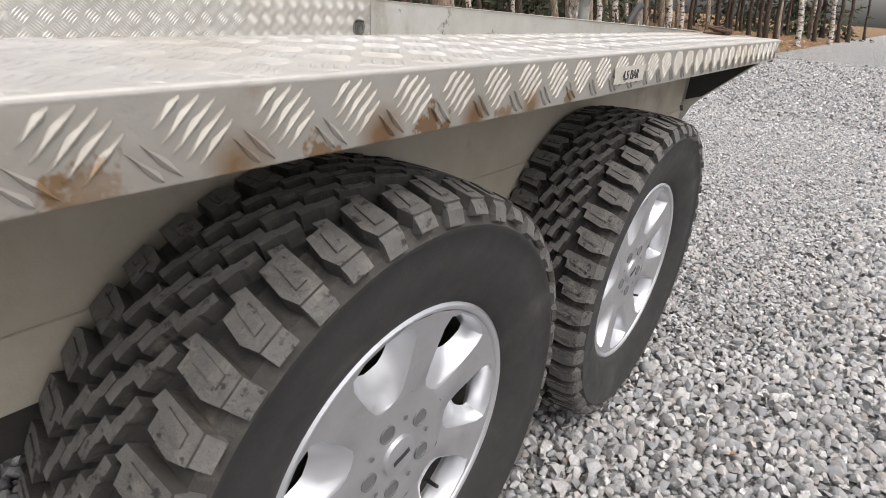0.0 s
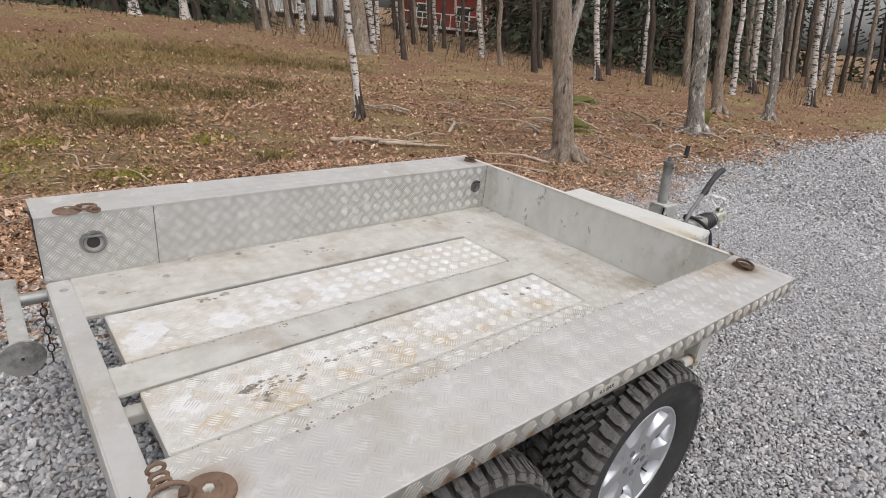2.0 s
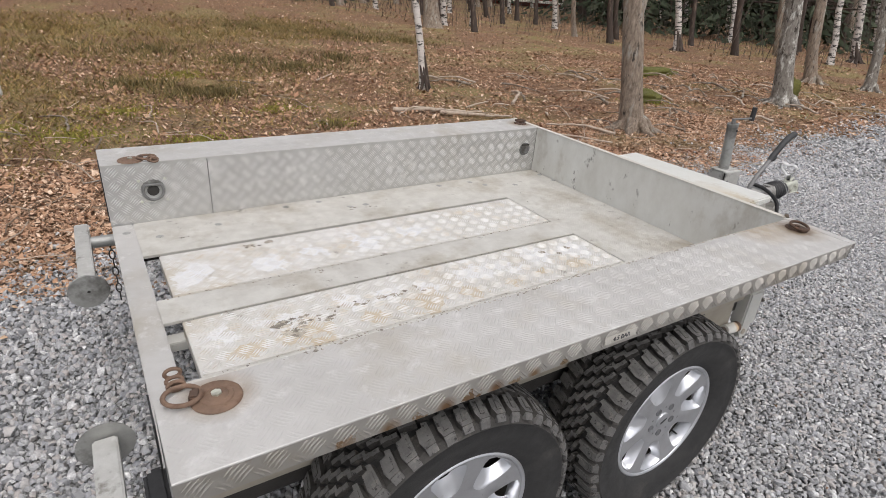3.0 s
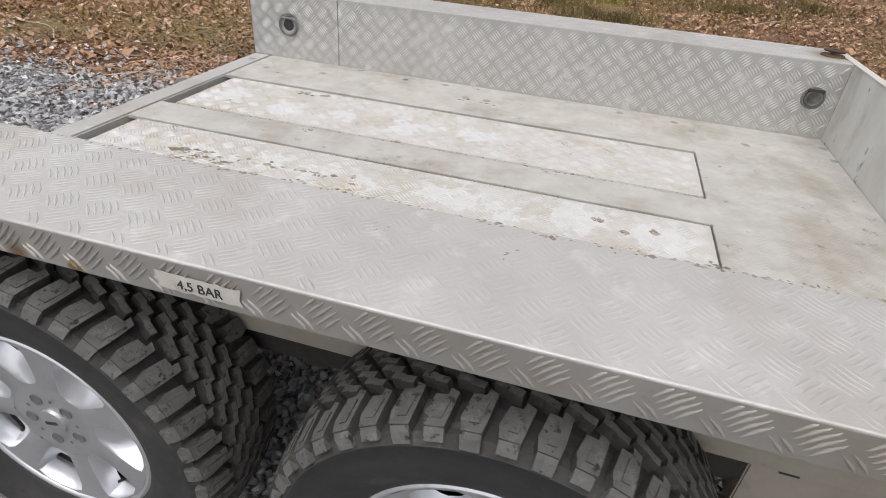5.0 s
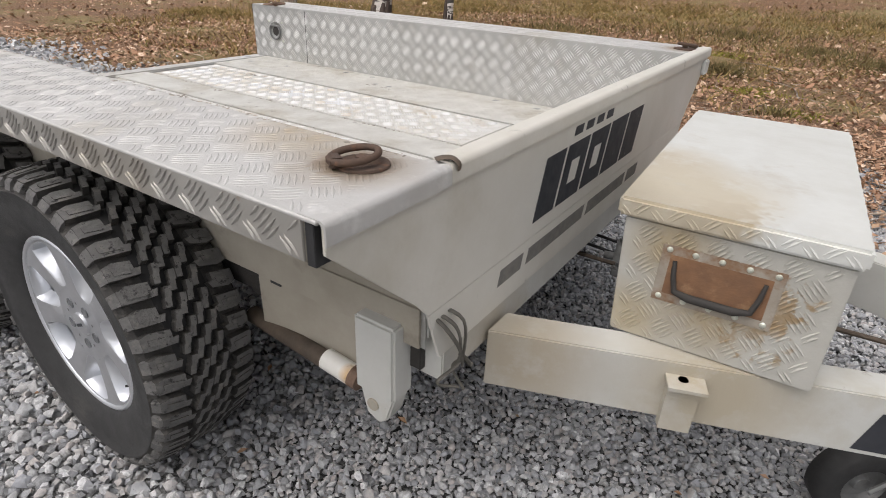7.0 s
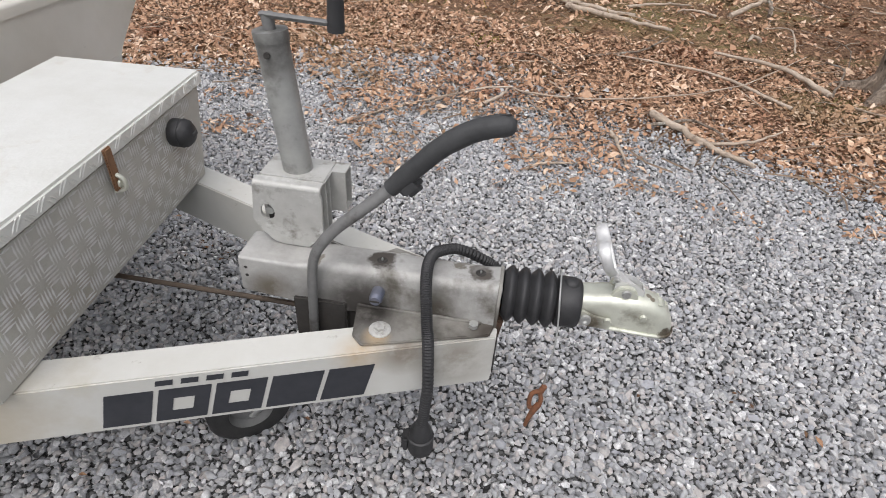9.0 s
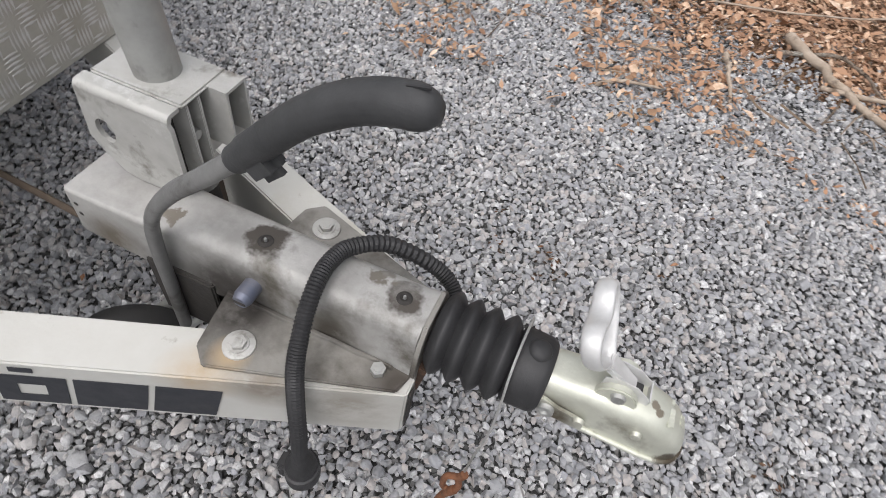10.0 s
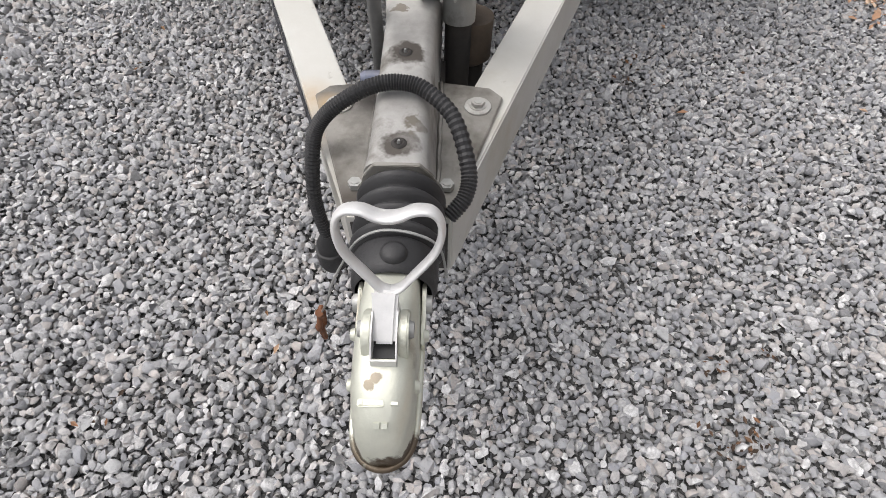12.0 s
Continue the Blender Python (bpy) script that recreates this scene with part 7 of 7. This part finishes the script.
HEATHER = material("olive_heather", ((0.16, 0.125, 0.05), (0.09, 0.075, 0.03)), 14, (0.85, 1.0), 0, 0, 50, per_island=[(0.08, 0.064, 0.026), (0.17, 0.135, 0.052), (0.26, 0.195, 0.075), (0.34, 0.24, 0.10)])
vs, fc = [], []
for x, y, rad, count in ((-1.1, 6.8, 0.55, 900), (-0.75, 6.6, 0.35, 600), (-1.7, 7.4, 0.6, 700), (1.0, 8.6, 0.9, 1500), (0.2, 9.3, 0.8, 1000), (2.2, 9.6, 0.7, 800), (-1.1, 10.5, 1.6, 1700), (1.5, 13.8, 2.4, 2200), (3.8, 13.0, 2.0, 2000), (-4.0, 9.0, 2.0, 1500), (5.4, 12.4, 1.2, 800), (0.1, 4.5, 0.16, 160)):
    for _ in range(count):
        a, q = g.uniform(0, 2 * math.pi), rad * abs(g.gauss(0, 0.55))
        px, py = x + q * math.cos(a) * 1.3, y + q * math.sin(a)
        z, h, w, b = ground_z(px, py), g.uniform(0.04, 0.17), g.uniform(0.004, 0.011), len(vs)
        ca, sa = math.cos(a * 5) * w, math.sin(a * 5) * w
        vs += [(px - ca, py - sa, z), (px + ca, py + sa, z), (px + g.gauss(0, 0.6) * h, py + g.gauss(0, 0.6) * h, z + h)]
        fc.append((b, b + 1, b + 2))
tagged(joined("heather_tufts", vs, fc, HEATHER), "dark olive heather and grass tussocks on the hill", "heather")

MOSS_TUFT = material("yellow_green_moss", ((0.30, 0.27, 0.05), (0.2, 0.2, 0.04)), 10, (0.9, 1.0), 0, 0, 50, per_island=[(0.16, 0.15, 0.03), (0.30, 0.265, 0.05), (0.44, 0.37, 0.08)])
MOSS_AT = ((-2.04, 5.9, 0.5), (-1.44, 4.4, 0.4), (-0.25, 5.7, 0.35), (0.24, 4.75, 0.22), (-2.6, 4.9, 0.5), (-3.3, 5.4, 0.6), (6.2, 4.9, 0.4), (9.3, 7.4, 0.7), (1.1, 3.6, 0.12), (-1.0, 8.2, 0.5))
vs, fc = [], []
for x, y, rad in MOSS_AT:
    for _ in range(900):
        a, q = g.uniform(0, 2 * math.pi), rad * abs(g.gauss(0, 0.5))
        px, py = x + q * math.cos(a) * 1.3, y + q * math.sin(a)
        z, w, b = ground_z(px, py) + 0.01, g.uniform(0.006, 0.014), len(vs)
        ca, sa = math.cos(a * 7) * w, math.sin(a * 7) * w
        vs += [(px - ca, py - sa, z), (px + ca, py + sa, z), (px + g.uniform(-0.02, 0.02), py + g.uniform(-0.02, 0.02), z + g.uniform(0.012, 0.04))]
        fc.append((b, b + 1, b + 2))
tagged(joined("moss_tufts", vs, fc, MOSS_TUFT), "yellow-green moss tufts between fallen leaves", "moss")

# bare undergrowth between the trunks at the back of the wood
BRUSH = material("bare_undergrowth", ((0.1, 0.08, 0.06), (0.06, 0.05, 0.04)), 8, (0.9, 1.0), per_island=[(0.035, 0.028, 0.022), (0.075, 0.058, 0.045), (0.15, 0.12, 0.095)])
vs, fc = [], []
for k in range(2300):
    a, d = radians(g.uniform(8, 125)), g.uniform(21, 46)
    x, y = -2 + d * math.cos(a), -1 + d * math.sin(a)
    if y < 6 or y < 21 and x < 6:
        continue
    h, w, lx, ly = g.uniform(0.6, 1.0) * g.choice((0.7, 1.1, 1.6, 2.6, 5.0)), g.uniform(0.004, 0.015), g.gauss(0, 0.30), g.gauss(0, 0.2)
    z, b = ground_z(x, y) - 0.05, len(vs)
    vs += [(x - w, y, z), (x + w, y, z), (x, y + w, z), (x + lx * h * 0.5 - w * 0.6, y + ly * h * 0.4, z + h * 0.55), (x + lx * h * 0.5 + w * 0.6, y + ly * h * 0.4, z + h * 0.55), (x + lx * h * 0.5, y + ly * h * 0.4 + w, z + h * 0.55), (x + lx * h * 1.3, y + ly * h, z + h)]
    fc += [(b, b + 1, b + 4), (b, b + 4, b + 3), (b + 1, b + 2, b + 5), (b + 1, b + 5, b + 4), (b + 2, b, b + 3), (b + 2, b + 3, b + 5), (b + 3, b + 4, b + 6), (b + 4, b + 5, b + 6), (b + 5, b + 3, b + 6)]
tagged(joined("brushwood", vs, fc, BRUSH), "bare dark undergrowth stems in the wood", "undergrowth")

# ---- houses far behind the wood ----
def house(x, y, turn, w, d, h, wall, label):
    o = thing("house", (x, y, ground_z(x, y)), label, "house")
    m = pose(x, y, ground_z(x, y), 0, 0, turn)
    part("wall", box(bmesh.new(), -w / 2, w / 2, -d / 2, d / 2, -0.3, h, m=m), wall, o)
    bm = bmesh.new()
    prism(bm, [(-d / 2 - 0.4, h), (d / 2 + 0.4, h), (0, h + d * 0.42)], w + 0.6, m @ frame_of((-w / 2 - 0.3, 0, 0), (0, 1, 0), (0, 0, 1)))
    part("roof", bm, DARK, o)
    for k in range(3):
        u = -w / 2 + w * (k + 0.5) / 3
        win = part("window", box(bmesh.new(), u - 0.6, u + 0.6, -d / 2 - 0.06, -d / 2 - 0.01, 1.0, 2.2, m=m), WHITE_PLASTIC, o, "white window frame")
        part("pane", box(bmesh.new(), u - 0.5, u + 0.5, -d / 2 - 0.075, -d / 2 - 0.062, 1.1, 2.1, m=m), BLACK, win)
    deck = part("balcony", box(bmesh.new(), -w / 2, w / 2, -d / 2 - 2.0, -d / 2 - 0.1, 0.35, 0.5, m=m), WHITE_PLASTIC, o, "white veranda deck")
    for k in range(14):
        u = -w / 2 + w * k / 13
        part("baluster", box(bmesh.new(), u - 0.04, u + 0.04, -d / 2 - 2.0, -d / 2 - 1.92, 0.5, 1.45, m=m), WHITE_PLASTIC, deck)
    part("rail", box(bmesh.new(), -w / 2, w / 2, -d / 2 - 2.02, -d / 2 - 1.9, 1.45, 1.55, m=m), WHITE_PLASTIC, deck)
    return o


RED_WALL = material("red_painted_boards", ((0.24, 0.045, 0.03), (0.19, 0.035, 0.025)), 6, (0.7, 0.9), 0, 0.004, 20)
GREY_WALL = material("pale_grey_boards", ((0.55, 0.56, 0.57), (0.46, 0.47, 0.48)), 6, (0.7, 0.9), 0, 0.004, 20)
house(20.0, 45.0, -25, 9, 7, 3.6, GREY_WALL, "pale grey house with white veranda behind the wood")
house(33.0, 40.0, -35, 10, 7, 3.6, RED_WALL, "red wooden house with white veranda behind the wood")
